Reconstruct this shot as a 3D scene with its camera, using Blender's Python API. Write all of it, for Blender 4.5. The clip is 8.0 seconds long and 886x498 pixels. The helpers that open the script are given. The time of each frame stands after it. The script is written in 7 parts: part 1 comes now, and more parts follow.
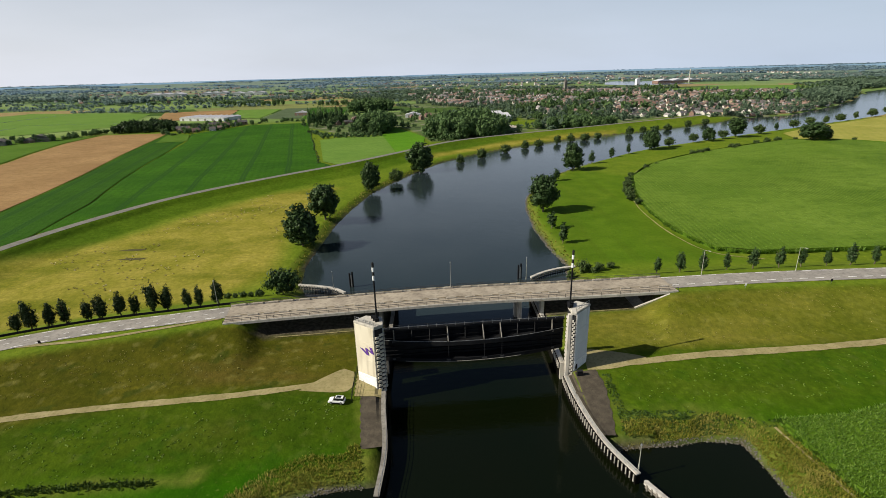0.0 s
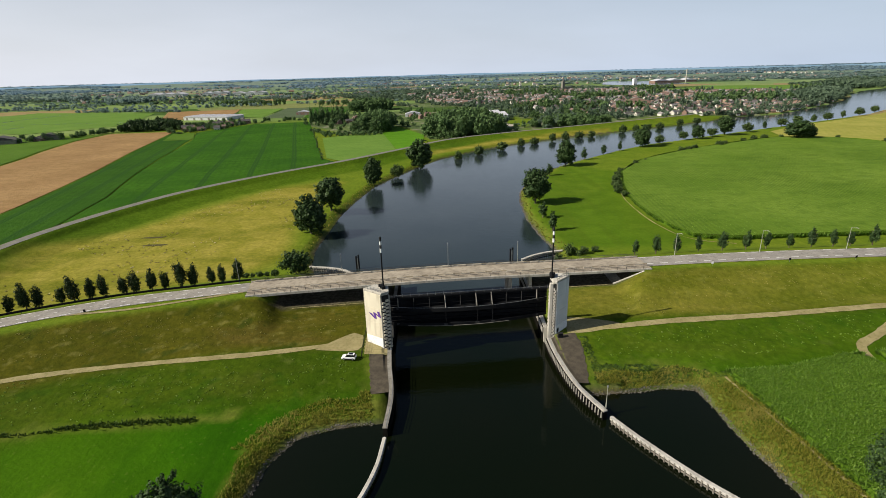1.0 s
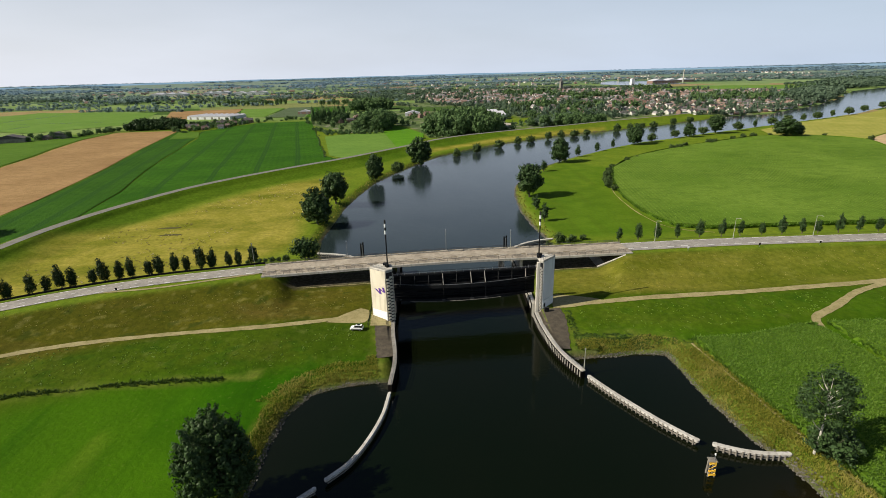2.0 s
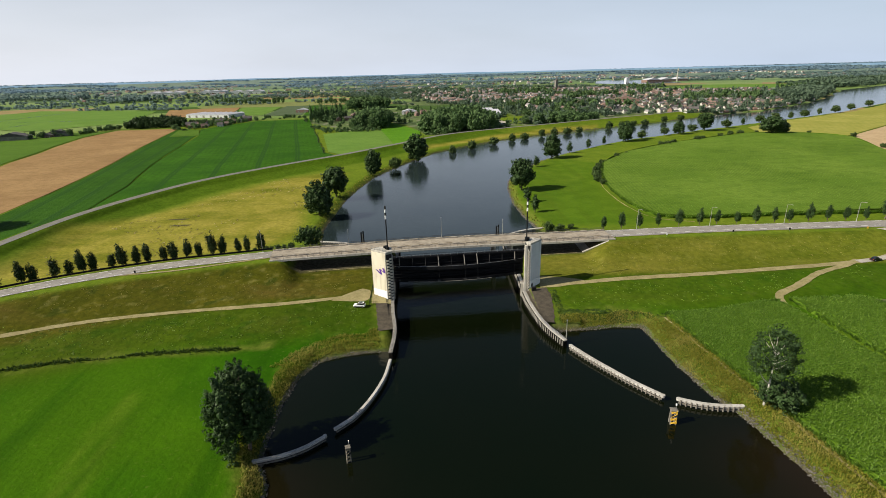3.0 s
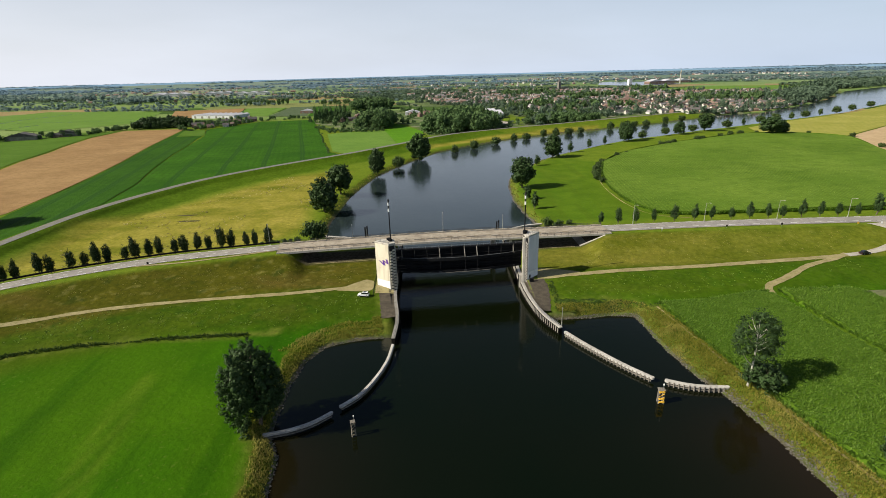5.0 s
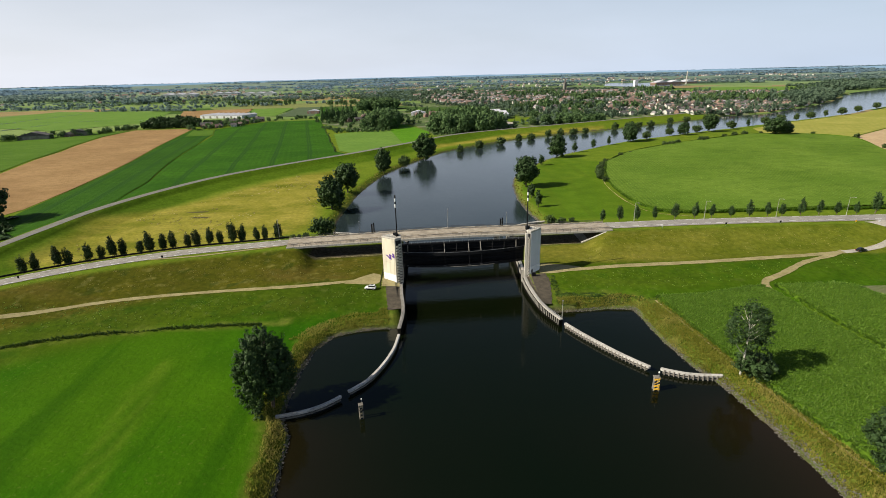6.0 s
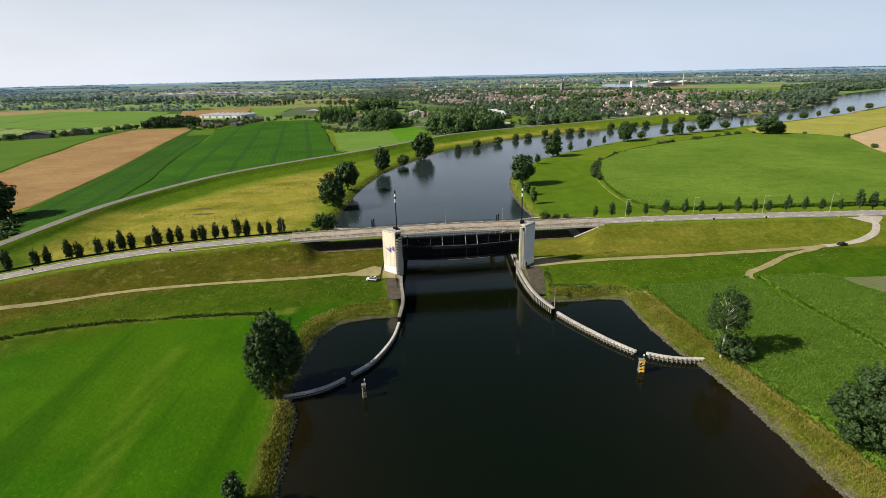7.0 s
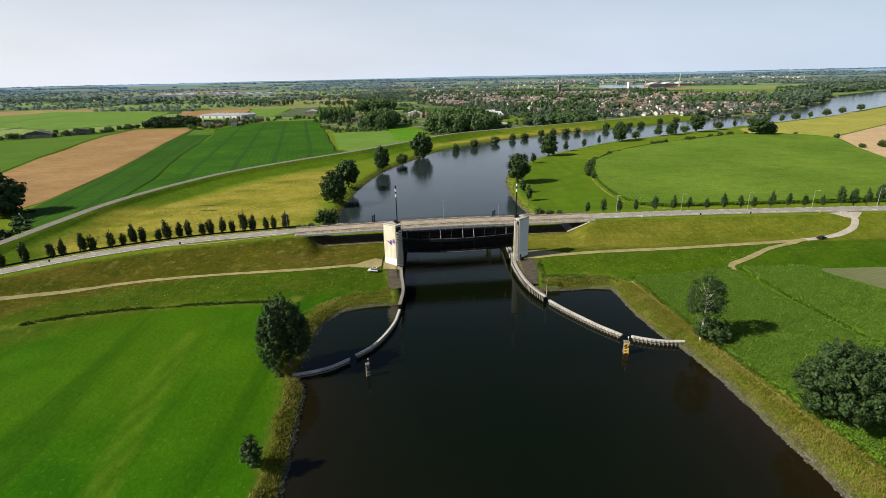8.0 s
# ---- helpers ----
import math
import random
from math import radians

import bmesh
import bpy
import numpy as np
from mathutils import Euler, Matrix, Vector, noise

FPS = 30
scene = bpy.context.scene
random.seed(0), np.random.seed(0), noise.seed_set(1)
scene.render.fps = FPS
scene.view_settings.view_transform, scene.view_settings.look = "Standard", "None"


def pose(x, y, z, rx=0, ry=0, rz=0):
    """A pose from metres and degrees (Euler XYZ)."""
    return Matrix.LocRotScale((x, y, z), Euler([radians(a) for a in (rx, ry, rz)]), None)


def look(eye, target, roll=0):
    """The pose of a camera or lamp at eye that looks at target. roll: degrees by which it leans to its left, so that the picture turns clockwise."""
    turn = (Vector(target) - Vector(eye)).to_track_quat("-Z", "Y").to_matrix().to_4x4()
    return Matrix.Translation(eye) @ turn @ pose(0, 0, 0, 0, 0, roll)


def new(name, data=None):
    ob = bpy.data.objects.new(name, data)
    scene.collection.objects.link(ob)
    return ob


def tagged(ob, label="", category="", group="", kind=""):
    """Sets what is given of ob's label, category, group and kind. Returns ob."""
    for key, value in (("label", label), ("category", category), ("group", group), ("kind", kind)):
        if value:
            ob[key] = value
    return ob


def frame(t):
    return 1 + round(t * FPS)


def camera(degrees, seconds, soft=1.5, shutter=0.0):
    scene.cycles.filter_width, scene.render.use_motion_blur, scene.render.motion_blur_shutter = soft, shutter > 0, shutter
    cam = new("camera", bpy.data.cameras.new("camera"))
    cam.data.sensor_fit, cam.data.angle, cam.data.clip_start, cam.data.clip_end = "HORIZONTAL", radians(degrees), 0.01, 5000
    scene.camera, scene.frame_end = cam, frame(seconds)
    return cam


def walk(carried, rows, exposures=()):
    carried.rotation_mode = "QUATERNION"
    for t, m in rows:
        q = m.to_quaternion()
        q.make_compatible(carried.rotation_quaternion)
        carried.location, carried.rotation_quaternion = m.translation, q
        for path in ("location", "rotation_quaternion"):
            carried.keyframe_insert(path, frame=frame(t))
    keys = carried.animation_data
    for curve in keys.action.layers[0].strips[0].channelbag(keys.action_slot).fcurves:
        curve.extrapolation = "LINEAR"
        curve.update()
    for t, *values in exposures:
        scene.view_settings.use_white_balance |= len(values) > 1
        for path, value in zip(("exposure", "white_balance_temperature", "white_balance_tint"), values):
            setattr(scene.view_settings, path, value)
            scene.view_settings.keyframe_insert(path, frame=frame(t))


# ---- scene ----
cam = camera(82.3, 8.0, soft=0.6)
PATH = [
    (0, (-1.36, -2.098, 71.373), (-1.328, -0.213, 70.705), -1.6),
    (0.5, (-1.441, -11.254, 71.552), (-1.408, -9.369, 70.884), -1.6),
    (1, (-1.49, -19.975, 71.529), (-1.455, -18.09, 70.861), -1.6),
    (1.5, (-1.583, -27.731, 71.655), (-1.547, -25.846, 70.987), -1.6),
    (2, (-1.494, -35.66, 71.754), (-1.457, -33.775, 71.086), -1.6),
    (3.3, (-1.56, -52.0, 71.46), (-1.508, -50.117, 70.788), -1.55),
    (3.5, (-1.383, -53.281, 71.374), (-1.333, -51.398, 70.704), -1.6),
    (4, (-0.999, -54.553, 71.021), (-0.945, -52.669, 70.351), -1.6),
    (4.5, (-1.079, -54.851, 70.865), (-1.029, -52.967, 70.197), -1.6),
    (6, (-1.096, -61.588, 70.511), (-1.078, -59.7, 69.849), -1.5),
    (6.5, (-1.211, -65.216, 70.523), (-1.189, -63.329, 69.861), -1.4),
    (7, (-1.246, -69.236, 70.629), (-1.22, -67.348, 69.968), -1.4),
    (7.5, (-1.345, -73.628, 70.737), (-1.316, -71.74, 70.077), -1.4),
    (8, (-1.499, -78.555, 70.765), (-1.465, -76.667, 70.107), -1.3),
]
walk(cam, [(t, look(eye, target, roll)) for t, eye, target, roll in PATH], exposures=((0.0, 0.37), (2.0, 0.44), (4.0, 0.49), (8.0, 0.54)))

# ---- world and sun ----
SUN_TO = Vector((-0.97, -0.235, 0.0)).normalized() * math.cos(radians(36.5)) + Vector((0, 0, math.sin(radians(36.5))))
sun = new("sun", bpy.data.lights.new("sun", "SUN"))
sun.data.energy, sun.data.angle, sun.data.color = 5.0, radians(0.53), (1.0, 0.92, 0.77)
sun.matrix_world = look((0, 0, 300), tuple(Vector((0, 0, 300)) - SUN_TO))

world = bpy.data.worlds.new("sky")
scene.world = world
world.use_nodes = True
wn, wl = world.node_tree.nodes, world.node_tree.links
wn.clear()
w_out, w_bg = wn.new("ShaderNodeOutputWorld"), wn.new("ShaderNodeBackground")
sky = wn.new("ShaderNodeTexSky")
sky.sky_type, sky.sun_disc = "NISHITA", False
sky.sun_elevation, sky.sun_rotation = radians(36.5), math.atan2(SUN_TO.x, SUN_TO.y)
sky.air_density, sky.dust_density, sky.ozone_density = 1.0, 1.2, 1.5
w_bg.inputs["Strength"].default_value = 0.05
# thin high cloud: soft streaks, thickest towards the horizon
w_co, w_sep = wn.new("ShaderNodeTexCoord"), wn.new("ShaderNodeSeparateXYZ")
w_map = wn.new("ShaderNodeMapping")
w_map.inputs["Scale"].default_value = (1.6, 1.6, 7.0)
w_noise = wn.new("ShaderNodeTexNoise")
w_noise.inputs["Scale"].default_value, w_noise.inputs["Detail"].default_value = 1.4, 5.0
w_low = wn.new("ShaderNodeMapRange")
for k, v in zip(("From Min", "From Max", "To Min", "To Max"), (0.0, 0.45, 1.0, 0.0)):
    w_low.inputs[k].default_value = v
w_cl = wn.new("ShaderNodeMapRange")
for k, v in zip(("From Min", "From Max", "To Min", "To Max"), (0.3, 0.75, 0.82, 1.0)):
    w_cl.inputs[k].default_value = v
w_mul = wn.new("ShaderNodeMath")
w_mul.operation = "MULTIPLY"
w_mix = wn.new("ShaderNodeMix")
w_mix.data_type = "RGBA"
w_mix.inputs[7].default_value = (11.7, 12.7, 14.7, 1)
wl.new(w_co.outputs["Generated"], w_sep.inputs[0])
wl.new(w_co.outputs["Generated"], w_map.inputs[0])
wl.new(w_map.outputs[0], w_noise.inputs["Vector"])
# the veil is whiter towards the sun, bluer away from it
w_side, w_tone = wn.new("ShaderNodeMapRange"), wn.new("ShaderNodeMix")
for k, v in zip(("From Min", "From Max", "To Min", "To Max"), (-0.75, 0.75, 0.0, 1.0)):
    w_side.inputs[k].default_value = v
w_tone.data_type = "RGBA"
w_tone.inputs[6].default_value, w_tone.inputs[7].default_value = (12.9, 13.3, 14.5, 1), (8.6, 10.3, 12.9, 1)
wl.new(w_sep.outputs["X"], w_side.inputs["Value"])
wl.new(w_side.outputs[0], w_tone.inputs[0])
wl.new(w_tone.outputs[2], w_mix.inputs[7])
wl.new(w_sep.outputs["Z"], w_low.inputs["Value"])
wl.new(w_noise.outputs["Fac"], w_cl.inputs["Value"])
wl.new(w_low.outputs[0], w_mul.inputs[0])
wl.new(w_cl.outputs[0], w_mul.inputs[1])
wl.new(w_mul.outputs[0], w_mix.inputs[0])
wl.new(sky.outputs[0], w_mix.inputs[6])
wl.new(w_mix.outputs[2], w_bg.inputs["Color"])
wl.new(w_bg.outputs[0], w_out.inputs["Surface"])


# ---- materials ----
def socket_value(sock, value):
    sock.default_value = (*value, 1) if isinstance(value, tuple) and len(value) == 3 else value


class Mat:
    """A small wrapper round a node material with a Principled shader."""

    def __init__(self, name, rough=0.8, metal=0.0, spec=0.3):
        self.m = bpy.data.materials.new(name)
        self.m.use_nodes = True
        self.n, self.l = self.m.node_tree.nodes, self.m.node_tree.links
        self.p = self.n["Principled BSDF"]
        self.p.inputs["Roughness"].default_value = rough
        self.p.inputs["Metallic"].default_value = metal
        self.p.inputs["Specular IOR Level"].default_value = spec
        geo = self.n.new("ShaderNodeNewGeometry")
        self.pos, self.island = geo.outputs["Position"], geo.outputs["Random Per Island"]

    def noise(self, scale, detail=4.0, lo=0.35, hi=0.65, stretch=None, coord=None):
        src = coord or self.pos
        if stretch:
            mp = self.n.new("ShaderNodeMapping")
            mp.inputs["Scale"].default_value = stretch[:3]
            if len(stretch) > 3:
                mp.inputs["Rotation"].default_value = (0, 0, radians(stretch[3]))
            self.l.new(src, mp.inputs[0])
            src = mp.outputs[0]
        t = self.n.new("ShaderNodeTexNoise")
        t.inputs["Scale"].default_value, t.inputs["Detail"].default_value = scale, detail
        self.l.new(src, t.inputs["Vector"])
        return self.ramp(t.outputs["Fac"], lo, hi)

    def ramp(self, sock, lo, hi, a=0.0, b=1.0):
        r = self.n.new("ShaderNodeMapRange")
        for k, v in zip(("From Min", "From Max", "To Min", "To Max"), (lo, hi, a, b)):
            r.inputs[k].default_value = v
        self.l.new(sock, r.inputs["Value"])
        return r.outputs[0]

    def mix(self, fac, a, b, mode="MIX"):
        x = self.n.new("ShaderNodeMix")
        x.data_type, x.blend_type = "RGBA", mode
        for i, v in ((0, fac), (6, a), (7, b)):
            if isinstance(v, bpy.types.NodeSocket):
                self.l.new(v, x.inputs[i])
            else:
                socket_value(x.inputs[i], v)
        return x.outputs[2]

    def math(self, op, a, b=0.0):
        x = self.n.new("ShaderNodeMath")
        x.operation = op
        for i, v in ((0, a), (1, b)):
            if isinstance(v, bpy.types.NodeSocket):
                self.l.new(v, x.inputs[i])
            else:
                x.inputs[i].default_value = v
        return x.outputs[0]

    def color(self, sock):
        if isinstance(sock, bpy.types.NodeSocket):
            self.l.new(sock, self.p.inputs["Base Color"])
        else:
            socket_value(self.p.inputs["Base Color"], sock)
        return self

    def bump(self, height, strength=0.4, distance=0.1):
        b = self.n.new("ShaderNodeBump")
        b.inputs["Strength"].default_value, b.inputs["Distance"].default_value = strength, distance
        self.l.new(height, b.inputs["Height"])
        self.l.new(b.outputs[0], self.p.inputs["Normal"])
        return self

    def attr(self, name):
        a = self.n.new("ShaderNodeAttribute")
        a.attribute_name = name
        return a


def worn(name, a, b, dark, scale=1.0, rough=0.8, bump=0.3, metal=0.0, streak=None):
    """Two tones at a large and a small scale, with dark stains."""
    m = Mat(name, rough, metal)
    c = m.mix(m.noise(0.35 * scale, 5), a, b)
    c = m.mix(m.math("MULTIPLY", m.noise(1.6 * scale, 6, 0.5, 0.75, streak), 0.7), c, dark)
    m.color(c)
    m.bump(m.noise(9 * scale, 3), bump, 0.02)
    return m.m


def leafy(name, a, b, c, rough=0.6, patch=None, through_light=0.2):
    """Leaves: each leaf clump takes its own tone between three greens."""
    m = Mat(name, rough, spec=0.12)
    col = m.mix(m.ramp(m.island, 0.0, 0.7), a, b)
    col = m.mix(m.ramp(m.island, 0.75, 1.0), col, c)
    col = m.mix(m.noise(0.25, 2, 0.3, 0.7), col, m.mix(0.5, col, (a[0] * 0.7, a[1] * 0.7, a[2] * 0.7)))
    if patch:
        col = m.mix(m.math("MULTIPLY", m.noise(0.12, 4, 0.5, 0.64), 0.65), col, patch)
    m.color(col)
    tr = m.n.new("ShaderNodeBsdfTranslucent")
    m.l.new(col, tr.inputs["Color"])
    mx = m.n.new("ShaderNodeMixShader")
    mx.inputs[0].default_value = through_light
    m.l.new(m.p.outputs[0], mx.inputs[1])
    m.l.new(tr.outputs[0], mx.inputs[2])
    m.l.new(mx.outputs[0], m.n["Material Output"].inputs["Surface"])
    return m.m


def make_ground_material():
    m = Mat("meadow_grass", 0.95, spec=0.03)
    cov = m.attr("cover")
    sep = m.n.new("ShaderNodeSeparateColor")
    m.l.new(cov.outputs["Color"], sep.inputs[0])
    dry, olive, lush = sep.outputs[0], sep.outputs[1], sep.outputs[2]
    big, mid = m.noise(0.018, 5, 0.35, 0.65), m.noise(0.11, 6, 0.35, 0.68)
    fine, tiny = m.noise(0.9, 5, 0.3, 0.7), m.noise(3.2, 4, 0.3, 0.7)
    base = m.mix(mid, (0.105, 0.155, 0.012), (0.15, 0.195, 0.018))
    base = m.mix(m.math("MULTIPLY", big, 0.5), base, (0.085, 0.15, 0.009))
    lushc = m.mix(mid, (0.017, 0.076, 0.001), (0.028, 0.102, 0.0014))
    lushc = m.mix(m.math("MULTIPLY", m.noise(0.05, 5, 0.45, 0.7, (1, 0.25, 1, 25)), 0.6), lushc, (0.013, 0.05, 0.001))
    lushc = m.mix(m.math("MULTIPLY", m.noise(1.1, 4, 0.62, 0.7), 0.3), lushc, (0.13, 0.18, 0.03))
    lushc = m.mix(m.math("MULTIPLY", m.noise(0.011, 4, 0.45, 0.62), 0.45), lushc, (0.06, 0.125, 0.003))
    lushc = m.mix(m.math("MULTIPLY", m.noise(0.035, 3, 0.55, 0.66, (3.5, 0.3, 1, -35)), 0.5), lushc, (0.013, 0.054, 0.001))
    olivec = m.mix(mid, (0.054, 0.06, 0.005), (0.082, 0.08, 0.008))
    olivec = m.mix(m.math("MULTIPLY", m.noise(0.06, 6, 0.5, 0.7, (0.5, 1.6, 1)), 0.75), olivec, (0.1, 0.077, 0.016))
    olivec = m.mix(m.math("MULTIPLY", m.noise(0.3, 6, 0.56, 0.7), 0.6), olivec, (0.16, 0.15, 0.04))
    olivec = m.mix(m.math("MULTIPLY", m.noise(0.17, 5, 0.58, 0.66), 0.7), olivec, (0.035, 0.05, 0.006))
    dryc = m.mix(mid, (0.21, 0.2, 0.027), (0.29, 0.252, 0.05))
    dryc = m.mix(m.math("MULTIPLY", m.noise(0.035, 6, 0.48, 0.68, (0.6, 1.5, 1, 20)), 0.8), dryc, (0.105, 0.125, 0.008))
    tall = m.mix(m.noise(0.3, 5, 0.35, 0.65), (0.07, 0.115, 0.01), (0.13, 0.15, 0.025))
    c = m.mix(lush, base, lushc)
    c = m.mix(olive, c, olivec)
    c = m.mix(dry, c, dryc)
    more = m.attr("cover_more")
    sep2 = m.n.new("ShaderNodeSeparateColor")
    m.l.new(more.outputs["Color"], sep2.inputs[0])
    c = m.mix(sep2.outputs[0], c, tall)
    mudc = m.mix(fine, (0.05, 0.042, 0.028), (0.11, 0.095, 0.07))
    c = m.mix(sep2.outputs[1], c, mudc)
    # patchwork of distant fields
    mp = m.n.new("ShaderNodeMapping")
    mp.inputs["Scale"].default_value, mp.inputs["Rotation"].default_value = (1 / 330, 1 / 160, 1), (0, 0, radians(24))
    m.l.new(m.pos, mp.inputs[0])
    vor = m.n.new("ShaderNodeTexVoronoi")
    vor.inputs["Scale"].default_value, vor.inputs["Randomness"].default_value = 1.0, 0.75
    m.l.new(mp.outputs[0], vor.inputs["Vector"])
    vs = m.n.new("ShaderNodeSeparateColor")
    m.l.new(vor.outputs["Color"], vs.inputs[0])
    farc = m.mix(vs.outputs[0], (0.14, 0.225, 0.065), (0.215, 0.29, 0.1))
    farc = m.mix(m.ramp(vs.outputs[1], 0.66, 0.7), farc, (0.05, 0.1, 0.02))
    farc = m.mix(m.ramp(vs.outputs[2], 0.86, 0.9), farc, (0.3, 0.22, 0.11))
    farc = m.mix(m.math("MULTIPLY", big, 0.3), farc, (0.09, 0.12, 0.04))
    # Distance haze is mixed into the far fields' colour as blue-grey.
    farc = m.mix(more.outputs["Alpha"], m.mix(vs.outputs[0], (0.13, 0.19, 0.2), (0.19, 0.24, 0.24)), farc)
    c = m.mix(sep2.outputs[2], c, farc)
    built = m.mix(m.noise(0.03, 5, 0.4, 0.62), (0.075, 0.11, 0.045), (0.12, 0.165, 0.06))
    built = m.mix(m.math("MULTIPLY", m.noise(0.06, 4, 0.56, 0.62), 0.7), built, (0.22, 0.2, 0.175))
    c = m.mix(m.attr("settled").outputs["Fac"], c, built)
    rough_grass = m.ramp(cov.outputs["Alpha"], 0.0, 1.0, 1.0, 0.3)
    mott = m.math("MULTIPLY", m.noise(0.55, 7, 0.42, 0.62), rough_grass)
    c = m.mix(m.math("MULTIPLY", mott, 0.75), c, m.mix(1.0, c, (0.72, 0.76, 0.68), "MULTIPLY"))
    c = m.mix(m.math("MULTIPLY", m.math("MULTIPLY", m.noise(0.8, 6, 0.58, 0.7), rough_grass), 0.6), c, m.mix(1.0, c, (1.5, 1.4, 1.3), "MULTIPLY"))
    c = m.mix(m.math("MULTIPLY", m.math("MULTIPLY", tiny, rough_grass), 0.38), c, m.mix(1.0, c, (0.5, 0.55, 0.5), "MULTIPLY"))
    c = m.mix(m.math("MULTIPLY", fine, 0.3), c, m.mix(1.0, c, (1.5, 1.4, 1.3), "MULTIPLY"))
    m.color(c)
    m.bump(m.math("ADD", fine, m.math("MULTIPLY", tiny, 0.4)), 0.3, 0.25)
    return m.m


def make_water_material(name, deep, pale, spec, rough, silt=None):
    m = Mat(name, rough, spec=spec)
    m.p.inputs["IOR"].default_value = 1.333
    col = m.mix(m.noise(0.02, 3), deep, pale)
    if silt:
        col = m.mix(m.attr("shallow").outputs["Fac"], col, silt)
    m.color(col)
    rip = m.math("ADD", m.noise(0.55, 4, 0.2, 0.8, (0.6, 1.3, 1, 15)), m.math("MULTIPLY", m.noise(2.2, 3, 0.2, 0.8, (0.7, 1.2, 1, -20)), 0.4))
    wind = m.noise(0.012, 4, 0.35, 0.7, (0.5, 1.0, 1, 30))
    m.bump(m.math("MULTIPLY", rip, m.ramp(wind, 0, 1, 0.35, 1.0)), 0.09, 0.35)
    return m.m


def crop(name, a, b, c, row=2.0, angle=0.0, depth=0.5, tram=0.0, tram_col=(0.02, 0.06, 0.01), rough=0.85):
    """A field: drilled rows, patches, and where wanted the wheel tracks of a sprayer."""
    m = Mat(name, rough, spec=0.03)
    col = m.mix(m.noise(0.02, 6, 0.35, 0.65), a, b)
    col = m.mix(m.math("MULTIPLY", m.noise(0.3, 5, 0.45, 0.7), 0.6), col, c)
    col = m.mix(m.math("MULTIPLY", m.noise(0.06, 6, 0.48, 0.66, (1, 1.8, 1, angle)), 0.5), col, c)
    mp = m.n.new("ShaderNodeMapping")
    mp.inputs["Rotation"].default_value = (0, 0, radians(angle))
    m.l.new(m.pos, mp.inputs[0])
    wave = m.n.new("ShaderNodeTexWave")
    wave.inputs["Scale"].default_value = 0.314 / row
    wave.inputs["Distortion"].default_value, wave.inputs["Detail"].default_value = 0.35, 1.0
    wave.inputs["Detail Scale"].default_value = 0.3
    m.l.new(mp.outputs[0], wave.inputs["Vector"])
    dark = m.mix(1.0, col, (0.55, 0.6, 0.5), "MULTIPLY")
    col = m.mix(m.math("MULTIPLY", m.math("MULTIPLY", m.ramp(wave.outputs["Fac"], 0.3, 0.7), depth), m.noise(0.016, 4, 0.4, 0.65)), col, dark)
    if tram:
        sx = m.n.new("ShaderNodeSeparateXYZ")
        m.l.new(mp.outputs[0], sx.inputs[0])
        f = m.math("FRACT", m.math("DIVIDE", m.math("ADD", sx.outputs[0], m.math("MULTIPLY", m.noise(0.01, 2, 0, 1), 5.0)), tram))
        near = m.math("ABSOLUTE", m.math("SUBTRACT", m.math("ABSOLUTE", m.math("SUBTRACT", f, 0.5)), 1.1 / tram))
        col = m.mix(m.math("MULTIPLY", m.ramp(near, 0.5 / tram, 1.3 / tram, 1.0, 0.0), 0.85), col, tram_col)
    m.color(col)
    m.bump(m.math("ADD", m.noise(0.9, 4), m.math("MULTIPLY", wave.outputs["Fac"], depth)), 0.4, 0.3)
    return m.m


M_GROUND = make_ground_material()
# River base and specular are raised to stand in for more reflected sky.
M_WATER = make_water_material("sky_lightened_water", (0.014, 0.023, 0.025), (0.022, 0.032, 0.034), 0.75, 0.1)
M_CANAL = make_water_material("still_canal_water", (0.0018, 0.0044, 0.0011), (0.003, 0.0048, 0.0015), 0.34, 0.06, (0.02, 0.012, 0.006))
M_ASPHALT = worn("grey_asphalt", (0.225, 0.21, 0.19), (0.3, 0.28, 0.25), (0.13, 0.12, 0.105), 0.8, 0.85, 0.3)
M_LANE = worn("old_grey_lane", (0.14, 0.133, 0.115), (0.19, 0.18, 0.155), (0.09, 0.09, 0.06), 0.8, 0.9, 0.3)
M_DECK = worn("worn_brown_bridge_surface", (0.25, 0.215, 0.17), (0.36, 0.315, 0.25), (0.1, 0.082, 0.065), 0.8, 0.9, 0.3, 0.0, (0.7, 1.2, 1))
M_PATH = worn("pale_paving", (0.33, 0.3, 0.25), (0.4, 0.37, 0.31), (0.2, 0.18, 0.14), 1.0, 0.9)
M_TRACK = worn("dry_earth_track", (0.225, 0.19, 0.085), (0.3, 0.255, 0.125), (0.12, 0.125, 0.03), 0.9, 0.95, 0.5)
M_CONC = worn("weathered_concrete", (0.4, 0.375, 0.33), (0.5, 0.475, 0.42), (0.17, 0.155, 0.13), 0.9, 0.85, 0.3, 0.0, (1, 1, 0.25))
M_CONC_DARK = worn("stained_concrete", (0.16, 0.15, 0.13), (0.24, 0.225, 0.2), (0.06, 0.06, 0.05), 1.0, 0.85, 0.3, 0.0, (1, 1, 0.25))
M_BLOTCHCONC = worn("blotch_block_concrete", (0.3, 0.27, 0.23), (0.42, 0.385, 0.33), (0.1, 0.085, 0.07), 1.2, 0.9, 0.4)
M_JETTY = worn("bleached_concrete_beam", (0.36, 0.34, 0.31), (0.5, 0.48, 0.44), (0.16, 0.14, 0.12), 0.9, 0.85)
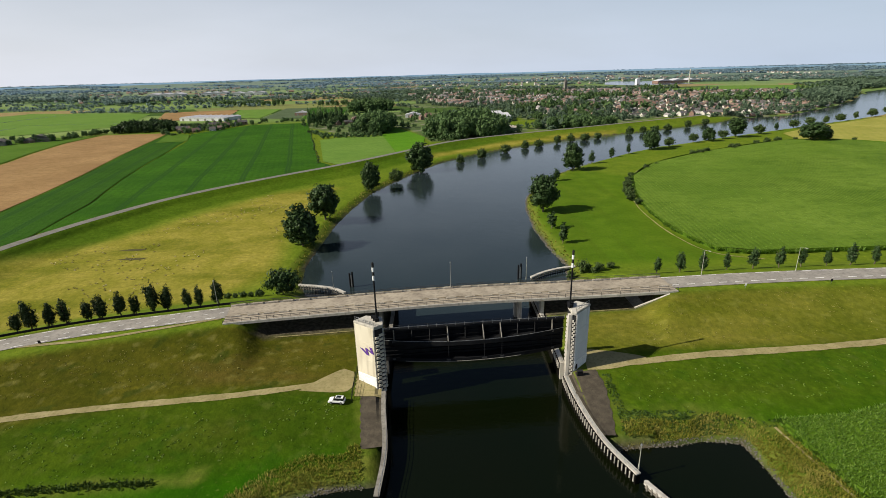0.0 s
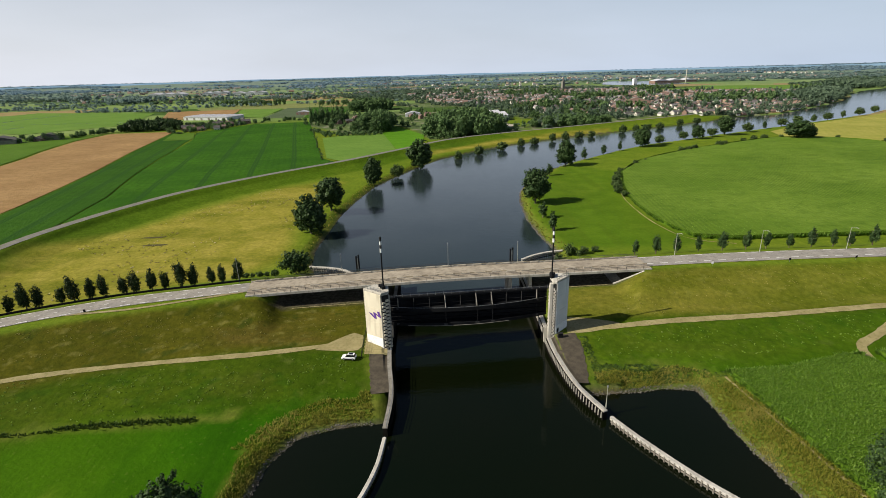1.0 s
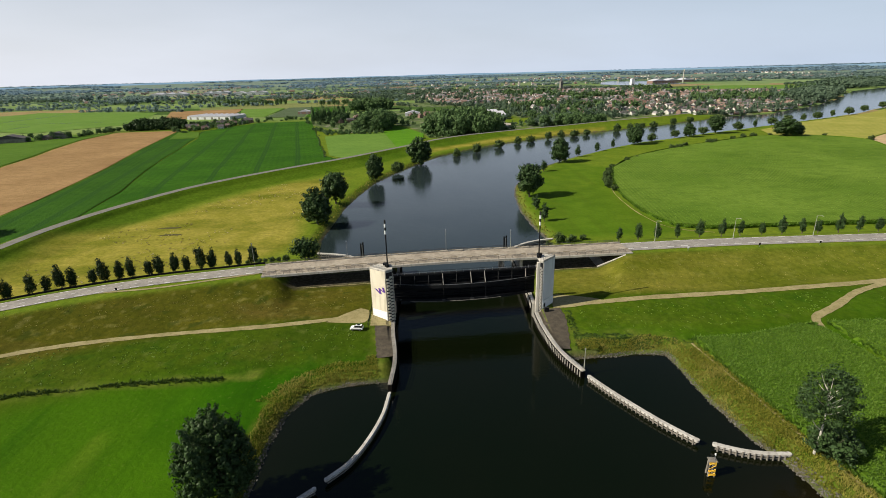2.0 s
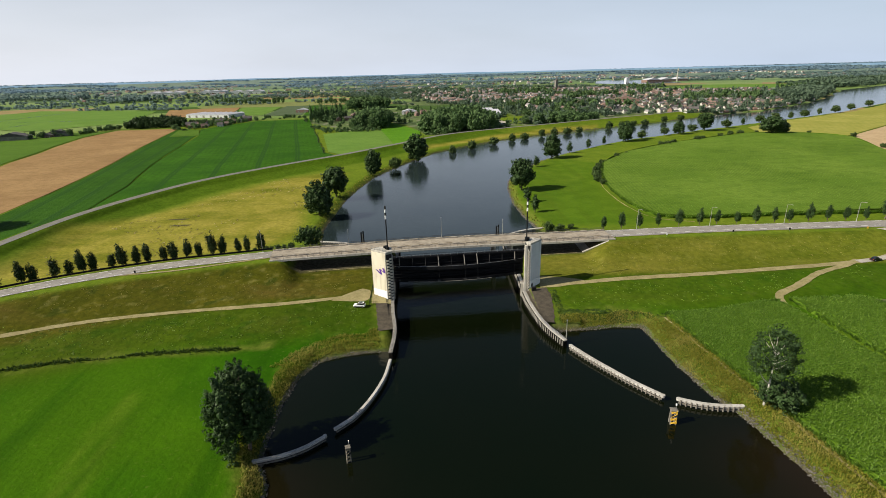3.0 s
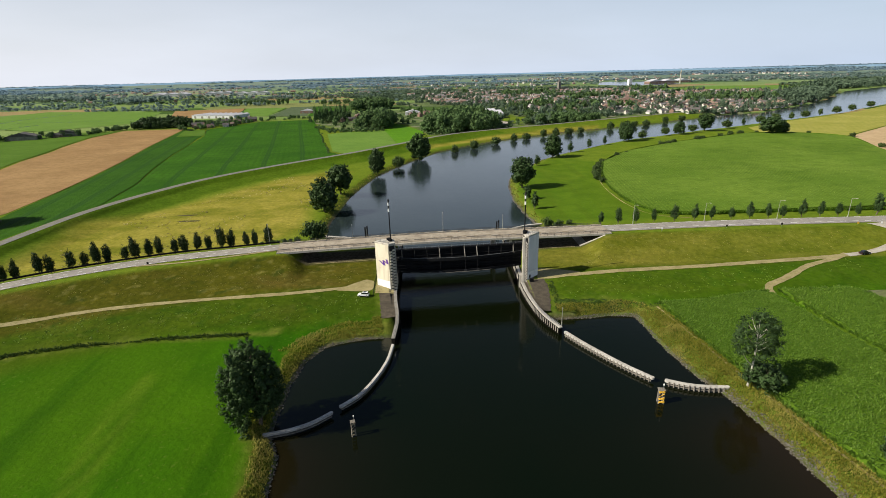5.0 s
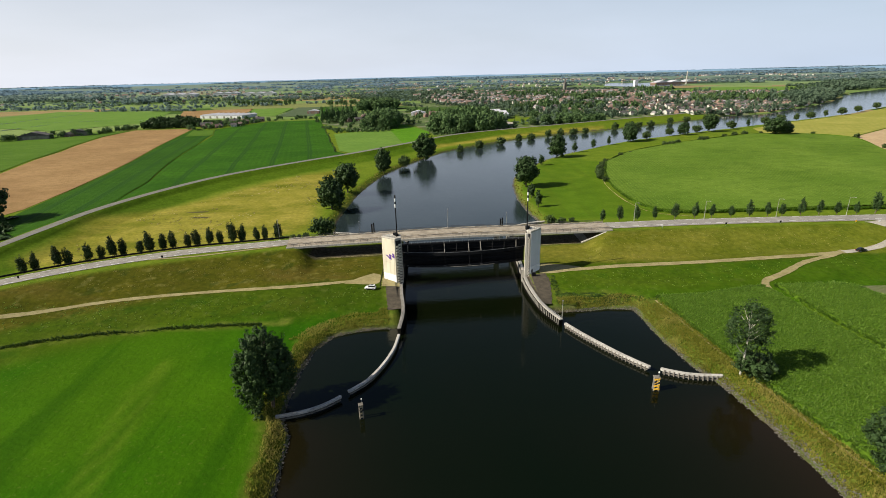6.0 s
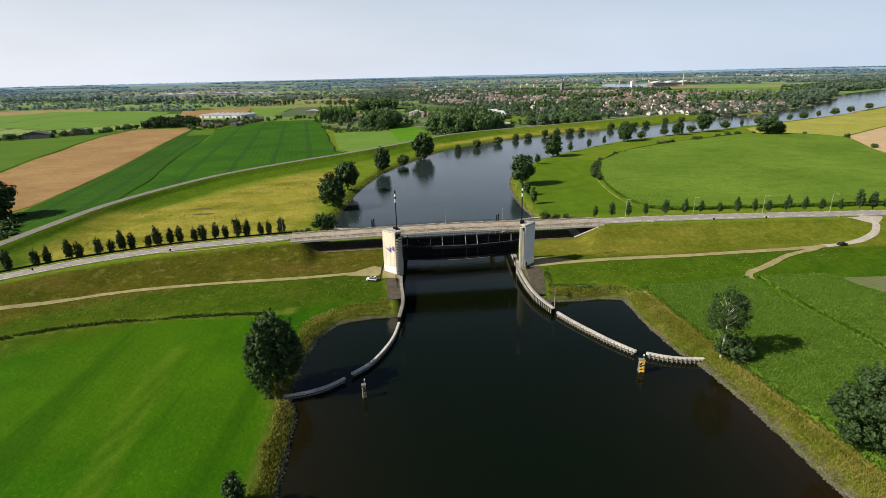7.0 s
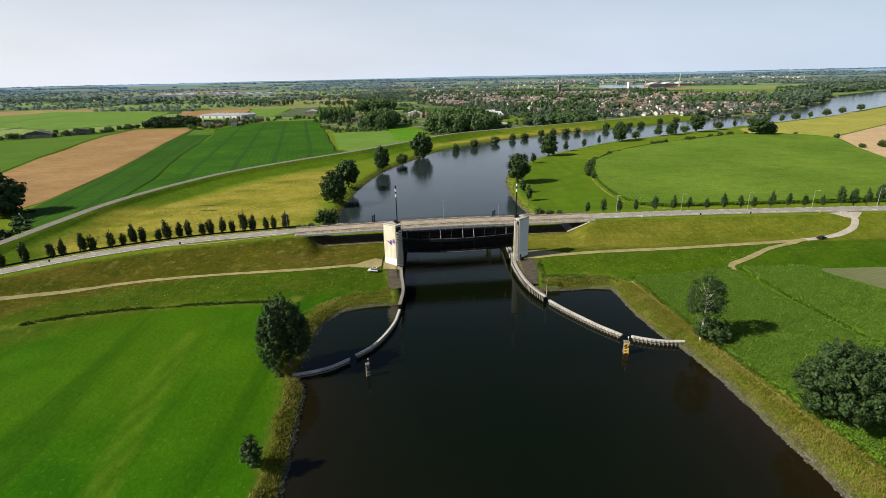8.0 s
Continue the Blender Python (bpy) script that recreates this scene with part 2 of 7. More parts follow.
# Near-black, so that the wall faces merge with the dark water.
M_SHEETPILE = worn("near_black_sheet_piling", (0.006, 0.0055, 0.0045), (0.012, 0.011, 0.009), (0.005, 0.0045, 0.004), 1.5, 0.85, 0.3, 0.0, (1, 1, 0.2))
M_PILE = worn("grey_timber_pile", (0.15, 0.135, 0.115), (0.22, 0.2, 0.17), (0.05, 0.05, 0.04), 2.0, 0.9, 0.5, 0.0, (1, 1, 0.2))
M_CREAM = worn("cream_render", (0.58, 0.53, 0.42), (0.66, 0.61, 0.49), (0.35, 0.31, 0.23), 0.5, 0.8, 0.15, 0.0, (1, 1, 0.15))
# Greyer twin of the cream render; the eastern face's shade is in its tint.
M_SHADEGREY = worn("shade_grey_render", (0.62, 0.61, 0.62), (0.7, 0.69, 0.7), (0.4, 0.39, 0.39), 0.5, 0.8, 0.15, 0.0, (1, 1, 0.15))
M_WHITE = worn("white_paint", (0.78, 0.78, 0.77), (0.84, 0.84, 0.83), (0.55, 0.54, 0.52), 1.5, 0.5, 0.1)
M_DARKSTEEL = worn("dark_painted_steel", (0.007, 0.008, 0.01), (0.013, 0.014, 0.016), (0.02, 0.017, 0.013), 1.2, 0.65, 0.15)
M_GREYSTEEL = worn("galvanised_steel", (0.3, 0.31, 0.32), (0.4, 0.41, 0.42), (0.18, 0.18, 0.18), 3.0, 0.45, 0.1, 0.7)
M_LAMPPOLE = worn("painted_lamp_post", (0.3, 0.3, 0.26), (0.38, 0.38, 0.33), (0.2, 0.2, 0.17), 3.0, 0.5, 0.1)
M_BLACK = worn("black_paint", (0.015, 0.015, 0.016), (0.03, 0.03, 0.03), (0.05, 0.05, 0.05), 2.0, 0.6, 0.1)
M_HOLLOW = worn("dark_rank_grass", (0.05, 0.045, 0.01), (0.08, 0.07, 0.015), (0.03, 0.03, 0.01), 1.0, 0.95)
M_PURPLE = worn("purple_paint", (0.1, 0.035, 0.25), (0.13, 0.05, 0.3), (0.06, 0.03, 0.15), 2.0, 0.6, 0.1)
M_OLDTIMBER = worn("bleached_timber_boards", (0.24, 0.2, 0.13), (0.32, 0.27, 0.18), (0.1, 0.085, 0.06), 2.0, 0.9, 0.4)
M_YELLOW = worn("yellow_paint", (0.75, 0.42, 0.03), (0.8, 0.5, 0.05), (0.35, 0.2, 0.05), 3.0, 0.6, 0.2)
M_STONE = worn("rubble_stone", (0.08, 0.074, 0.065), (0.15, 0.14, 0.125), (0.04, 0.036, 0.03), 2.0, 0.9, 0.6)
M_MARK = worn("road_paint", (0.7, 0.7, 0.68), (0.78, 0.78, 0.76), (0.45, 0.44, 0.42), 2.0, 0.7, 0.1)
M_GRAVEL = worn("brown_block_paving", (0.052, 0.043, 0.031), (0.083, 0.069, 0.05), (0.032, 0.03, 0.018), 2.0, 0.95, 0.5)
M_BARK = worn("tree_bark", (0.09, 0.07, 0.05), (0.14, 0.115, 0.085), (0.04, 0.035, 0.03), 3.0, 0.95, 0.7, 0.0, (1, 1, 0.3))
M_BIRCH = worn("pale_bark", (0.4, 0.38, 0.33), (0.52, 0.5, 0.44), (0.12, 0.11, 0.1), 2.0, 0.85, 0.4, 0.0, (1, 1, 3))
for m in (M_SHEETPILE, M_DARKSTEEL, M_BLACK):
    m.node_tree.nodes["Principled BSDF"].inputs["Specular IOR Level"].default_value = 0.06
M_LEAF = leafy("dark_poplar_leaves", (0.026, 0.052, 0.016), (0.044, 0.08, 0.025), (0.068, 0.11, 0.038), 0.5, None, 0.06)
M_LEAF_DARK = leafy("dark_purple_green_leaves", (0.018, 0.032, 0.012), (0.034, 0.056, 0.018), (0.055, 0.08, 0.028), 0.5, None, 0.08)
M_LEAF_WILLOW = leafy("willow_leaves", (0.045, 0.08, 0.022), (0.075, 0.115, 0.035), (0.11, 0.15, 0.055))
# Distance haze is put into these three leaf tones, as paler, bluer greens.
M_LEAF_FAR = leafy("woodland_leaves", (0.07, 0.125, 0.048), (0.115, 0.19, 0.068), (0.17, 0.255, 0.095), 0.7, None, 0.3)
M_LEAF_HAZE = leafy("haze_tinted_woodland", (0.16, 0.235, 0.215), (0.22, 0.3, 0.275), (0.27, 0.355, 0.32), 0.8, None, 0.5)
M_LEAF_TOWN = leafy("haze_greyed_tree_leaves", (0.09, 0.14, 0.09), (0.135, 0.195, 0.122), (0.19, 0.26, 0.165), 0.7, None, 0.4)
M_WORNSTEEL = worn("worn_grey_steel", (0.035, 0.036, 0.038), (0.07, 0.07, 0.07), (0.04, 0.035, 0.03), 2.0, 0.6, 0.1, 0.2)
M_MAIZE = leafy("maize_leaves", (0.085, 0.175, 0.018), (0.16, 0.275, 0.036), (0.25, 0.36, 0.07), 0.5, None, 0.4)
M_REED = leafy("rough_bank_grass", (0.17, 0.185, 0.02), (0.25, 0.245, 0.034), (0.3, 0.28, 0.06), 0.7, (0.34, 0.3, 0.08), 0.3)
M_RANK = leafy("rank_dark_weeds", (0.035, 0.07, 0.012), (0.06, 0.105, 0.018), (0.1, 0.15, 0.03), 0.7, None, 0.25)
M_GLASS = Mat("dark_glass", 0.08, spec=0.6).color((0.012, 0.014, 0.017)).m
M_TYRE = worn("tyre_rubber", (0.02, 0.02, 0.02), (0.03, 0.03, 0.03), (0.05, 0.045, 0.04), 4, 0.9)
M_CARWHITE = Mat("white_car_paint", 0.25, spec=0.5).color((0.78, 0.79, 0.8)).m
M_CARBLACK = Mat("black_car_paint", 0.25, spec=0.5).color((0.012, 0.012, 0.014)).m
M_LAMPGLASS = Mat("clear_lamp_glass", 0.15, spec=0.6).color((0.75, 0.76, 0.76)).m
M_REDGLASS = Mat("red_lamp_glass", 0.2, spec=0.5).color((0.4, 0.02, 0.02)).m
M_WHEAT = crop("stubble_field", (0.25, 0.155, 0.07), (0.32, 0.205, 0.095), (0.2, 0.125, 0.055), 3.0, 25, 0.25)
M_SAND = crop("bare_sandy_field", (0.4, 0.29, 0.17), (0.47, 0.35, 0.21), (0.33, 0.24, 0.13), 3.0, 25, 0.2)
M_DRYGRASS = crop("dry_yellow_meadow", (0.25, 0.245, 0.05), (0.32, 0.3, 0.075), (0.2, 0.22, 0.036), 6.0, 30, 0.2)
M_SOIL = crop("bare_soil_strip", (0.13, 0.14, 0.07), (0.17, 0.175, 0.09), (0.11, 0.14, 0.045), 1.5, 70, 0.3)
M_CROP = crop("dark_green_crop", (0.026, 0.078, 0.006), (0.036, 0.098, 0.008), (0.02, 0.062, 0.005), 4.5, -13.6, 0.45, 19.0)
M_CROP2 = crop("mid_green_crop", (0.025, 0.082, 0.005), (0.042, 0.118, 0.007), (0.02, 0.066, 0.004), 4.5, -13.6, 0.3, 30.0)
M_GRASS2 = crop("mown_grass_field", (0.105, 0.19, 0.032), (0.13, 0.22, 0.04), (0.085, 0.165, 0.026), 6.0, 20, 0.15)
M_MEADOW = crop("bright_meadow_grass", (0.075, 0.19, 0.01), (0.095, 0.22, 0.014), (0.06, 0.16, 0.008), 6.0, 20, 0.1)
M_PASTURE = crop("rough_pasture", (0.065, 0.13, 0.014), (0.085, 0.155, 0.02), (0.052, 0.11, 0.011), 6.0, 20, 0.12)
M_BIGMAIZE = crop("maize_field", (0.095, 0.165, 0.017), (0.135, 0.21, 0.027), (0.066, 0.122, 0.012), 2.1, 8, 0.6)
# Duller green than the leaves: shade among the stems is put into its colour.
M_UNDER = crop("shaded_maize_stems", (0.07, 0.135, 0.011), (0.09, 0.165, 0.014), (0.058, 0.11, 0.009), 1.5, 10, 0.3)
M_GREYGREEN = crop("grey_green_crop", (0.075, 0.105, 0.055), (0.09, 0.12, 0.065), (0.065, 0.095, 0.045), 3.0, 20, 0.2)


# ---- geometry helpers ----
def mesh_of(name, verts, faces, material, smooth=False):
    me = bpy.data.meshes.new(name)
    me.from_pydata([tuple(v) for v in verts], [], [tuple(f) for f in faces])
    if material is not None:
        me.materials.append(material)
    if smooth:
        me.polygons.foreach_set("use_smooth", [True] * len(me.polygons))
    me.update()
    return me


def quads_mesh(name, v, material):
    """A mesh of loose quads from an array of n x 4 x 3."""
    v = np.asarray(v, dtype=np.float32).reshape(-1, 3)
    n = len(v) // 4
    me = bpy.data.meshes.new(name)
    me.vertices.add(n * 4)
    me.vertices.foreach_set("co", v.ravel())
    me.loops.add(n * 4)
    me.loops.foreach_set("vertex_index", np.arange(n * 4, dtype=np.int32))
    me.polygons.add(n)
    me.polygons.foreach_set("loop_start", np.arange(0, n * 4, 4, dtype=np.int32))
    me.materials.append(material)
    me.update(calc_edges=True)
    return me


def part(name, data, material, parent, label=""):
    """Links a bmesh or mesh as one object under a thing or a part."""
    if isinstance(data, bmesh.types.BMesh):
        me = bpy.data.meshes.new(name)
        data.to_mesh(me)
        data.free()
        me.materials.append(material)
        data = me
    ob = new(name, data)
    if parent is not None:
        ob.parent = parent
    if label:
        tagged(ob, label)
    return ob


def thing(name, label, category, at=(0, 0, 0), turn=0.0, group="", kind=""):
    ob = new(name)
    ob.empty_display_size = 0.5
    ob.matrix_basis = pose(*at, 0, 0, turn)
    return tagged(ob, label, category, group, kind)


def box_into(bm, cx, cy, cz, sx, sy, sz, turn=0.0, bevel=0.0):
    m = Matrix.Translation((cx, cy, cz)) @ Matrix.Rotation(turn, 4, "Z") @ Matrix.Diagonal((sx, sy, sz, 1))
    vs = bmesh.ops.create_cube(bm, size=1, matrix=m)["verts"]
    if bevel:
        es = list({e for v in vs for e in v.link_edges})
        bmesh.ops.bevel(bm, geom=es, offset=bevel, segments=1, affect="EDGES")
    return bm


def box(cx, cy, cz, sx, sy, sz, turn=0.0, bevel=0.0):
    return box_into(bmesh.new(), cx, cy, cz, sx, sy, sz, turn, bevel)


def tube_into(bm, a, b, r0, r1=None, seg=8):
    a, b = Vector(a), Vector(b)
    d = b - a
    m = Matrix.Translation((a + b) / 2) @ d.to_track_quat("Z", "Y").to_matrix().to_4x4()
    bmesh.ops.create_cone(bm, cap_ends=True, segments=seg, radius1=r0, radius2=r0 if r1 is None else r1, depth=d.length, matrix=m)
    return bm


def tube(a, b, r0, r1=None, seg=8):
    return tube_into(bmesh.new(), a, b, r0, r1, seg)


def prism(poly, z0, z1, bevel=0.0):
    """An upright prism over a plan polygon."""
    bm = bmesh.new()
    lo = [bm.verts.new((x, y, z0)) for x, y in poly]
    hi = [bm.verts.new((x, y, z1)) for x, y in poly]
    bm.faces.new(hi)
    bm.faces.new(lo[::-1])
    n = len(poly)
    for i in range(n):
        j = (i + 1) % n
        bm.faces.new((lo[i], lo[j], hi[j], hi[i]))
    bmesh.ops.recalc_face_normals(bm, faces=bm.faces)
    if bevel:
        bmesh.ops.bevel(bm, geom=list(bm.edges), offset=bevel, segments=1, affect="EDGES")
    return bm


def smooth_line(pts, step=4.0):
    """A Catmull-Rom curve through plan points, cut into even steps."""
    p = [np.array(q, float) for q in pts]
    p = [2 * p[0] - p[1]] + p + [2 * p[-1] - p[-2]]
    out = []
    for i in range(1, len(p) - 2):
        a, b, c, d = p[i - 1:i + 3]
        n = max(1, int(np.linalg.norm(c - b) / step))
        for k in range(n):
            t = k / n
            out.append(0.5 * (2 * b + (c - a) * t + (2 * a - 5 * b + 4 * c - d) * t * t + (3 * b - a - 3 * c + d) * t ** 3))
    out.append(p[-2])
    return np.array(out)


def line_info(X, Y, pts):
    """Distance to a polyline, the side (positive to its right), and the nearest point's x, for arrays X and Y."""
    best = np.full(X.shape, 1e9)
    side, along = np.zeros(X.shape), np.zeros(X.shape)
    for (ax, ay), (bx, by) in zip(pts[:-1], pts[1:]):
        dx, dy = bx - ax, by - ay
        L2 = dx * dx + dy * dy
        t = np.clip(((X - ax) * dx + (Y - ay) * dy) / L2, 0, 1)
        px, py = ax + t * dx, ay + t * dy
        d = np.hypot(X - px, Y - py)
        m = d < best
        best = np.where(m, d, best)
        side = np.where(m, np.sign((Y - ay) * -dx + (X - ax) * dy), side)
        along = np.where(m, px, along)
    return best, side, along


def inside(X, Y, poly):
    r = np.zeros(X.shape, bool)
    n = len(poly)
    for i in range(n):
        (ax, ay), (bx, by) = poly[i], poly[(i + 1) % n]
        if ay == by:
            continue
        c = ((ay > Y) != (by > Y)) & (X < (bx - ax) * (Y - ay) / (by - ay) + ax)
        r ^= c
    return r


def signed(X, Y, poly):
    """Distance to a closed outline, positive outside."""
    d, _, _ = line_info(X, Y, list(poly) + [poly[0]])
    return np.where(inside(X, Y, poly), -d, d)


def sstep(v, a, b):
    t = np.clip((v - a) / (b - a), 0, 1)
    return t * t * (3 - 2 * t)


def wobble(X, Y, s, seed=0.0):
    """Cheap smooth noise made of a few sines, about -1 to 1."""
    return (np.sin(X * s + 1.3 * np.sin(Y * s * 0.7 + seed) + seed) + np.sin(Y * s * 1.13 + 1.7 * np.sin(X * s * 0.61 + 2 + seed)) + np.sin((X + Y) * s * 0.53 + seed * 2)) / 3


# ---- the lie of the land ----
LEFT_SHORE = [(-26, -900), (-28, -60), (-30, -7), (-31, 4), (-32, 15), (-33, 25), (-36, 31), (-36.5, 40), (-36.5, 50), (-35, 60), (-31, 67), (-24, 69.5), (-13.2, 70.8)]
LEFT_LOCK = [(-12.2, 76), (-12.6, 82), (-13.5, 88), (-14.2, 96), (-14.2, 142), (-22, 146), (-35, 149), (-46, 156), (-50, 168)]
NORTH_SHORE = [(-50, 168), (-52, 185), (-51, 213), (-50, 239), (-46, 270), (-39, 307), (-27, 339), (-8, 382), (8, 411), (36, 443), (71, 477), (108, 500), (143, 526), (178, 546),
               (205, 554), (269, 586), (367, 644), (398, 673), (492, 701), (645, 819), (744, 909), (910, 1094), (1060, 1210), (1500, 1500), (2600, 2000)]
SOUTH_SHORE = [(2700, 1700), (1500, 1180), (777, 801), (626, 695), (576, 655), (498, 610), (412, 564), (326, 518), (278, 494), (225, 462), (198, 450), (156, 417), (120, 383), (100, 363),
               (85, 345), (61, 304), (52, 281), (48, 259), (45, 223), (46, 195), (48, 176), (46, 165)]
RIGHT_LOCK = [(40, 153), (31, 148), (28.6, 143), (28.4, 92), (29.1, 85.5), (30.0, 80)]
RIGHT_SHORE = [(33, 77.5), (42, 78), (52, 79), (58, 78), (58.5, 70), (59, 58), (61, 46), (63, 40), (64.5, 33), (66, 20), (67, 7), (68, -10), (69, -60), (70, -900)]
WATER = LEFT_SHORE + LEFT_LOCK + NORTH_SHORE[1:] + SOUTH_SHORE + RIGHT_LOCK + RIGHT_SHORE
ROAD = smooth_line([(-420, -130), (-260, 8), (-200, 50), (-160, 79.5), (-130, 101.5), (-100, 115.6), (-75, 122.1), (-50, 126.8), (0, 131.4), (40, 134.2), (84, 136.8), (115, 137.6), (150, 137.3), (185, 136.6), (230, 136), (330, 140), (520, 160), (900, 230)], 5.0)
DIKE = smooth_line([(-420, -60), (-260, 40), (-205, 80), (-188, 108), (-184, 129), (-182, 160), (-180, 190), (-175, 215), (-166, 243), (-151, 277), (-130, 307), (-103, 338), (-69, 374), (-31, 422), (18, 484), (77, 522), (144, 556), (219, 595), (306, 639), (350, 664)], 8.0)
TRACK_LEFT = smooth_line([(-420, -42), (-200, 46), (-140, 71.5), (-123, 78.5), (-108, 84.8), (-94, 88.6), (-78, 91.2), (-58, 93.4), (-46, 94.8), (-32, 97), (-24, 98)], 1.6)
TRACK_RIGHT = smooth_line([(35, 101.5), (50, 102.5), (64, 104), (93, 105.5), (118, 107.5), (140, 109.5), (158, 112.5), (171, 118), (178, 125), (180, 132), (174, 136)], 1.6)
TRACK_DOWN = smooth_line([(148, 111.5), (140, 107.5), (128, 103), (115, 95), (106, 90), (104, 84)], 1.6)


WHEELINGS = ([(-71.5, 53), (-73.1, 40), (-70.5, 25), (-66.5, 8), (-63, -8)], [(-70.8, 51), (-68.0, 35), (-65.5, 19), (-63.4, 9), (-60, -8)])
DITCH = [(-200, 18), (-150, 44), (-121, 58.5), (-110, 63.5), (-97, 67), (-85, 69.2), (-75, 70.3), (-63, 71.2), (-54, 71.6), (-46, 73)]
SETTLED = [(115, 585), (165, 610), (230, 645), (345, 700), (392, 668), (510, 722), (680, 855), (790, 940), (900, 1100), (880, 1220), (620, 1290), (570, 1440), (600, 1900), (420, 2600), (-300, 2700), (-260, 2000), (-200, 1420), (-120, 1180), (-60, 1060), (40, 900), (120, 800)]
HAMLET = [(-185, 735), (-160, 690), (-128, 640), (-100, 592), (-57, 598), (-52, 690), (-18, 600), (0, 520), (62, 535), (112, 585), (125, 800), (40, 900), (-60, 930), (-150, 900)]
CLEARINGS = ([(-10, 900), (60, 860), (85, 930), (40, 1010), (-30, 990)], [(100, 700), (146, 724), (130, 640), (106, 634)], [(180, 1420), (330, 1380), (350, 1460), (200, 1500)], [(-160, 1180), (-60, 1120), (0, 1230), (-120, 1300)])


def deck_z(x):
    return 9.05 + 0.6 * np.exp(-((np.asarray(x, float) - 2) / 34) ** 2)


def land(X, Y, full=False):
    X, Y = np.asarray(X, float), np.asarray(Y, float)
    z = 2.0 + 0.18 * wobble(X, Y, 0.05, 1.0)
    d, side, ax = line_info(X, Y, ROAD)
    south = np.interp(d, [0, 6.5, 9, 24, 33, 38, 54, 60], [8.9, 8.9, 8.3, 4.6, 4.1, 3.8, 2.1, 0])
    north = np.interp(d, [0, 6.5, 9, 28, 34], [8.9, 8.9, 8.3, 2.1, 0])
    prof = np.where(side > 0, south, north)
    gap = 4.3 + np.maximum(0, np.maximum((X - 56.4) * 0.47, (-47.6 - X + 0.7 * np.sin(Y * 0.35)) * 0.72))
    prof = np.minimum(prof, gap)
    dd, _, _ = line_info(X, Y, DIKE)
    prof2 = np.interp(dd, [0, 3.6, 4.0, 6.6, 20, 25], [6.9, 6.9, 6.7, 4.7, 2.0, 0])
    z = np.maximum(z, np.maximum(prof, prof2))
    sd = signed(X, Y, WATER)
    lock = (X > -26) & (X < 41) & (Y > np.where(X < 0, 73.0, 79)) & (Y < 144)
    bank = np.where(lock, (sd - 0.7) * 9.0, sd * np.where(Y > 150, 0.42, 0.5) + 0.12 * wobble(X, Y, 0.9, 3.0))
    z = np.minimum(z, np.maximum(bank, -1.8))
    # Far land is bent upward so that the horizon fits the camera's view.
    far = np.hypot(X, Y)
    z = z + 0.0000042 * np.maximum(0, np.minimum(far, 4600) - 1700) ** 2 * 0.62
    return (z, sd, d, side, dd, far) if full else z


def hz(x, y):
    return float(land(np.array([x]), np.array([y]))[0])


def spaced(a, b, step):
    return list(np.arange(a, b, step))


def growing(a, b, first, ratio):
    out, s = [a], first
    while abs(out[-1] - a) < abs(b - a):
        out.append(out[-1] + math.copysign(s, b - a))
        s *= ratio
    out[-1] = b
    return out


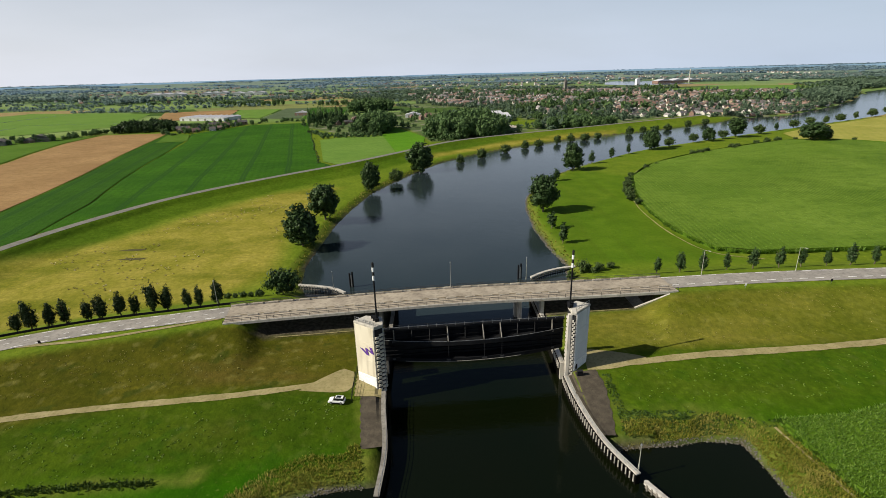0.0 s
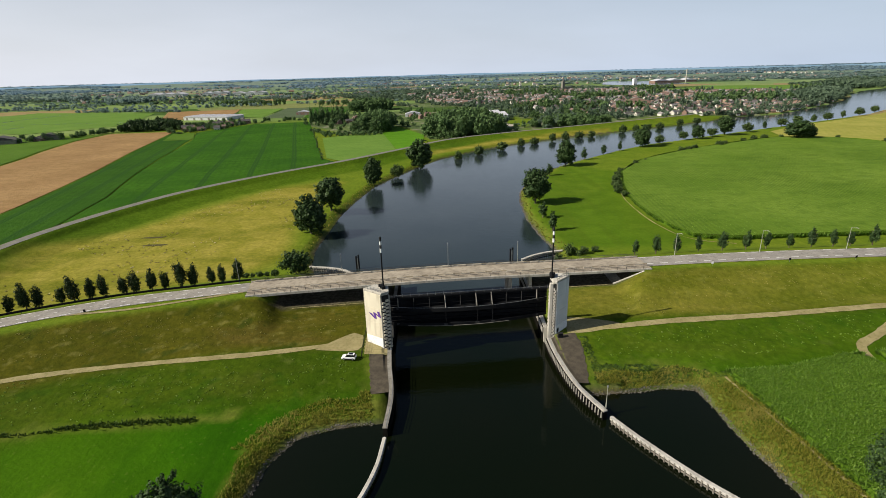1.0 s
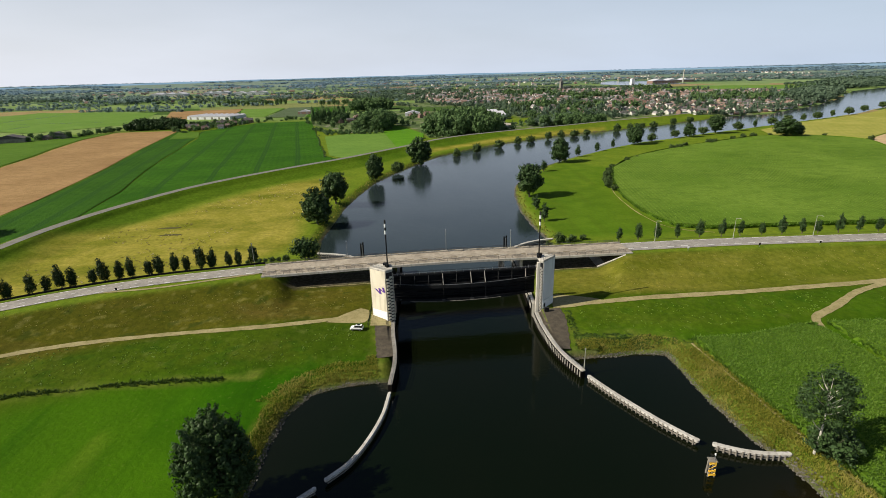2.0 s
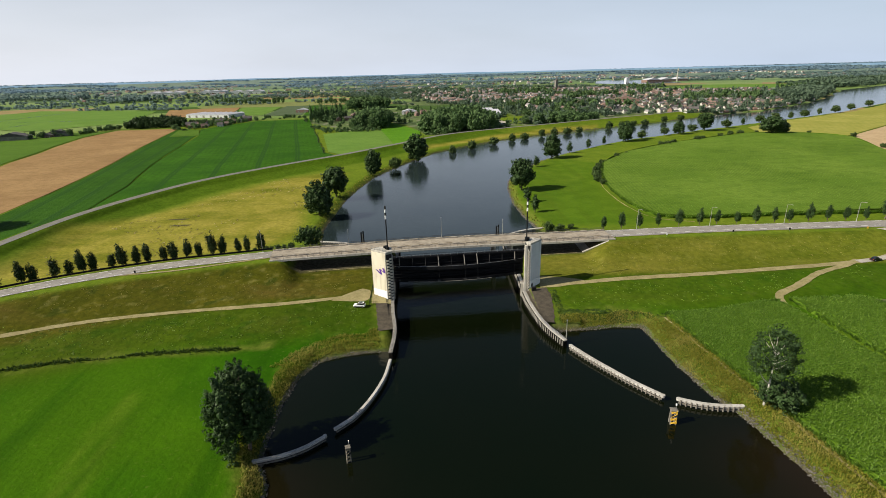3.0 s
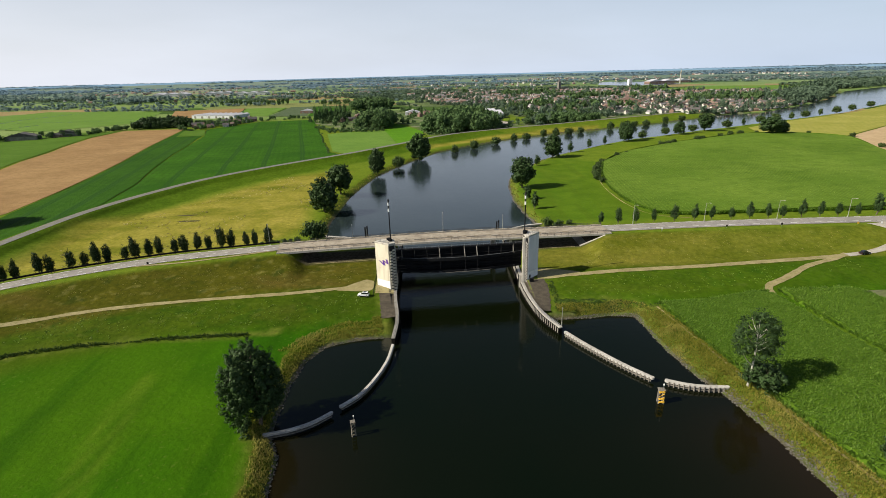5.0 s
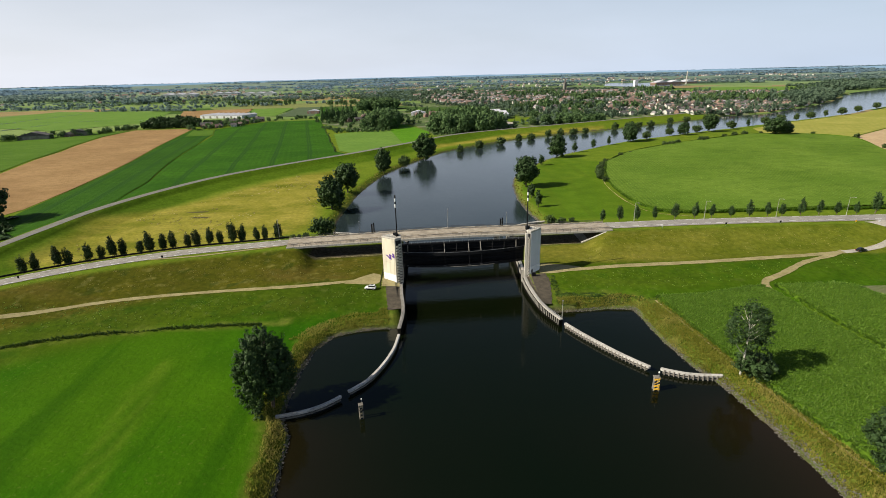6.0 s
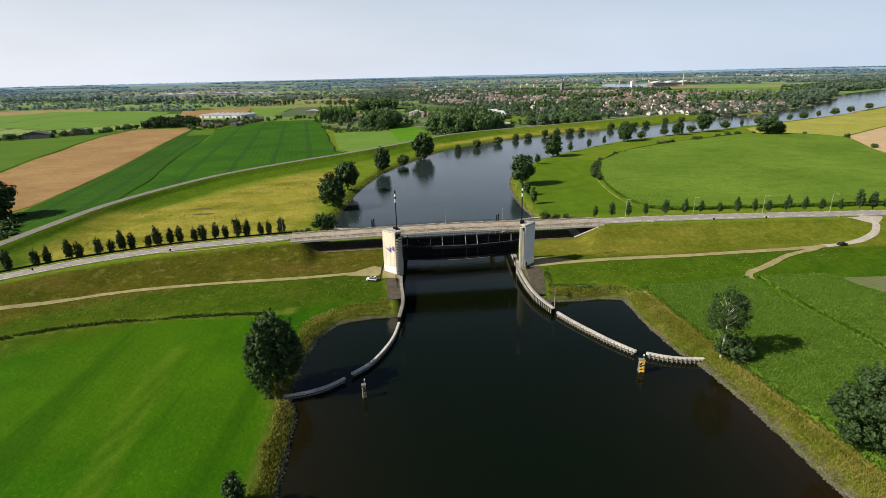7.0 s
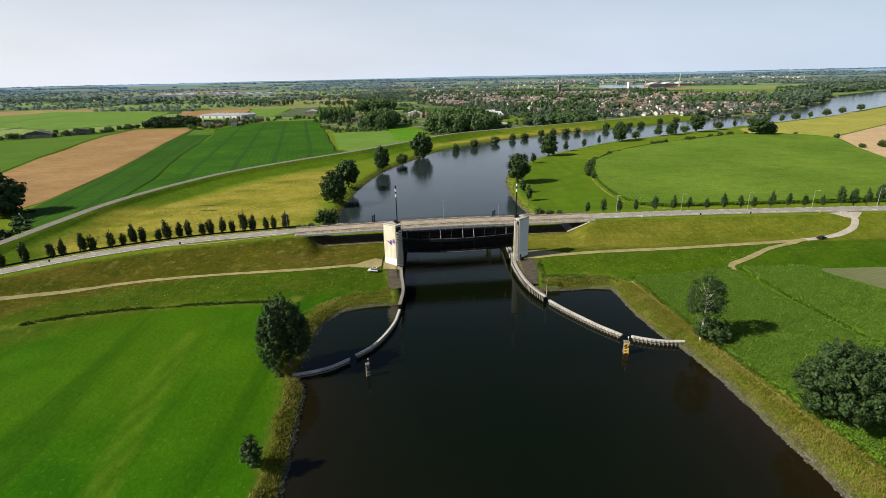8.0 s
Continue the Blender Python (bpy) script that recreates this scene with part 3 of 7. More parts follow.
def build_ground():
    xs = growing(-700, -4950, 12, 1.2)[::-1][:-1] + spaced(-700, -250, 7) + spaced(-250, 250, 2.0) + spaced(250, 720, 5) + growing(720, 4950, 8, 1.17)
    ys = growing(-140, -4950, 8, 1.25)[::-1][:-1] + spaced(-140, 280, 2.0) + spaced(280, 700, 3.2) + spaced(700, 960, 6) + growing(960, 4950, 10, 1.13)
    X, Y = np.meshgrid(np.array(xs), np.array(ys))
    z, sd, d, side, dd, far = land(X, Y, True)
    ny, nx = X.shape
    co = np.stack([X, Y, z], -1).reshape(-1, 3).astype(np.float32)
    i = np.arange(nx * ny).reshape(ny, nx)
    f = np.stack([i[:-1, :-1], i[:-1, 1:], i[1:, 1:], i[1:, :-1]], -1).reshape(-1, 4).astype(np.int32)
    me = bpy.data.meshes.new("ground")
    me.vertices.add(len(co))
    me.vertices.foreach_set("co", co.ravel())
    me.loops.add(f.size)
    me.loops.foreach_set("vertex_index", f.ravel())
    me.polygons.add(len(f))
    me.polygons.foreach_set("loop_start", np.arange(0, f.size, 4, dtype=np.int32))
    me.polygons.foreach_set("use_smooth", np.ones(len(f), bool))
    me.update(calc_edges=True)
    # what grows where: dry pasture, olive dike slopes, lush meadow; then rough bank growth, muddy edges and bridge
    # shade, distant fields, painted haze
    n1 = wobble(X, Y, 0.06, 5.0)
    pasture = [(-176, 186), (-150, 225), (-134, 252), (-100, 308), (-75, 322), (-58, 318), (-60, 270), (-66, 215), (-58, 172), (-75, 146), (-110, 135), (-150, 118), (-172, 130)]
    dry = sstep(-signed(X, Y, pasture) + 3 * n1, -4, 10)
    strip = sstep(-signed(X, Y, [(-5, 415), (30, 448), (100, 500), (200, 556), (205, 570), (140, 540), (70, 500), (0, 440)]) + n1, -5, 5)
    strip2 = sstep(-signed(X, Y, [(385, 535), (480, 590), (780, 780), (900, 760), (560, 540), (440, 470), (395, 455)]), -6, 10)
    dry = np.maximum(dry, np.maximum(strip, 0.62 * strip2))
    dry = np.maximum(dry, np.where(side > 0, 0.4 * sstep(d + n1, 6, 10) * (1 - sstep(d + 3 * n1, 26, 31)) * sstep(X, 30, 38) * (1 - 0.7 * sstep(X, 75, 130)), 0))
    olive = np.where(side > 0, sstep(d + 1.5 * n1, 5, 8) * (1 - 0.55 * sstep(d + 2.0 * n1, 27, 33)) * (1 - sstep(d + 3.0 * n1, 44, 56)), 0) * np.where(X < 0, 1.0, 0.8 - 0.3 * sstep(X, 60, 150))
    lush = np.where((side > 0) & (d > 28), np.where(X < 20, 1.0, 0.85), 0) * (1 - sstep(far, 500, 700))
    lush = np.maximum(lush, sstep(-signed(X, Y, [(48, 172), (110, 172), (100, 215), (104, 255), (114, 290), (126, 325), (100, 350), (60, 300), (50, 255)]), -6, 4) * 0.5)
    lush = np.maximum(lush, (1 - sstep(dd + n1, 17, 24)) * np.where(far < 520, 0.5, 0.0))
    lush = np.where(Y < 75, np.where(X < 0, 1.0, 0.55), lush)
    for pts in WHEELINGS:
        lush = lush - 0.3 * np.exp(-(line_info(X, Y, pts)[0] / 1.1) ** 2)
    near = Y < 175
    reach = np.where(near, np.where((X > 40) & (Y < 82), 18.0, np.where((X < 0) & (Y < 62), 4.6, 6.5)), 4.0) + 1.5 * n1
    tall = (1 - sstep(sd, reach * 0.75, reach * 1.25)) * np.where(sd > 0, 1, 0)
    hedge = 1 - sstep(line_info(X, Y, DITCH)[0] + 0.6 * n1, 0.7, 1.9)
    tall = np.maximum(tall, 0.8 * hedge) * (1 - sstep(Y, 380, 500))
    mud_and_shade = 1 - sstep(sd, 0.2, 1.4)
    # Bare earth under the bridge; its extra western width stands in for deck shade.
    mud_and_shade = np.maximum(mud_and_shade, (1 - sstep(d + 0.7 * n1 - np.where((X < 0) & (side > 0), 1.4, 0), 5.2, 7.0)) * np.where((X > -52) & (X < 64), 1, 0))
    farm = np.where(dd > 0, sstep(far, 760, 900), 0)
    mown = sstep(np.interp(X, [p[0] for p in DITCH], [p[1] for p in DITCH]) - Y, 0.5, 3) * np.where(X < -20, 1, 0)
    mown = np.maximum(mown, sstep(-signed(X, Y, [(48, 168), (112, 168), (100, 215), (104, 255), (114, 290), (126, 325), (100, 350), (60, 300), (50, 255)]), -6, 4))
    settled = np.maximum(sstep(-signed(X, Y, SETTLED) + 12 * n1, -6, 14), sstep(-signed(X, Y, HAMLET) + 4 * n1, -4, 6))
    for green in CLEARINGS:
        settled = np.minimum(settled, sstep(signed(X, Y, green), -4, 6))
    settled = settled * sstep(dd, 20, 27) * (1 - 0.8 * sstep(far, 1500, 2600))
    # Falls below 1 with distance, where haze is painted into the fields.
    haze_free = 1 - 0.75 * sstep(far, 1500, 3600)
    for nm, chans in (("cover", (dry, olive, lush, mown)), ("cover_more", (tall, mud_and_shade, farm, haze_free))):
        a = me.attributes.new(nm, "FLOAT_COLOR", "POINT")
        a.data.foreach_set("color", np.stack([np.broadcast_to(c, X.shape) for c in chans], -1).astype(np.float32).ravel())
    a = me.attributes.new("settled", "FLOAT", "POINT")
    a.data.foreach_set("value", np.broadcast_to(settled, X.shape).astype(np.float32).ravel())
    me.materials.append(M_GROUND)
    return tagged(new("ground", me), "flat green river meadows with grassy dikes, bent upward towards the horizon", "ground", kind="structure")


build_ground()
w_me = mesh_of("water_river", [(-400, 131, 0), (2900, 131, 0), (2900, 2400, 0), (-400, 2400, 0)], [(0, 1, 2, 3)], M_WATER)
tagged(new("water_river", w_me), "wind-ruffled river water, its grey-blue standing in for reflected sky", "water", kind="structure")
cx, cy = np.array([-400] + spaced(-44, 76, 4) + [2900]), np.array([-1000] + spaced(-140, 131, 4) + [131])
CX, CY = np.meshgrid(cx, cy)
ci = np.arange(CX.size).reshape(CX.shape)
w_me = mesh_of("water_canal", np.stack([CX, CY, CX * 0], -1).reshape(-1, 3), np.stack([ci[:-1, :-1], ci[:-1, 1:], ci[1:, 1:], ci[1:, :-1]], -1).reshape(-1, 4).tolist(), M_CANAL)
bed = np.exp(-np.maximum(0, -signed(CX, CY, WATER)) / 14.0) * (0.1 + 0.5 * (1 - sstep(CY, 24, 40))) * np.where(CX < 20, 0.6, 1.0)
a = w_me.attributes.new("shallow", "FLOAT", "POINT")
a.data.foreach_set("value", bed.astype(np.float32).ravel())
tagged(new("water_canal", w_me), "near-black still canal water with faint ripples", "water", kind="structure")


def flat_field(name, poly, z, material, label, category="field"):
    me = mesh_of(name, [(x, y, z) for x, y in poly], [tuple(range(len(poly)))], material)
    bm = bmesh.new()
    bm.from_mesh(me)
    bmesh.ops.triangulate(bm, faces=bm.faces)
    bmesh.ops.recalc_face_normals(bm, faces=bm.faces)
    if sum(f.normal.z for f in bm.faces) < 0:
        bmesh.ops.reverse_faces(bm, faces=bm.faces)
    bm.to_mesh(me)
    bm.free()
    return tagged(new(name, me), label, category, kind="structure")


flat_field("field_1", [(-343, 680), (-299, 496), (-270, 391), (-255, 327), (-245, 278), (-236, 222), (-238, 206), (-290, 200), (-322, 255), (-346, 340), (-372, 415), (-385, 470), (-402, 520), (-422, 600), (-424, 676)], 2.35, M_WHEAT, "bare brown stubble field beside a green crop")
flat_field("field_2", [(-341, 680), (-297, 496), (-268, 391), (-253, 327), (-243, 278), (-234, 222), (-226, 190), (-205, 160), (-194, 178), (-190, 205), (-192, 233), (-198, 261), (-204, 294), (-214, 325), (-228, 371), (-243, 430), (-256, 488), (-272, 552), (-279, 583), (-309, 578), (-326, 640)], 2.4, M_CROP, "dark green crop with wheel tracks")
flat_field("field_3", [(-191.6, 234), (-170, 252), (-104, 345), (-74, 389), (-96, 420), (-124, 534), (-182, 767), (-258, 760), (-290, 700), (-303, 655), (-276, 584), (-254.6, 488), (-241.6, 430), (-226.6, 371), (-212.6, 325), (-202.6, 294), (-196.6, 261)], 2.42, M_CROP2, "mid green crop with wheel tracks")
flat_field("field_18", [(-309, 580), (-277, 586), (-304, 653), (-339, 676)], 2.44, M_PASTURE, "pale green headland beside the stubble")
flat_field("field_19", [(-57, 588), (-33, 455), (-10, 480), (-8, 560), (-22, 600), (-55, 690)], 2.47, M_MEADOW, "bright green meadow by the dike")
flat_field("field_4", [(-91, 418), (-68, 392), (-31, 440), (-56, 588), (-100, 580), (-122, 560)], 2.44, M_GRASS2, "bright green grass field by the dike")
flat_field("field_5", [(-760, 480), (-420, 230), (-326, 250), (-350, 340), (-376, 415), (-389, 470), (-406, 520), (-426, 600), (-428, 672), (-470, 660), (-620, 575)], 2.4, M_PASTURE, "green grass field beside the stubble")
flat_field("field_6", [(-460, 880), (-350, 880), (-400, 1110), (-545, 1085)], 2.5, M_WHEAT, "brown stubble field beyond a farm")
flat_field("field_7", [(-335, 900), (-285, 870), (-310, 1100), (-405, 1105)], 2.5, M_GRASS2, "bright green grass field")
flat_field("field_8", [(-280, 860), (-212, 850), (-250, 1100), (-303, 1110)], 2.5, M_GREYGREEN, "grey green crop field")
flat_field("field_9", [(-208, 846), (-150, 800), (-160, 1010), (-245, 1090)], 2.5, M_CROP2, "green crop field")
flat_field("field_10", [(386, 412), (560, 535), (700, 600), (700, 330), (420, 200), (318, 255), (357, 342)], 2.4, M_SAND, "bare sandy harvested field")
flat_field("field_11", [(131, 86.5), (160, 87.5), (220, 84), (215, 56), (149, 54), (140, 66), (135, 76)], 2.3, M_SOIL, "bare soil strip beside maize")
flat_field("field_12", [(-900, 880), (-560, 700), (-470, 800), (-560, 1060), (-880, 1180)], 2.6, M_GRASS2, "light green polder grassland")
flat_field("field_13", [(574, 1440), (617, 1300), (873, 1222), (1066, 1490), (900, 1560)], 3.0, M_GRASS2, "flat green meadow beyond the town")
flat_field("field_17", [(412, 549), (500, 595), (580, 641), (632, 681), (780, 786), (960, 860), (800, 640), (565, 541), (390, 418), (372, 448), (335, 463), (350, 505)], 2.36, M_DRYGRASS, "dry yellow-green meadow beside the river")
lake = flat_field("water_far", [(640, 1940), (692, 1760), (900, 1790), (1000, 2300), (760, 2280)], 3.2, M_WATER, "pale sheet of water beyond the town", "water")


# ---- roads and tracks ----
def ribbon(name, line, left, right, lift, material, label, category, zfun=None, kind="structure", cols=3, ragged=0.0):
    """A strip along a plan line, draped on the land; left and right are its edges' distances from the line."""
    line = np.asarray(line)
    t = np.gradient(line, axis=0)
    t /= np.linalg.norm(t, axis=1)[:, None]
    nrm = np.stack([t[:, 1], -t[:, 0]], 1)
    rows = []
    for k in range(cols):
        o = left + (right - left) * k / (cols - 1)
        if ragged and k in (0, cols - 1):
            s = np.arange(len(line)) * 1.0
            o = (o + ragged * (np.sin(s * 0.9 + k) + np.sin(s * 2.3 + 2 * k) + np.sin(s * 0.23 + k)) / 1.8)[:, None]
        p = line + nrm * o
        z = (zfun(p[:, 0], p[:, 1]) if zfun else land(p[:, 0], p[:, 1])) + lift
        rows.append(np.column_stack([p, z]))
    v = np.stack(rows, 1).reshape(-1, 3)
    f = [(i * cols + k, i * cols + k + 1, (i + 1) * cols + k + 1, (i + 1) * cols + k) for i in range(len(line) - 1) for k in range(cols - 1)]
    me = mesh_of(name, v, f, material, True)
    if me.polygons[0].normal.z < 0:
        me.flip_normals()
    return tagged(new(name, me), label, category, kind=kind)


def road_z(x, y):
    return deck_z(x)


B_LEFT, B_RIGHT = -60.0, 71.0
near_road = ROAD[(ROAD[:, 0] > -330) & (ROAD[:, 0] < 700)]
fine_road = smooth_line([tuple(p) for p in near_road], 2.0)
road_off_deck_l = fine_road[fine_road[:, 0] <= B_LEFT + 3]
road_off_deck_r = fine_road[fine_road[:, 0] >= B_RIGHT - 4]
bridge_line = fine_road[(fine_road[:, 0] >= B_LEFT) & (fine_road[:, 0] <= B_RIGHT)]
ribbon("road_1", road_off_deck_l, -5.0, 1.9, -0.01, M_ASPHALT, "grey asphalt road on the dike crest", "road", road_z)
ribbon("road_2", road_off_deck_r, -5.0, 3.2, -0.01, M_ASPHALT, "grey asphalt road on the dike crest", "road", road_z)
ribbon("road_3", DIKE[8:], -2.7, 2.7, 0.1, M_LANE, "narrow grey road on a grassy river dike", "road")
path_l = [(-106, 111.6), (-92, 113.4), (-84, 115.5), (-76, 118.2), (-60.2, 123.6)]
ribbon("path_1", smooth_line(path_l, 2.0), -0.6, 0.6, 0.12, M_TRACK, "pale paved cycle path on the dike slope", "path")
ribbon("path_2", TRACK_LEFT, -1.0, 1.0, 0.08, M_TRACK, "dry earth track along the dike foot", "track", ragged=0.14)
ribbon("path_3", TRACK_RIGHT, -1.25, 1.25, 0.09, M_TRACK, "dry earth track along the dike foot", "track", ragged=0.14)
ribbon("path_4", TRACK_DOWN, -1.1, 1.1, 0.12, M_TRACK, "worn earth track down to the field", "track", ragged=0.16)
loop = TRACK_RIGHT[TRACK_RIGHT[:, 0] > 147]
ribbon("path_7", loop, -1.25, 1.25, 0.13, M_PATH, "pale paved lane curving up to the dike road", "path", ragged=0.1)
ribbon("path_8", smooth_line([(65.6, 80), (67.3, 64), (69.3, 46), (72.6, 20), (77, -8)], 1.2), -0.3, 0.3, 0.1, M_TRACK, "narrow trodden line beside the maize", "track", ragged=0.12)


def draped_patch(name, poly, lift, material, label, category, step=1.5):
    """A worn patch whose outline follows the land."""
    p = smooth_line(list(poly) + [poly[0]], step)[:-1]
    c = p.mean(0)
    v, f, n = [(*c, hz(*c) + lift)], [], len(p)
    for r in (0.35, 0.7, 1.0):
        q = c + (p - c) * r
        v += [(*a, b) for a, b in zip(q, land(q[:, 0], q[:, 1]) + lift * (1.0 if r < 1 else 0.6))]
    for i in range(n):
        j = (i + 1) % n
        f.append((0, 1 + i, 1 + j))
        for k in (0, 1):
            f.append((1 + k * n + i, 1 + (k + 1) * n + i, 1 + (k + 1) * n + j, 1 + k * n + j))
    me = mesh_of(name, v, f, material, True)
    if me.polygons[0].normal.z < 0:
        me.flip_normals()
    return tagged(new(name, me), label, category, kind="structure")


draped_patch("path_5", [(-33, 95.5), (-29, 99.5), (-24, 103.5), (-21.5, 102), (-21.2, 96), (-24, 94.5)], 0.12, M_TRACK, "worn earth turning place beside the barrier", "track")
for nm, cx, cy in (("scrape_1", -130.5, 205.5), ("scrape_2", -124.5, 194.0)):
    poly = [(cx - 6, cy - 0.4), (cx - 2, cy + 1.2), (cx + 6, cy + 1.0), (cx + 4, cy - 0.9), (cx - 2, cy - 1.1)]
    draped_patch(nm, poly, 0.1, M_HOLLOW, "dark rank grass in a hollow of the dry pasture", "ground")
draped_patch("path_6", [(171, 132), (175.5, 127.5), (178, 126), (181, 127), (186, 132), (180, 133)], 0.15, M_PATH, "pale paved mouth of a lane at the dike road", "path")


def dashes(name, line, offset, length, gap, width, label, zfun):
    line = np.asarray(line)
    seg = np.r_[0, np.cumsum(np.linalg.norm(np.diff(line, axis=0), axis=1))]
    v, f, s = [], [], 0.0
    while s + length < seg[-1]:
        a = np.array([np.interp(s, seg, line[:, k]) for k in (0, 1)])
        b = np.array([np.interp(s + length, seg, line[:, k]) for k in (0, 1)])
        t = (b - a) / np.linalg.norm(b - a)
        nrm = np.array([t[1], -t[0]])
        for q in (a + nrm * (offset - width / 2), b + nrm * (offset - width / 2), b + nrm * (offset + width / 2), a + nrm * (offset + width / 2)):
            v.append((*q, float(zfun(q[0], q[1])) + 0.06))
        k = len(v)
        f.append((k - 1, k - 2, k - 3, k - 4))
        s += length + gap
    me = mesh_of(name, v, f, M_MARK)
    if f and me.polygons[0].normal.z < 0:
        me.flip_normals()
    return tagged(new(name, me), label, "road marking", kind="stuff")


vis_r = road_off_deck_r[road_off_deck_r[:, 0] < 330]
vis_l = road_off_deck_l[road_off_deck_l[:, 0] > -230]
for o in (-4.4, 1.3):
    dashes("road_marking", vis_r, o, 2.6, 2.4, 0.3, "white broken edge line on the asphalt", road_z)
    dashes("road_marking", vis_l, o, 2.6, 2.4, 0.3, "white broken edge line on the asphalt", road_z)
dashes("road_marking", vis_r, 2.8, 400, 1, 0.15, "white edge line on the asphalt", road_z)
dashes("road_marking", vis_l, -1.5, 1.2, 3.0, 0.18, "white centre line on the asphalt", road_z)


# ---- the road bridge ----
def offset_line(line, o):
    t = np.gradient(line, axis=0)
    t /= np.linalg.norm(t, axis=1)[:, None]
    return line + np.stack([t[:, 1], -t[:, 0]], 1) * o


def sweep(line, section, zfun):
    """A section of (sideways, up) points swept along a plan line."""
    t = np.gradient(line, axis=0)
    t /= np.linalg.norm(t, axis=1)[:, None]
    nrm = np.stack([t[:, 1], -t[:, 0]], 1)
    bm, rings = bmesh.new(), []
    for p, n in zip(line, nrm):
        zb = float(zfun(p[0], p[1]))
        rings.append([bm.verts.new((p[0] + n[0] * a, p[1] + n[1] * a, zb + b)) for a, b in section])
    k = len(section)
    for r, s in zip(rings[:-1], rings[1:]):
        for i in range(k):
            bm.faces.new((r[i], r[(i + 1) % k], s[(i + 1) % k], s[i]))
    bm.faces.new(rings[0])
    bm.faces.new(rings[-1][::-1])
    bmesh.ops.recalc_face_normals(bm, faces=bm.faces)
    return bm


bridge = thing("road_bridge", "long concrete road bridge with steel railings over the canal", "bridge")
W_S, W_N = 5.9, 5.6
part("deck", sweep(bridge_line, [(W_S - 0.3, -0.1), (W_S - 1.4, -0.95), (4.0, -1.15), (-4.0, -1.15), (-W_N + 1.2, -0.95), (-W_N + 0.3, -0.1)], road_z), M_CONC, bridge)
part("carriageway", sweep(bridge_line, [(2.0, -0.09), (2.0, 0.03), (-5.0, 0.03), (-5.0, -0.09)], road_z), M_DECK, bridge, "worn brown-grey carriageway")
part("edge_beam", sweep(bridge_line, [(W_S, -0.55), (W_S, 0.2), (W_S - 0.45, 0.2), (W_S - 0.45, -0.55)], road_z), M_CONC, bridge, "pale concrete edge beam")
part("edge_beam", sweep(bridge_line, [(-W_N, -0.55), (-W_N, 0.2), (-W_N + 0.45, 0.2), (-W_N + 0.45, -0.55)], road_z), M_CONC, bridge, "pale concrete edge beam")
part("footway", sweep(bridge_line, [(2.02, -0.09), (2.02, 0.14), (W_S - 0.46, 0.14), (W_S - 0.46, -0.09)], road_z), M_DECK, bridge, "worn brown footway")
POST = mesh_of("post", [], [], None)
bm = box(0, 0, 0.5, 0.08, 0.08, 1.0)
bm.to_mesh(POST)
bm.free()
POST.materials.append(M_WORNSTEEL)
BLOCK = mesh_of("block", [], [], None)
bm = box(0, 0, 0.3, 2.9, 0.6, 0.56, 0, 0.08)
bm.to_mesh(BLOCK)
bm.free()
BLOCK.materials.append(M_BLOTCHCONC)
for o in (W_S - 0.25, -W_N + 0.25):
    line = offset_line(bridge_line, o)
    rail = part("railing", sweep(line, [(-0.05, 1.12), (0.05, 1.12), (0.05, 1.22), (-0.05, 1.22)], road_z), M_WORNSTEEL, bridge, "galvanised steel railing")
    part("rail", sweep(line, [(-0.03, 0.7), (0.03, 0.7), (0.03, 0.78), (-0.03, 0.78)], road_z), M_WORNSTEEL, rail)
    for p in line[::1]:
        q = part("post", POST, None, rail)
        q.location = (p[0], p[1], float(deck_z(p[0])) + 0.18)
# Block rows imitate light and dark blotches taken for railing shadows on the deck.
for o in (2.2, -5.05):
    line = offset_line(bridge_line, o)
    crash = part("crash_barrier", sweep(line, [(-0.07, 0.45), (0.07, 0.45), (0.07, 0.62), (-0.07, 0.62)], road_z), M_OLDTIMBER, bridge, "low rail with blocks imitating light-dark shadow blotches")
    for i in range(1, len(line) - 1, 2):
        p, t = line[i], line[i + 1] - line[i - 1]
        q = part("block", BLOCK, None, crash)
        q.location, q.rotation_euler = (p[0], p[1], float(deck_z(p[0])) + 0.0), (0, 0, math.atan2(t[1], t[0]))
for px in (-17.0, 22.5, 29.0):
    py = float(np.interp(px, bridge_line[:, 0], bridge_line[:, 1]))
    for o in ((-3.4, 3.4) if px > 0 else (-3.4,)):
        zb = min(hz(px, py + o), 3.0) - 1.5
        # The west pier's darker concrete stands in for shade beneath the bridge.
        part("pier", prism([(px - 0.5, py + o - 1.2), (px + 0.5, py + o - 1.2), (px + 0.5, py + o + 1.2), (px - 0.5, py + o + 1.2)], zb, float(deck_z(px)) - 1.0, 0.12), M_CONC if px > 0 else M_CONC_DARK, bridge)
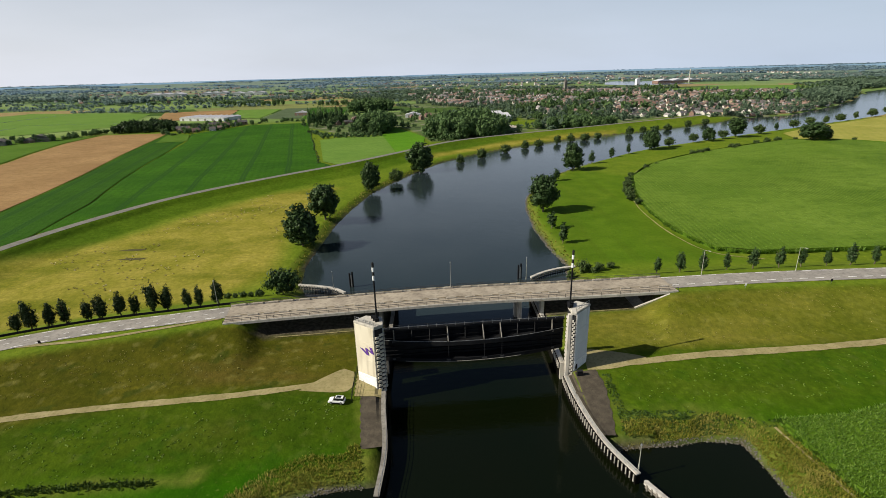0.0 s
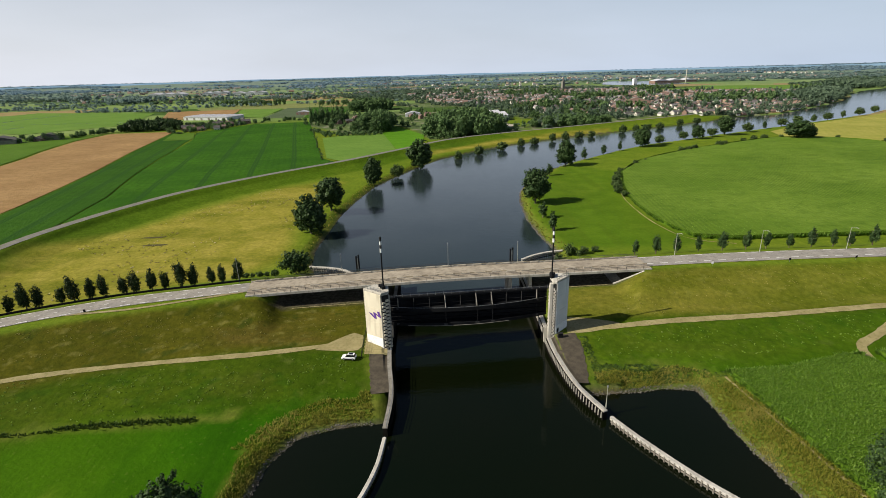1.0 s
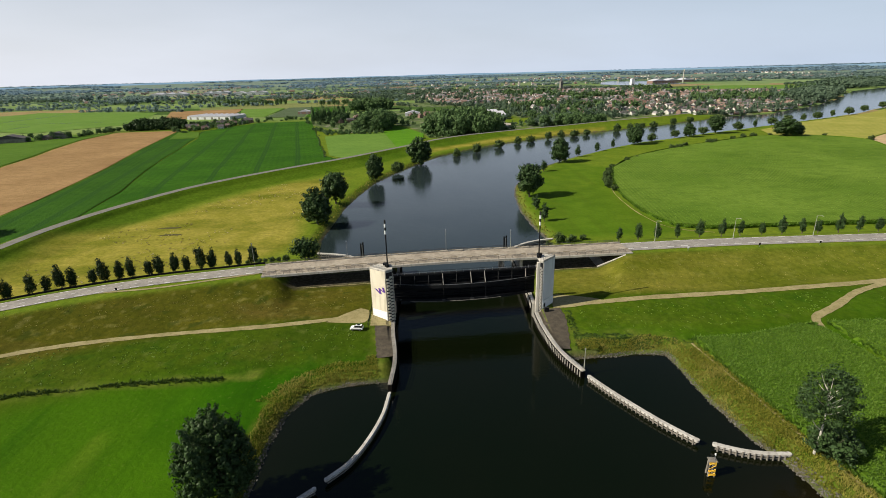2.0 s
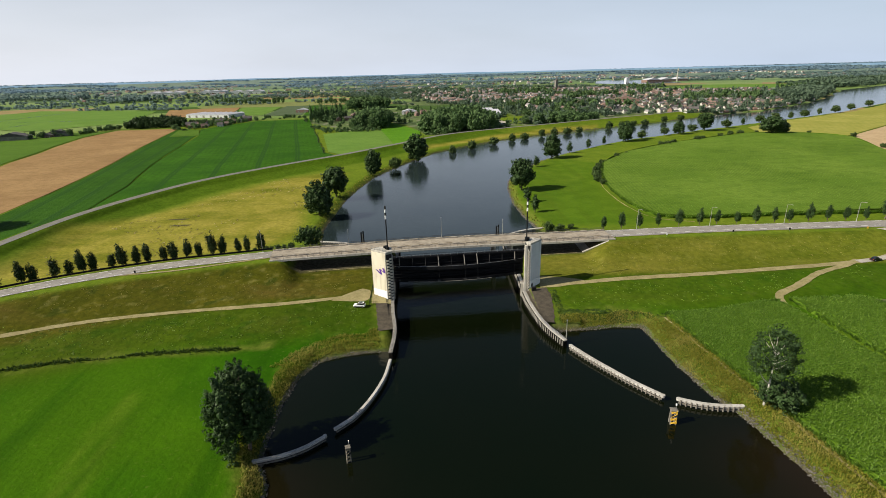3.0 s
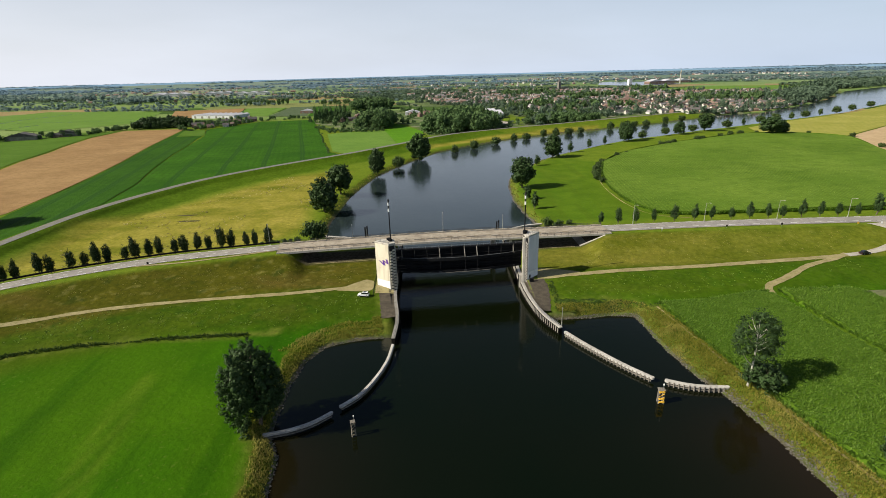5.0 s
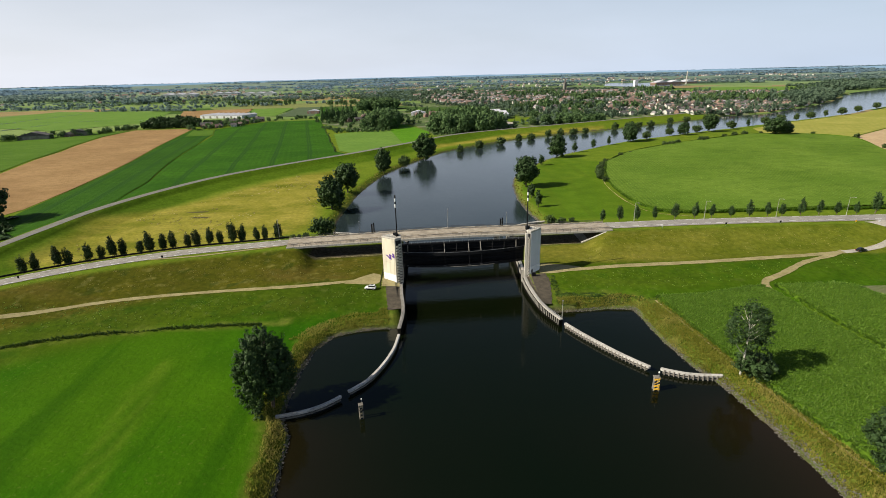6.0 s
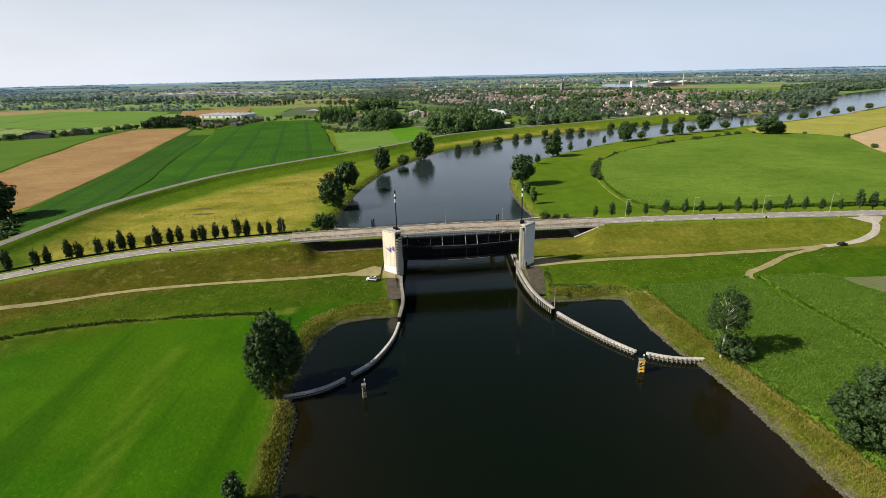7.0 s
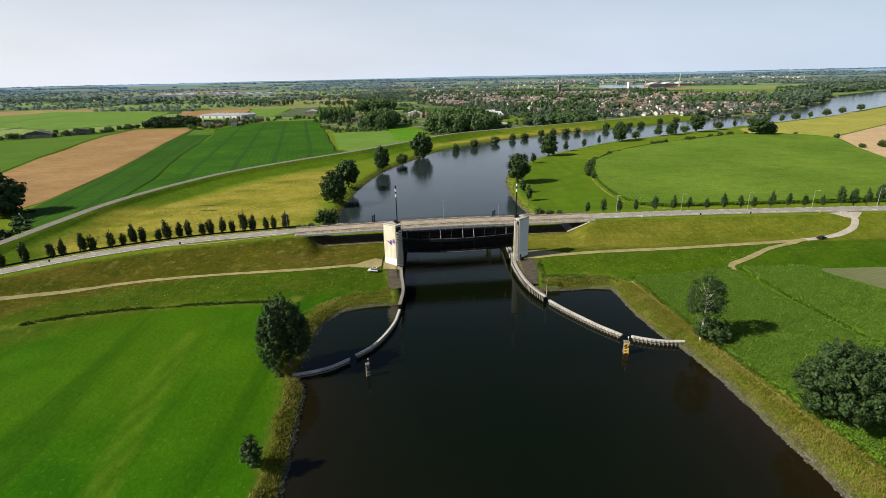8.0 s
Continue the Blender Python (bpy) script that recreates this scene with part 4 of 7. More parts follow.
for px, dx in ((66.2, -1),):
    py = float(np.interp(px, bridge_line[:, 0], bridge_line[:, 1]))
    bm = bmesh.new()
    top, low = float(deck_z(px)) - 0.9, 4.15
    ring = []
    for sx, z in ((0, top), (dx * 10.0, low), (dx * 10.0, low - 0.5), (0, low - 0.5)):
        ring.append([bm.verts.new((px + sx, py + oy, z + 0.25)) for oy in ((-6.3, 6.3) if dx < 0 else (-4.6, 4.6))])
    for i in range(4):
        a, b = ring[i], ring[(i + 1) % 4]
        bm.faces.new((a[0], a[1], b[1], b[0]))
    bm.faces.new([r[0] for r in ring])
    bm.faces.new([r[1] for r in ring][::-1])
    bmesh.ops.recalc_face_normals(bm, faces=bm.faces)
    part("abutment", bm, M_CONC_DARK, bridge, "sloping paved abutment")
    part("abutment_edge", tube((px - 0.3, py - 6.3, top + 0.45), (px + dx * 10.0, py - 6.0, low + 0.35), 0.32, 0.32, 6), M_CONC, bridge, "pale kerb down the abutment")


# ---- the flood barrier: towers, gate, quay walls ----
def tower(sign, cx, cy, face, emblem):
    """A wedge-shaped tower; sign is +1 for the canal on its +x side."""
    ob = thing("barrier_tower", "tall %s concrete barrier tower with a louvred canal side" % ("cream" if sign > 0 else "pale grey"), "tower", (cx, cy, 0), 4.0, "towers of the flood barrier")
    s = sign
    A, B, E_ = (-6.0 * s, 3.6), (-1.6 * s, 0.0), (-3.4 * s, 5.6)
    C, D = ((0.3, 1.0), (0.1, 4.4)) if s > 0 else ((0.75, 0.5), (0.9, 3.9))
    plan = [A, B, C, D, E_]
    z0, z1 = 2.0, 18.9
    part("shaft", prism(plan, z0, z1), M_CONC, ob)
    big = [(-2.5 * s + (x + 2.5 * s) * 1.05, 2.9 + (y - 2.9) * 1.06) for x, y in plan]
    part("coping", prism(big, z1, z1 + 0.55, 0.08), M_CONC, ob, "weathered concrete coping")

    def cladding(name, P, Q, za, zb, out, mat, lab=""):
        d = (Vector(Q) - Vector(P)).normalized()
        n = Vector((d.y, -d.x))
        if (n.x * (P[0] - (-2.5 * s)) + n.y * (P[1] - 2.9)) < 0:
            n = -n
        p0, p1 = Vector(P) + d * 0.12, Vector(Q) - d * 0.12
        return part(name, prism([tuple(p0), tuple(p1), tuple(p1 + n * out), tuple(p0 + n * out)], za, zb, 0.03), mat, ob, lab)

    for k in range(3):
        cladding("panel", A, B, 6.6 + k * 4.1, 6.6 + (k + 1) * 4.1 - 0.03, 0.14, face)
    cladding("base_panel", A, B, 2.9, 6.55, 0.2, M_WHITE, "white painted base")
    cladding("edge_strip", A, (A[0] - 0.02 * s, A[1] + 1.2), 2.9, z1 - 0.1, 0.1, face)
    # louvres on the canal side: black panel painted as a shaded recess, with two staggered columns of pale blades
    for P, Q, w in ((B, C, 1.0), (C, D, 1.0)):
        rec = cladding("louvre", P, Q, 3.2, z1 - 0.3, 0.06, M_BLACK, "black panel standing in for the shaded louvre recess")
        d = (Vector(Q) - Vector(P)).normalized()
        n = Vector((d.y, -d.x))
        if (n.x * (P[0] + 2.5 * s) + n.y * (P[1] - 2.9)) < 0:
            n = -n
        L = (Vector(Q) - Vector(P)).length
        blade = bpy.data.meshes.new("slat")
        bm = bmesh.new()
        cols = max(2, int(round(L / 1.15)))
        bw = (L - 0.3) / cols
        m = Matrix(((d.x, n.x, 0, 0), (d.y, n.y, 0, 0), (0, 0, 1, 0), (0, 0, 0, 1)))
        bmesh.ops.create_cube(bm, size=1, matrix=m @ Matrix.Diagonal((bw * 0.9, 0.3, 0.56, 1)))
        bm.to_mesh(blade)
        bm.free()
        blade.materials.append(M_CREAM if s > 0 else M_CONC)
        step = 1.0
        for c in range(cols):
            for r in range(int((z1 - 4.0) / step)):
                q = part("slat", blade, None, rec)
                at = Vector(P) + d * (0.15 + bw * (c + 0.5)) + n * 0.14
                q.location = (at.x, at.y, 3.55 + r * step + (step / 2 if c % 2 else 0))
    # top: hoist gear, parapet posts, mast
    part("hoist", box(-1.2 * s, 3.4, z1 + 1.0, 1.1, 1.4, 0.9, 0, 0.1), M_DARKSTEEL, ob, "dark hoisting machinery")
    part("hoist_drum", tube((-2.2 * s, 4.2, z1 + 0.9), (-1.0 * s, 4.2, z1 + 0.9), 0.4, None, 14), M_DARKSTEEL, ob)
    rail = part("parapet_rail", tube_into(tube((A[0] * 0.96, A[1], z1 + 1.5), (-1.6 * s, 0.3, z1 + 1.5), 0.05, None, 6), (A[0] * 0.96, A[1], z1 + 1.0), (-1.6 * s, 0.3, z1 + 1.0), 0.04, None, 6), M_GREYSTEEL, ob)
    for k in range(6):
        f = k / 5
        x, y = A[0] * 0.96 * (1 - f) - 1.6 * s * f, A[1] * (1 - f) + 0.3 * f
        part("post", tube((x, y, z1 + 0.5), (x, y, z1 + 1.55), 0.045, None, 6), M_GREYSTEEL, rail)
    mx, my = -0.9 * s, 2.6
    mast = part("mast", tube((mx, my, z1 + 0.5), (mx, my, 29.2), 0.2, 0.17, 10), M_DARKSTEEL, ob, "dark steel signal mast with a banded top")
    for k, (za, zb) in enumerate(((29.2, 30.3), (30.3, 31.2), (31.2, 32.2), (32.2, 33.0))):
        part("band", tube((mx, my, za), (mx, my, zb), 0.26, 0.26, 10), (M_WHITE, M_BLACK)[k % 2], mast, ("white band", "black band")[k % 2])
    part("mast_cap", tube((mx, my, 33.0), (mx, my, 33.35), 0.3, 0.12, 10), M_BLACK, mast)
    part("mast_foot", box(mx, my, z1 + 0.9, 0.9, 0.9, 0.9, 0.3, 0.08), M_DARKSTEEL, mast)
    # slim guide column on the canal edge, and a low pier beyond the gate slot
    if s < 0:
        part("guide_column", prism([(-0.05, 0.5), (0.7, 0.4), (0.75, 1.3), (0.0, 1.4)], 0.2, 18.6, 0.06), M_CONC, ob, "pale slim guide column")
    else:
        part("rear_column", prism([(-1.6, 8.2), (0.8, 8.2), (0.8, 10.4), (-1.6, 10.4)], 2.0, 9.2, 0.1), M_CONC_DARK, ob)
    emblem(ob, A, B, s)
    return ob


def on_front(A, B, u, z, out=0.24):
    d = Vector(B) - Vector(A)
    n = Vector((d.y, -d.x)).normalized()
    if n.y > 0:
        n = -n
    p = Vector(A) + d * u + n * out
    return (p.x, p.y, z)


def emblem_left(ob, A, B, s):
    """A slanting purple zigzag of four strokes."""
    bm = bmesh.new()
    joints = ((0.31, 13.2, 0.13), (0.63, 11.9, 0.12), (0.56, 13.6, 0.1), (0.9, 12.6, 0.11), (0.8, 14.1, 0.12))
    for k, ((u0, z0, w0), (u1, z1, w1)) in enumerate(zip(joints[:-1], joints[1:])):
        bm.faces.new([bm.verts.new(on_front(A, B, u, z, 0.24 + 0.006 * k)) for u, z in ((u0 - w0 / 2, z0), (u0 + w0 / 2, z0), (u1 + w1 / 2, z1), (u1 - w1 / 2, z1))])
    r = bmesh.ops.extrude_face_region(bm, geom=list(bm.faces))
    bmesh.ops.translate(bm, vec=(0.03, 0.03, 0), verts=[g for g in r["geom"] if isinstance(g, bmesh.types.BMVert)])
    part("emblem", bm, M_PURPLE, ob, "purple painted emblem")


def emblem_right(ob, A, B, s):
    bm = bmesh.new()
    c = Vector(on_front(A, B, 0.82, 5.0))
    d = (Vector(B) - Vector(A)).normalized()
    vs = [bm.verts.new(c + Vector((d.x, d.y, 0)) * 0.45 * math.cos(a) + Vector((0, 0, 0.75)) * math.sin(a)) for a in np.linspace(0, 2 * math.pi, 17)[:-1]]
    bm.faces.new(vs)
    r = bmesh.ops.extrude_face_region(bm, geom=list(bm.faces))
    bmesh.ops.translate(bm, vec=(0, 0.04, 0), verts=[g for g in r["geom"] if isinstance(g, bmesh.types.BMVert)])
    part("emblem", bm, M_BLACK, ob, "dark oval emblem")


tower(1, -13.6, 95.8, M_CREAM, emblem_left)
tower(-1, 28.3, 99.1, M_SHADEGREY, emblem_right)

gate = thing("barrier_gate", "raised dark steel lifting gate with bowed girders hung between two towers", "gate", (7.2, 103.3, 0), 4.0)
GW, G0, G1 = 21.8, 7.0, 14.7
part("skin_plate", box(0, 1.2, (G0 + G1) / 2, 2 * GW, 0.3, G1 - G0, 0, 0.03), M_DARKSTEEL, gate)
part("top_beam", box(0, 0.9, G1 + 0.1, 2 * GW, 1.0, 0.5, 0, 0.05), M_DARKSTEEL, gate)
rail = part("top_rail", tube((-GW, 0.45, G1 + 1.25), (GW, 0.45, G1 + 1.25), 0.05, None, 6), M_DARKSTEEL, gate, "thin walkway handrail")
part("rail", tube((-GW, 0.45, G1 + 0.8), (GW, 0.45, G1 + 0.8), 0.04, None, 6), M_GREYSTEEL, rail)
for k in range(21):
    x = -GW + 2 * GW * k / 20
    part("post", tube((x, 0.45, G1 + 0.3), (x, 0.45, G1 + 1.25), 0.045, None, 6), M_GREYSTEEL, rail)
for k in range(1, 7):
    part("stiffener", box(0, 0.9, G0 + (G1 - G0) * k / 7, 2 * GW, 0.45, 0.12), M_DARKSTEEL, gate)


def bow(x):
    return 0.9 - 3.1 * (1 - (x / GW) ** 2)


for z, lab in ((11.6, "bowed horizontal girder with a walkway"), (G0 + 0.3, "bowed lower girder")):
    bm = bmesh.new()
    xs = np.linspace(-GW, GW, 33)
    front = [(x, bow(x)) for x in xs]
    poly = front + [(GW, 1.0), (-GW, 1.0)]
    g = part("girder", prism(poly, z - 0.12, z + 0.12), M_DARKSTEEL, gate, lab)
    fl = [(x, bow(x) - 0.12) for x in xs] + [(x, bow(x) + 0.12) for x in xs[::-1]]
    part("flange", prism(fl, z - 0.45, z + 0.5), M_DARKSTEEL, g)
    if z > 10:
        hr = tube_into(bmesh.new(), (xs[0], bow(xs[0]), z + 0.62), (xs[1], bow(xs[1]), z + 0.62), 0.05, None, 6)
        for a, b in zip(xs[1:-1], xs[2:]):
            tube_into(hr, (a, bow(a), z + 0.62), (b, bow(b), z + 0.62), 0.05, None, 6)
        part("edge_strip", hr, M_GREYSTEEL, g, "pale edge")
    bm.free()
for k, x in enumerate(np.linspace(-GW + 3.0, GW - 3.0, 10)):
    strong = k % 3 == 0 or k == 5
    yb, half = bow(x), 0.11 if strong else 0.05
    bm = bmesh.new()
    foot = yb + 0.1 if strong else 0.3
    v = [bm.verts.new(p) for p in ((x - half, 0.95, 11.6), (x - half, foot, 11.6), (x - half, 0.95, G1), (x + half, 0.95, 11.6), (x + half, foot, 11.6), (x + half, 0.95, G1))]
    bm.faces.new((v[0], v[1], v[2]))
    bm.faces.new((v[3], v[5], v[4]))
    for a, b in ((0, 1), (1, 2), (2, 0)):
        bm.faces.new((v[a], v[a + 3], v[b + 3], v[b]))
    bmesh.ops.recalc_face_normals(bm, faces=bm.faces)
    br = part("bracket", bm, M_DARKSTEEL, gate)
    part("bracket_flange", tube((x, foot - 0.1, 11.7), (x, 0.5, G1 + 0.2), 0.15 if strong else 0.07, None, 6), M_CONC_DARK if strong else M_WORNSTEEL, br, "pale worn bracket edge" if strong else "")
    if strong:
        part("gusset", box(x, yb - 0.02, 11.95, 0.9, 0.12, 0.7, 0, 0.05), M_WORNSTEEL, br)
        part("strut", tube((x, yb - 0.05, G0 + 0.3), (x, yb - 0.05, 11.2), 0.1, None, 6), M_DARKSTEEL, br)
        part("foot_plate", box(x, yb - 0.1, G0 + 0.45, 1.1, 0.1, 0.5, 0, 0.05), M_WORNSTEEL, br)
low_edge = bmesh.new()
for a, b in zip(xs[4:24], xs[5:25]):
    tube_into(low_edge, (a, bow(a) - 0.14, G0 + 0.02), (b, bow(b) - 0.14, G0 + 0.02), 0.07, None, 6)
part("lower_edge", low_edge, M_CONC_DARK, gate, "pale lower edge")


def wall_run(name, pts, width, ztop, zbot, material, label, category, zend=None, step=2.0):
    """A quay wall along a plan curve, its top falling evenly to zend."""
    line = smooth_line(pts, step)
    zt = np.linspace(ztop, ztop if zend is None else zend, len(line))
    t = np.gradient(line, axis=0)
    t /= np.linalg.norm(t, axis=1)[:, None]
    nrm = np.stack([t[:, 1], -t[:, 0]], 1)
    bm, rings = bmesh.new(), []
    for p, n, z in zip(line, nrm, zt):
        a, b = p - n * width / 2, p + n * width / 2
        rings.append([bm.verts.new((a[0], a[1], zbot)), bm.verts.new((a[0], a[1], z - 0.06)), bm.verts.new((a[0] + n[0] * 0.06, a[1] + n[1] * 0.06, z)), bm.verts.new((b[0] - n[0] * 0.06, b[1] - n[1] * 0.06, z)), bm.verts.new((b[0], b[1], z - 0.06)), bm.verts.new((b[0], b[1], zbot))])
    for r, s in zip(rings[:-1], rings[1:]):
        for i in range(6):
            bm.faces.new((r[i], r[(i + 1) % 6], s[(i + 1) % 6], s[i]))
    bm.faces.new(rings[0])
    bm.faces.new(rings[-1][::-1])
    bmesh.ops.recalc_face_normals(bm, faces=bm.faces)
    return bm, line, zt, nrm


def fender_wall(name, pts, ztop, zend, water_side, label, railing=True, width=0.95, gap=1.0, timber=M_SHEETPILE, fenders=False, face=M_SHEETPILE):
    """Quay or jetty wall with timber fender piles on the water side and a railing."""
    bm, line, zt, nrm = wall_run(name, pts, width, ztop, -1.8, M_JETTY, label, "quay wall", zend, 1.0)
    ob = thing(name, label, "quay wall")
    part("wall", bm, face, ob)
    capline = smooth_line(pts, 1.0)
    zf = np.linspace(ztop, zend, len(capline))
    look_up = {(round(float(p[0]), 3), round(float(p[1]), 3)): z for p, z in zip(capline, zf)}
    part("cap", sweep(capline, [(-width / 2 - 0.05, 0.02), (-width / 2 - 0.05, 0.25), (width / 2 + 0.05, 0.25), (width / 2 + 0.05, 0.02)], lambda x, y: look_up[(round(float(x), 3), round(float(y), 3))]), M_CONC if fenders else M_CONC_DARK, ob, "worn concrete cap")
    s = 0.0
    pile = bpy.data.meshes.new("pile")
    bm = tube((0, 0, -2.0), (0, 0, 0.05), 0.17, 0.17, 8)
    bm.to_mesh(pile)
    bm.free()
    pile.materials.append(timber)
    run = np.r_[0, np.cumsum(np.linalg.norm(np.diff(line, axis=0), axis=1))]
    while s < run[-1]:
        p = np.array([np.interp(s, run, line[:, k]) for k in (0, 1)])
        n = np.array([np.interp(s, run, nrm[:, k]) for k in (0, 1)]) * water_side
        q = part("timber_post", pile, None, ob)
        z = float(np.interp(s, run, zt))
        q.location = (*(p + n * (width / 2 + 0.16)), z)
        q.scale = (1, 1, 1 + max(0, z - 1.6) / 2.0)
        s += gap
    if fenders:
        block = bpy.data.meshes.new("fender")
        bm = box(0, 0, -0.6, 0.2, 0.2, 1.5, 0, 0.03)
        bm.to_mesh(block)
        bm.free()
        block.materials.append(M_CONC)
        for s in np.arange(0.4, run[-1], 0.95):
            p = np.array([np.interp(s, run, line[:, k]) for k in (0, 1)])
            n = np.array([np.interp(s, run, nrm[:, k]) for k in (0, 1)]) * water_side
            q = part("fender", block, None, ob)
            q.location = (*(p + n * (width / 2 + 0.42)), float(np.interp(s, run, zt)))
    if railing:
        bm = bmesh.new()
        o = line + nrm * (width / 2 - 0.1) * water_side
        for i in range(len(o) - 1):
            for h in (0.75, 1.3):
                tube_into(bm, (*o[i], zt[i] + h), (*o[i + 1], zt[i + 1] + h), 0.045, None, 5)
        r = part("railing", bm, M_GREYSTEEL, ob, "pale steel handrail")
        for i in range(0, len(o), 2):
            part("post", tube((*o[i], zt[i] + 0.2), (*o[i], zt[i] + 1.32), 0.05, None, 5), M_GREYSTEEL, r)
    return ob


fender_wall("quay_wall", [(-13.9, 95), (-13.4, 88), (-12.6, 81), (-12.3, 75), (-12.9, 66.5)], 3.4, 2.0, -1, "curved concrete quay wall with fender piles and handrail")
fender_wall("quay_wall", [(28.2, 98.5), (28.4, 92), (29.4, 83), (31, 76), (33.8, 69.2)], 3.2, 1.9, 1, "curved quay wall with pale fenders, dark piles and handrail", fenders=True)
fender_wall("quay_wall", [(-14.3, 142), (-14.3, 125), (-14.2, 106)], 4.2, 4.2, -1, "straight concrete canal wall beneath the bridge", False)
fender_wall("quay_wall", [(28.7, 143), (28.6, 125), (28.4, 109), (28.2, 102.2)], 4.2, 4.2, 1, "straight concrete canal wall with pale fenders beneath the bridge", True, fenders=True, face=M_CONC)


def guide_jetty(pts, water_side, label, width=1.0, ztop=1.35):
    """A curved concrete beam carried on close-set piles."""
    line = smooth_line(pts, 1.0)
    ob = thing("guide_jetty", label, "jetty", group="guide jetties of the barrier")
    zf = lambda x, y: 0.0
    w = width / 2
    part("beam", sweep(line, [(-w, ztop - 0.5), (-w, ztop - 0.08), (-w + 0.08, ztop), (w - 0.08, ztop), (w, ztop - 0.08), (w, ztop - 0.5)], zf), M_JETTY, ob)
    part("waling", sweep(offset_line(line, water_side * (w - 0.15)), [(-0.1, 0.25), (-0.1, 0.55), (0.1, 0.55), (0.1, 0.25)], zf), M_PILE, ob, "dark timber waling")
    pile = bpy.data.meshes.new("pile")
    bm = tube((0, 0, -2.2), (0, 0, ztop - 0.05), 0.19, 0.19, 8)
    bm.to_mesh(pile)
    bm.free()
    pile.materials.append(M_PILE)
    run = np.r_[0, np.cumsum(np.linalg.norm(np.diff(line, axis=0), axis=1))]
    t = np.gradient(line, axis=0)
    t /= np.linalg.norm(t, axis=1)[:, None]
    nrm = np.stack([t[:, 1], -t[:, 0]], 1)
    s = 0.5
    while s < run[-1]:
        p = np.array([np.interp(s, run, line[:, k]) for k in (0, 1)])
        n = np.array([np.interp(s, run, nrm[:, k]) for k in (0, 1)]) * water_side
        q = part("timber_post", pile, None, ob)
        q.location = (*(p + n * (w - 0.05 if water_side > 0 else w - 0.5)), 0)
        s += 1.05
    end = line[-1]
    part("end_cap", tube((*end, ztop - 0.5), (*end, ztop + 0.01), w, w, 16), M_JETTY, ob)
    end = line[0]
    part("end_cap", tube((*end, ztop - 0.5), (*end, ztop + 0.01), w, w, 16), M_JETTY, ob)
    return ob


guide_jetty([(-12.9, 64.5), (-13.8, 57), (-16, 49.5), (-19, 43), (-22.7, 38.8)], -1, "pale curved concrete guide jetty on piles in dark water", 0.78)
guide_jetty([(-24.5, 36.6), (-28, 33.6), (-32, 31.6), (-37, 30.3)], -1, "weathered curved guide jetty reaching the bank", 0.78)
guide_jetty([(34.9, 68.0), (38.3, 61.5), (42.8, 54), (46, 49.3), (49.4, 45)], 1, "pale curved concrete guide jetty on close-set piles")
guide_jetty([(52.3, 43.6), (56.5, 41.6), (60.5, 40.6), (64.6, 40.2)], 1, "pale curved guide jetty reaching the bank")
guide_jetty([(-49, 162.5), (-41, 160.3), (-36, 158), (-32.3, 154.5)], 1, "pale curved guide jetty on piles north of the bridge", 1.2, 1.7)
guide_jetty([(32.5, 162.5), (37.5, 166.5), (44, 169.6), (50, 171)], -1, "pale curved guide jetty on piles north of the bridge", 1.2, 1.7)

# paved strips, fence and small things beside the towers
def quay_paving(name, inner, outer, zin, material, label):
    """A paved strip between a quay wall and the grass, level with the wall's top at one edge and the land at the other."""
    def even(pts, n=24):
        p = smooth_line(pts, 0.5)
        run = np.r_[0, np.cumsum(np.linalg.norm(np.diff(p, axis=0), axis=1))]
        return np.column_stack([np.interp(np.linspace(0, run[-1], n), run, p[:, k]) for k in (0, 1)])
    a, b = even(inner), even(outer)
    b = b + 0.16 * np.sin(np.arange(24) * 1.7)[:, None] * np.array([[1.0, 0.0]])
    za, zb = np.linspace(*zin, 24), land(b[:, 0], b[:, 1]) + 0.07
    cols = 9
    v = []
    for i in range(24):
        for k in range(cols):
            p, z = a[i] + (b[i] - a[i]) * k / (cols - 1), za[i] + (zb[i] - za[i]) * k / (cols - 1)
            v.append((p[0], p[1], max(float(z), hz(*p) + 0.1)))
    v += [(*b[i], float(zb[i]) - 0.6) for i in range(24)]
    f = [(i * cols + k, i * cols + k + 1, (i + 1) * cols + k + 1, (i + 1) * cols + k) for i in range(23) for k in range(cols - 1)]
    f += [(i * cols + cols - 1, 24 * cols + i, 24 * cols + i + 1, (i + 1) * cols + cols - 1) for i in range(23)]
    me = mesh_of(name, v, f, material)
    if me.polygons[0].normal.z < 0:
        me.flip_normals()
    return tagged(new(name, me), label, "paving", kind="structure")


quay_paving("paving_1", [(-14.3, 92.6), (-13.8, 88), (-13.2, 82.5), (-12.9, 78)], [(-18.9, 92.8), (-18.4, 89), (-17.6, 82.5), (-17.0, 78)], (3.35, 2.85), M_GRAVEL, "brown paved strip behind the quay wall")
quay_paving("paving_2", [(28.6, 98.6), (28.6, 92), (29.6, 83), (30.7, 79)], [(35.3, 99.6), (35.7, 94), (34.9, 88), (33.9, 82), (33.2, 79.4)], (3.35, 2.6), M_GRAVEL, "brown paved wedge behind the quay wall")
quay_paving("paving_4", [(-14.6, 101), (-14.5, 97), (-14.3, 92.7)], [(-20.4, 101.5), (-20.4, 97), (-20.2, 92.9)], (4.0, 3.45), M_TRACK, "worn olive-brown paving round the foot of the barrier tower")
draped_patch("path_10", [(33.5, 99.6), (38.5, 99.6), (43, 100.6), (48, 101.8), (49, 103.8), (44, 106), (39, 107.6), (35.2, 108), (34, 104)], 0.13, M_TRACK, "bare trodden earth at the foot of the barrier tower", "track")
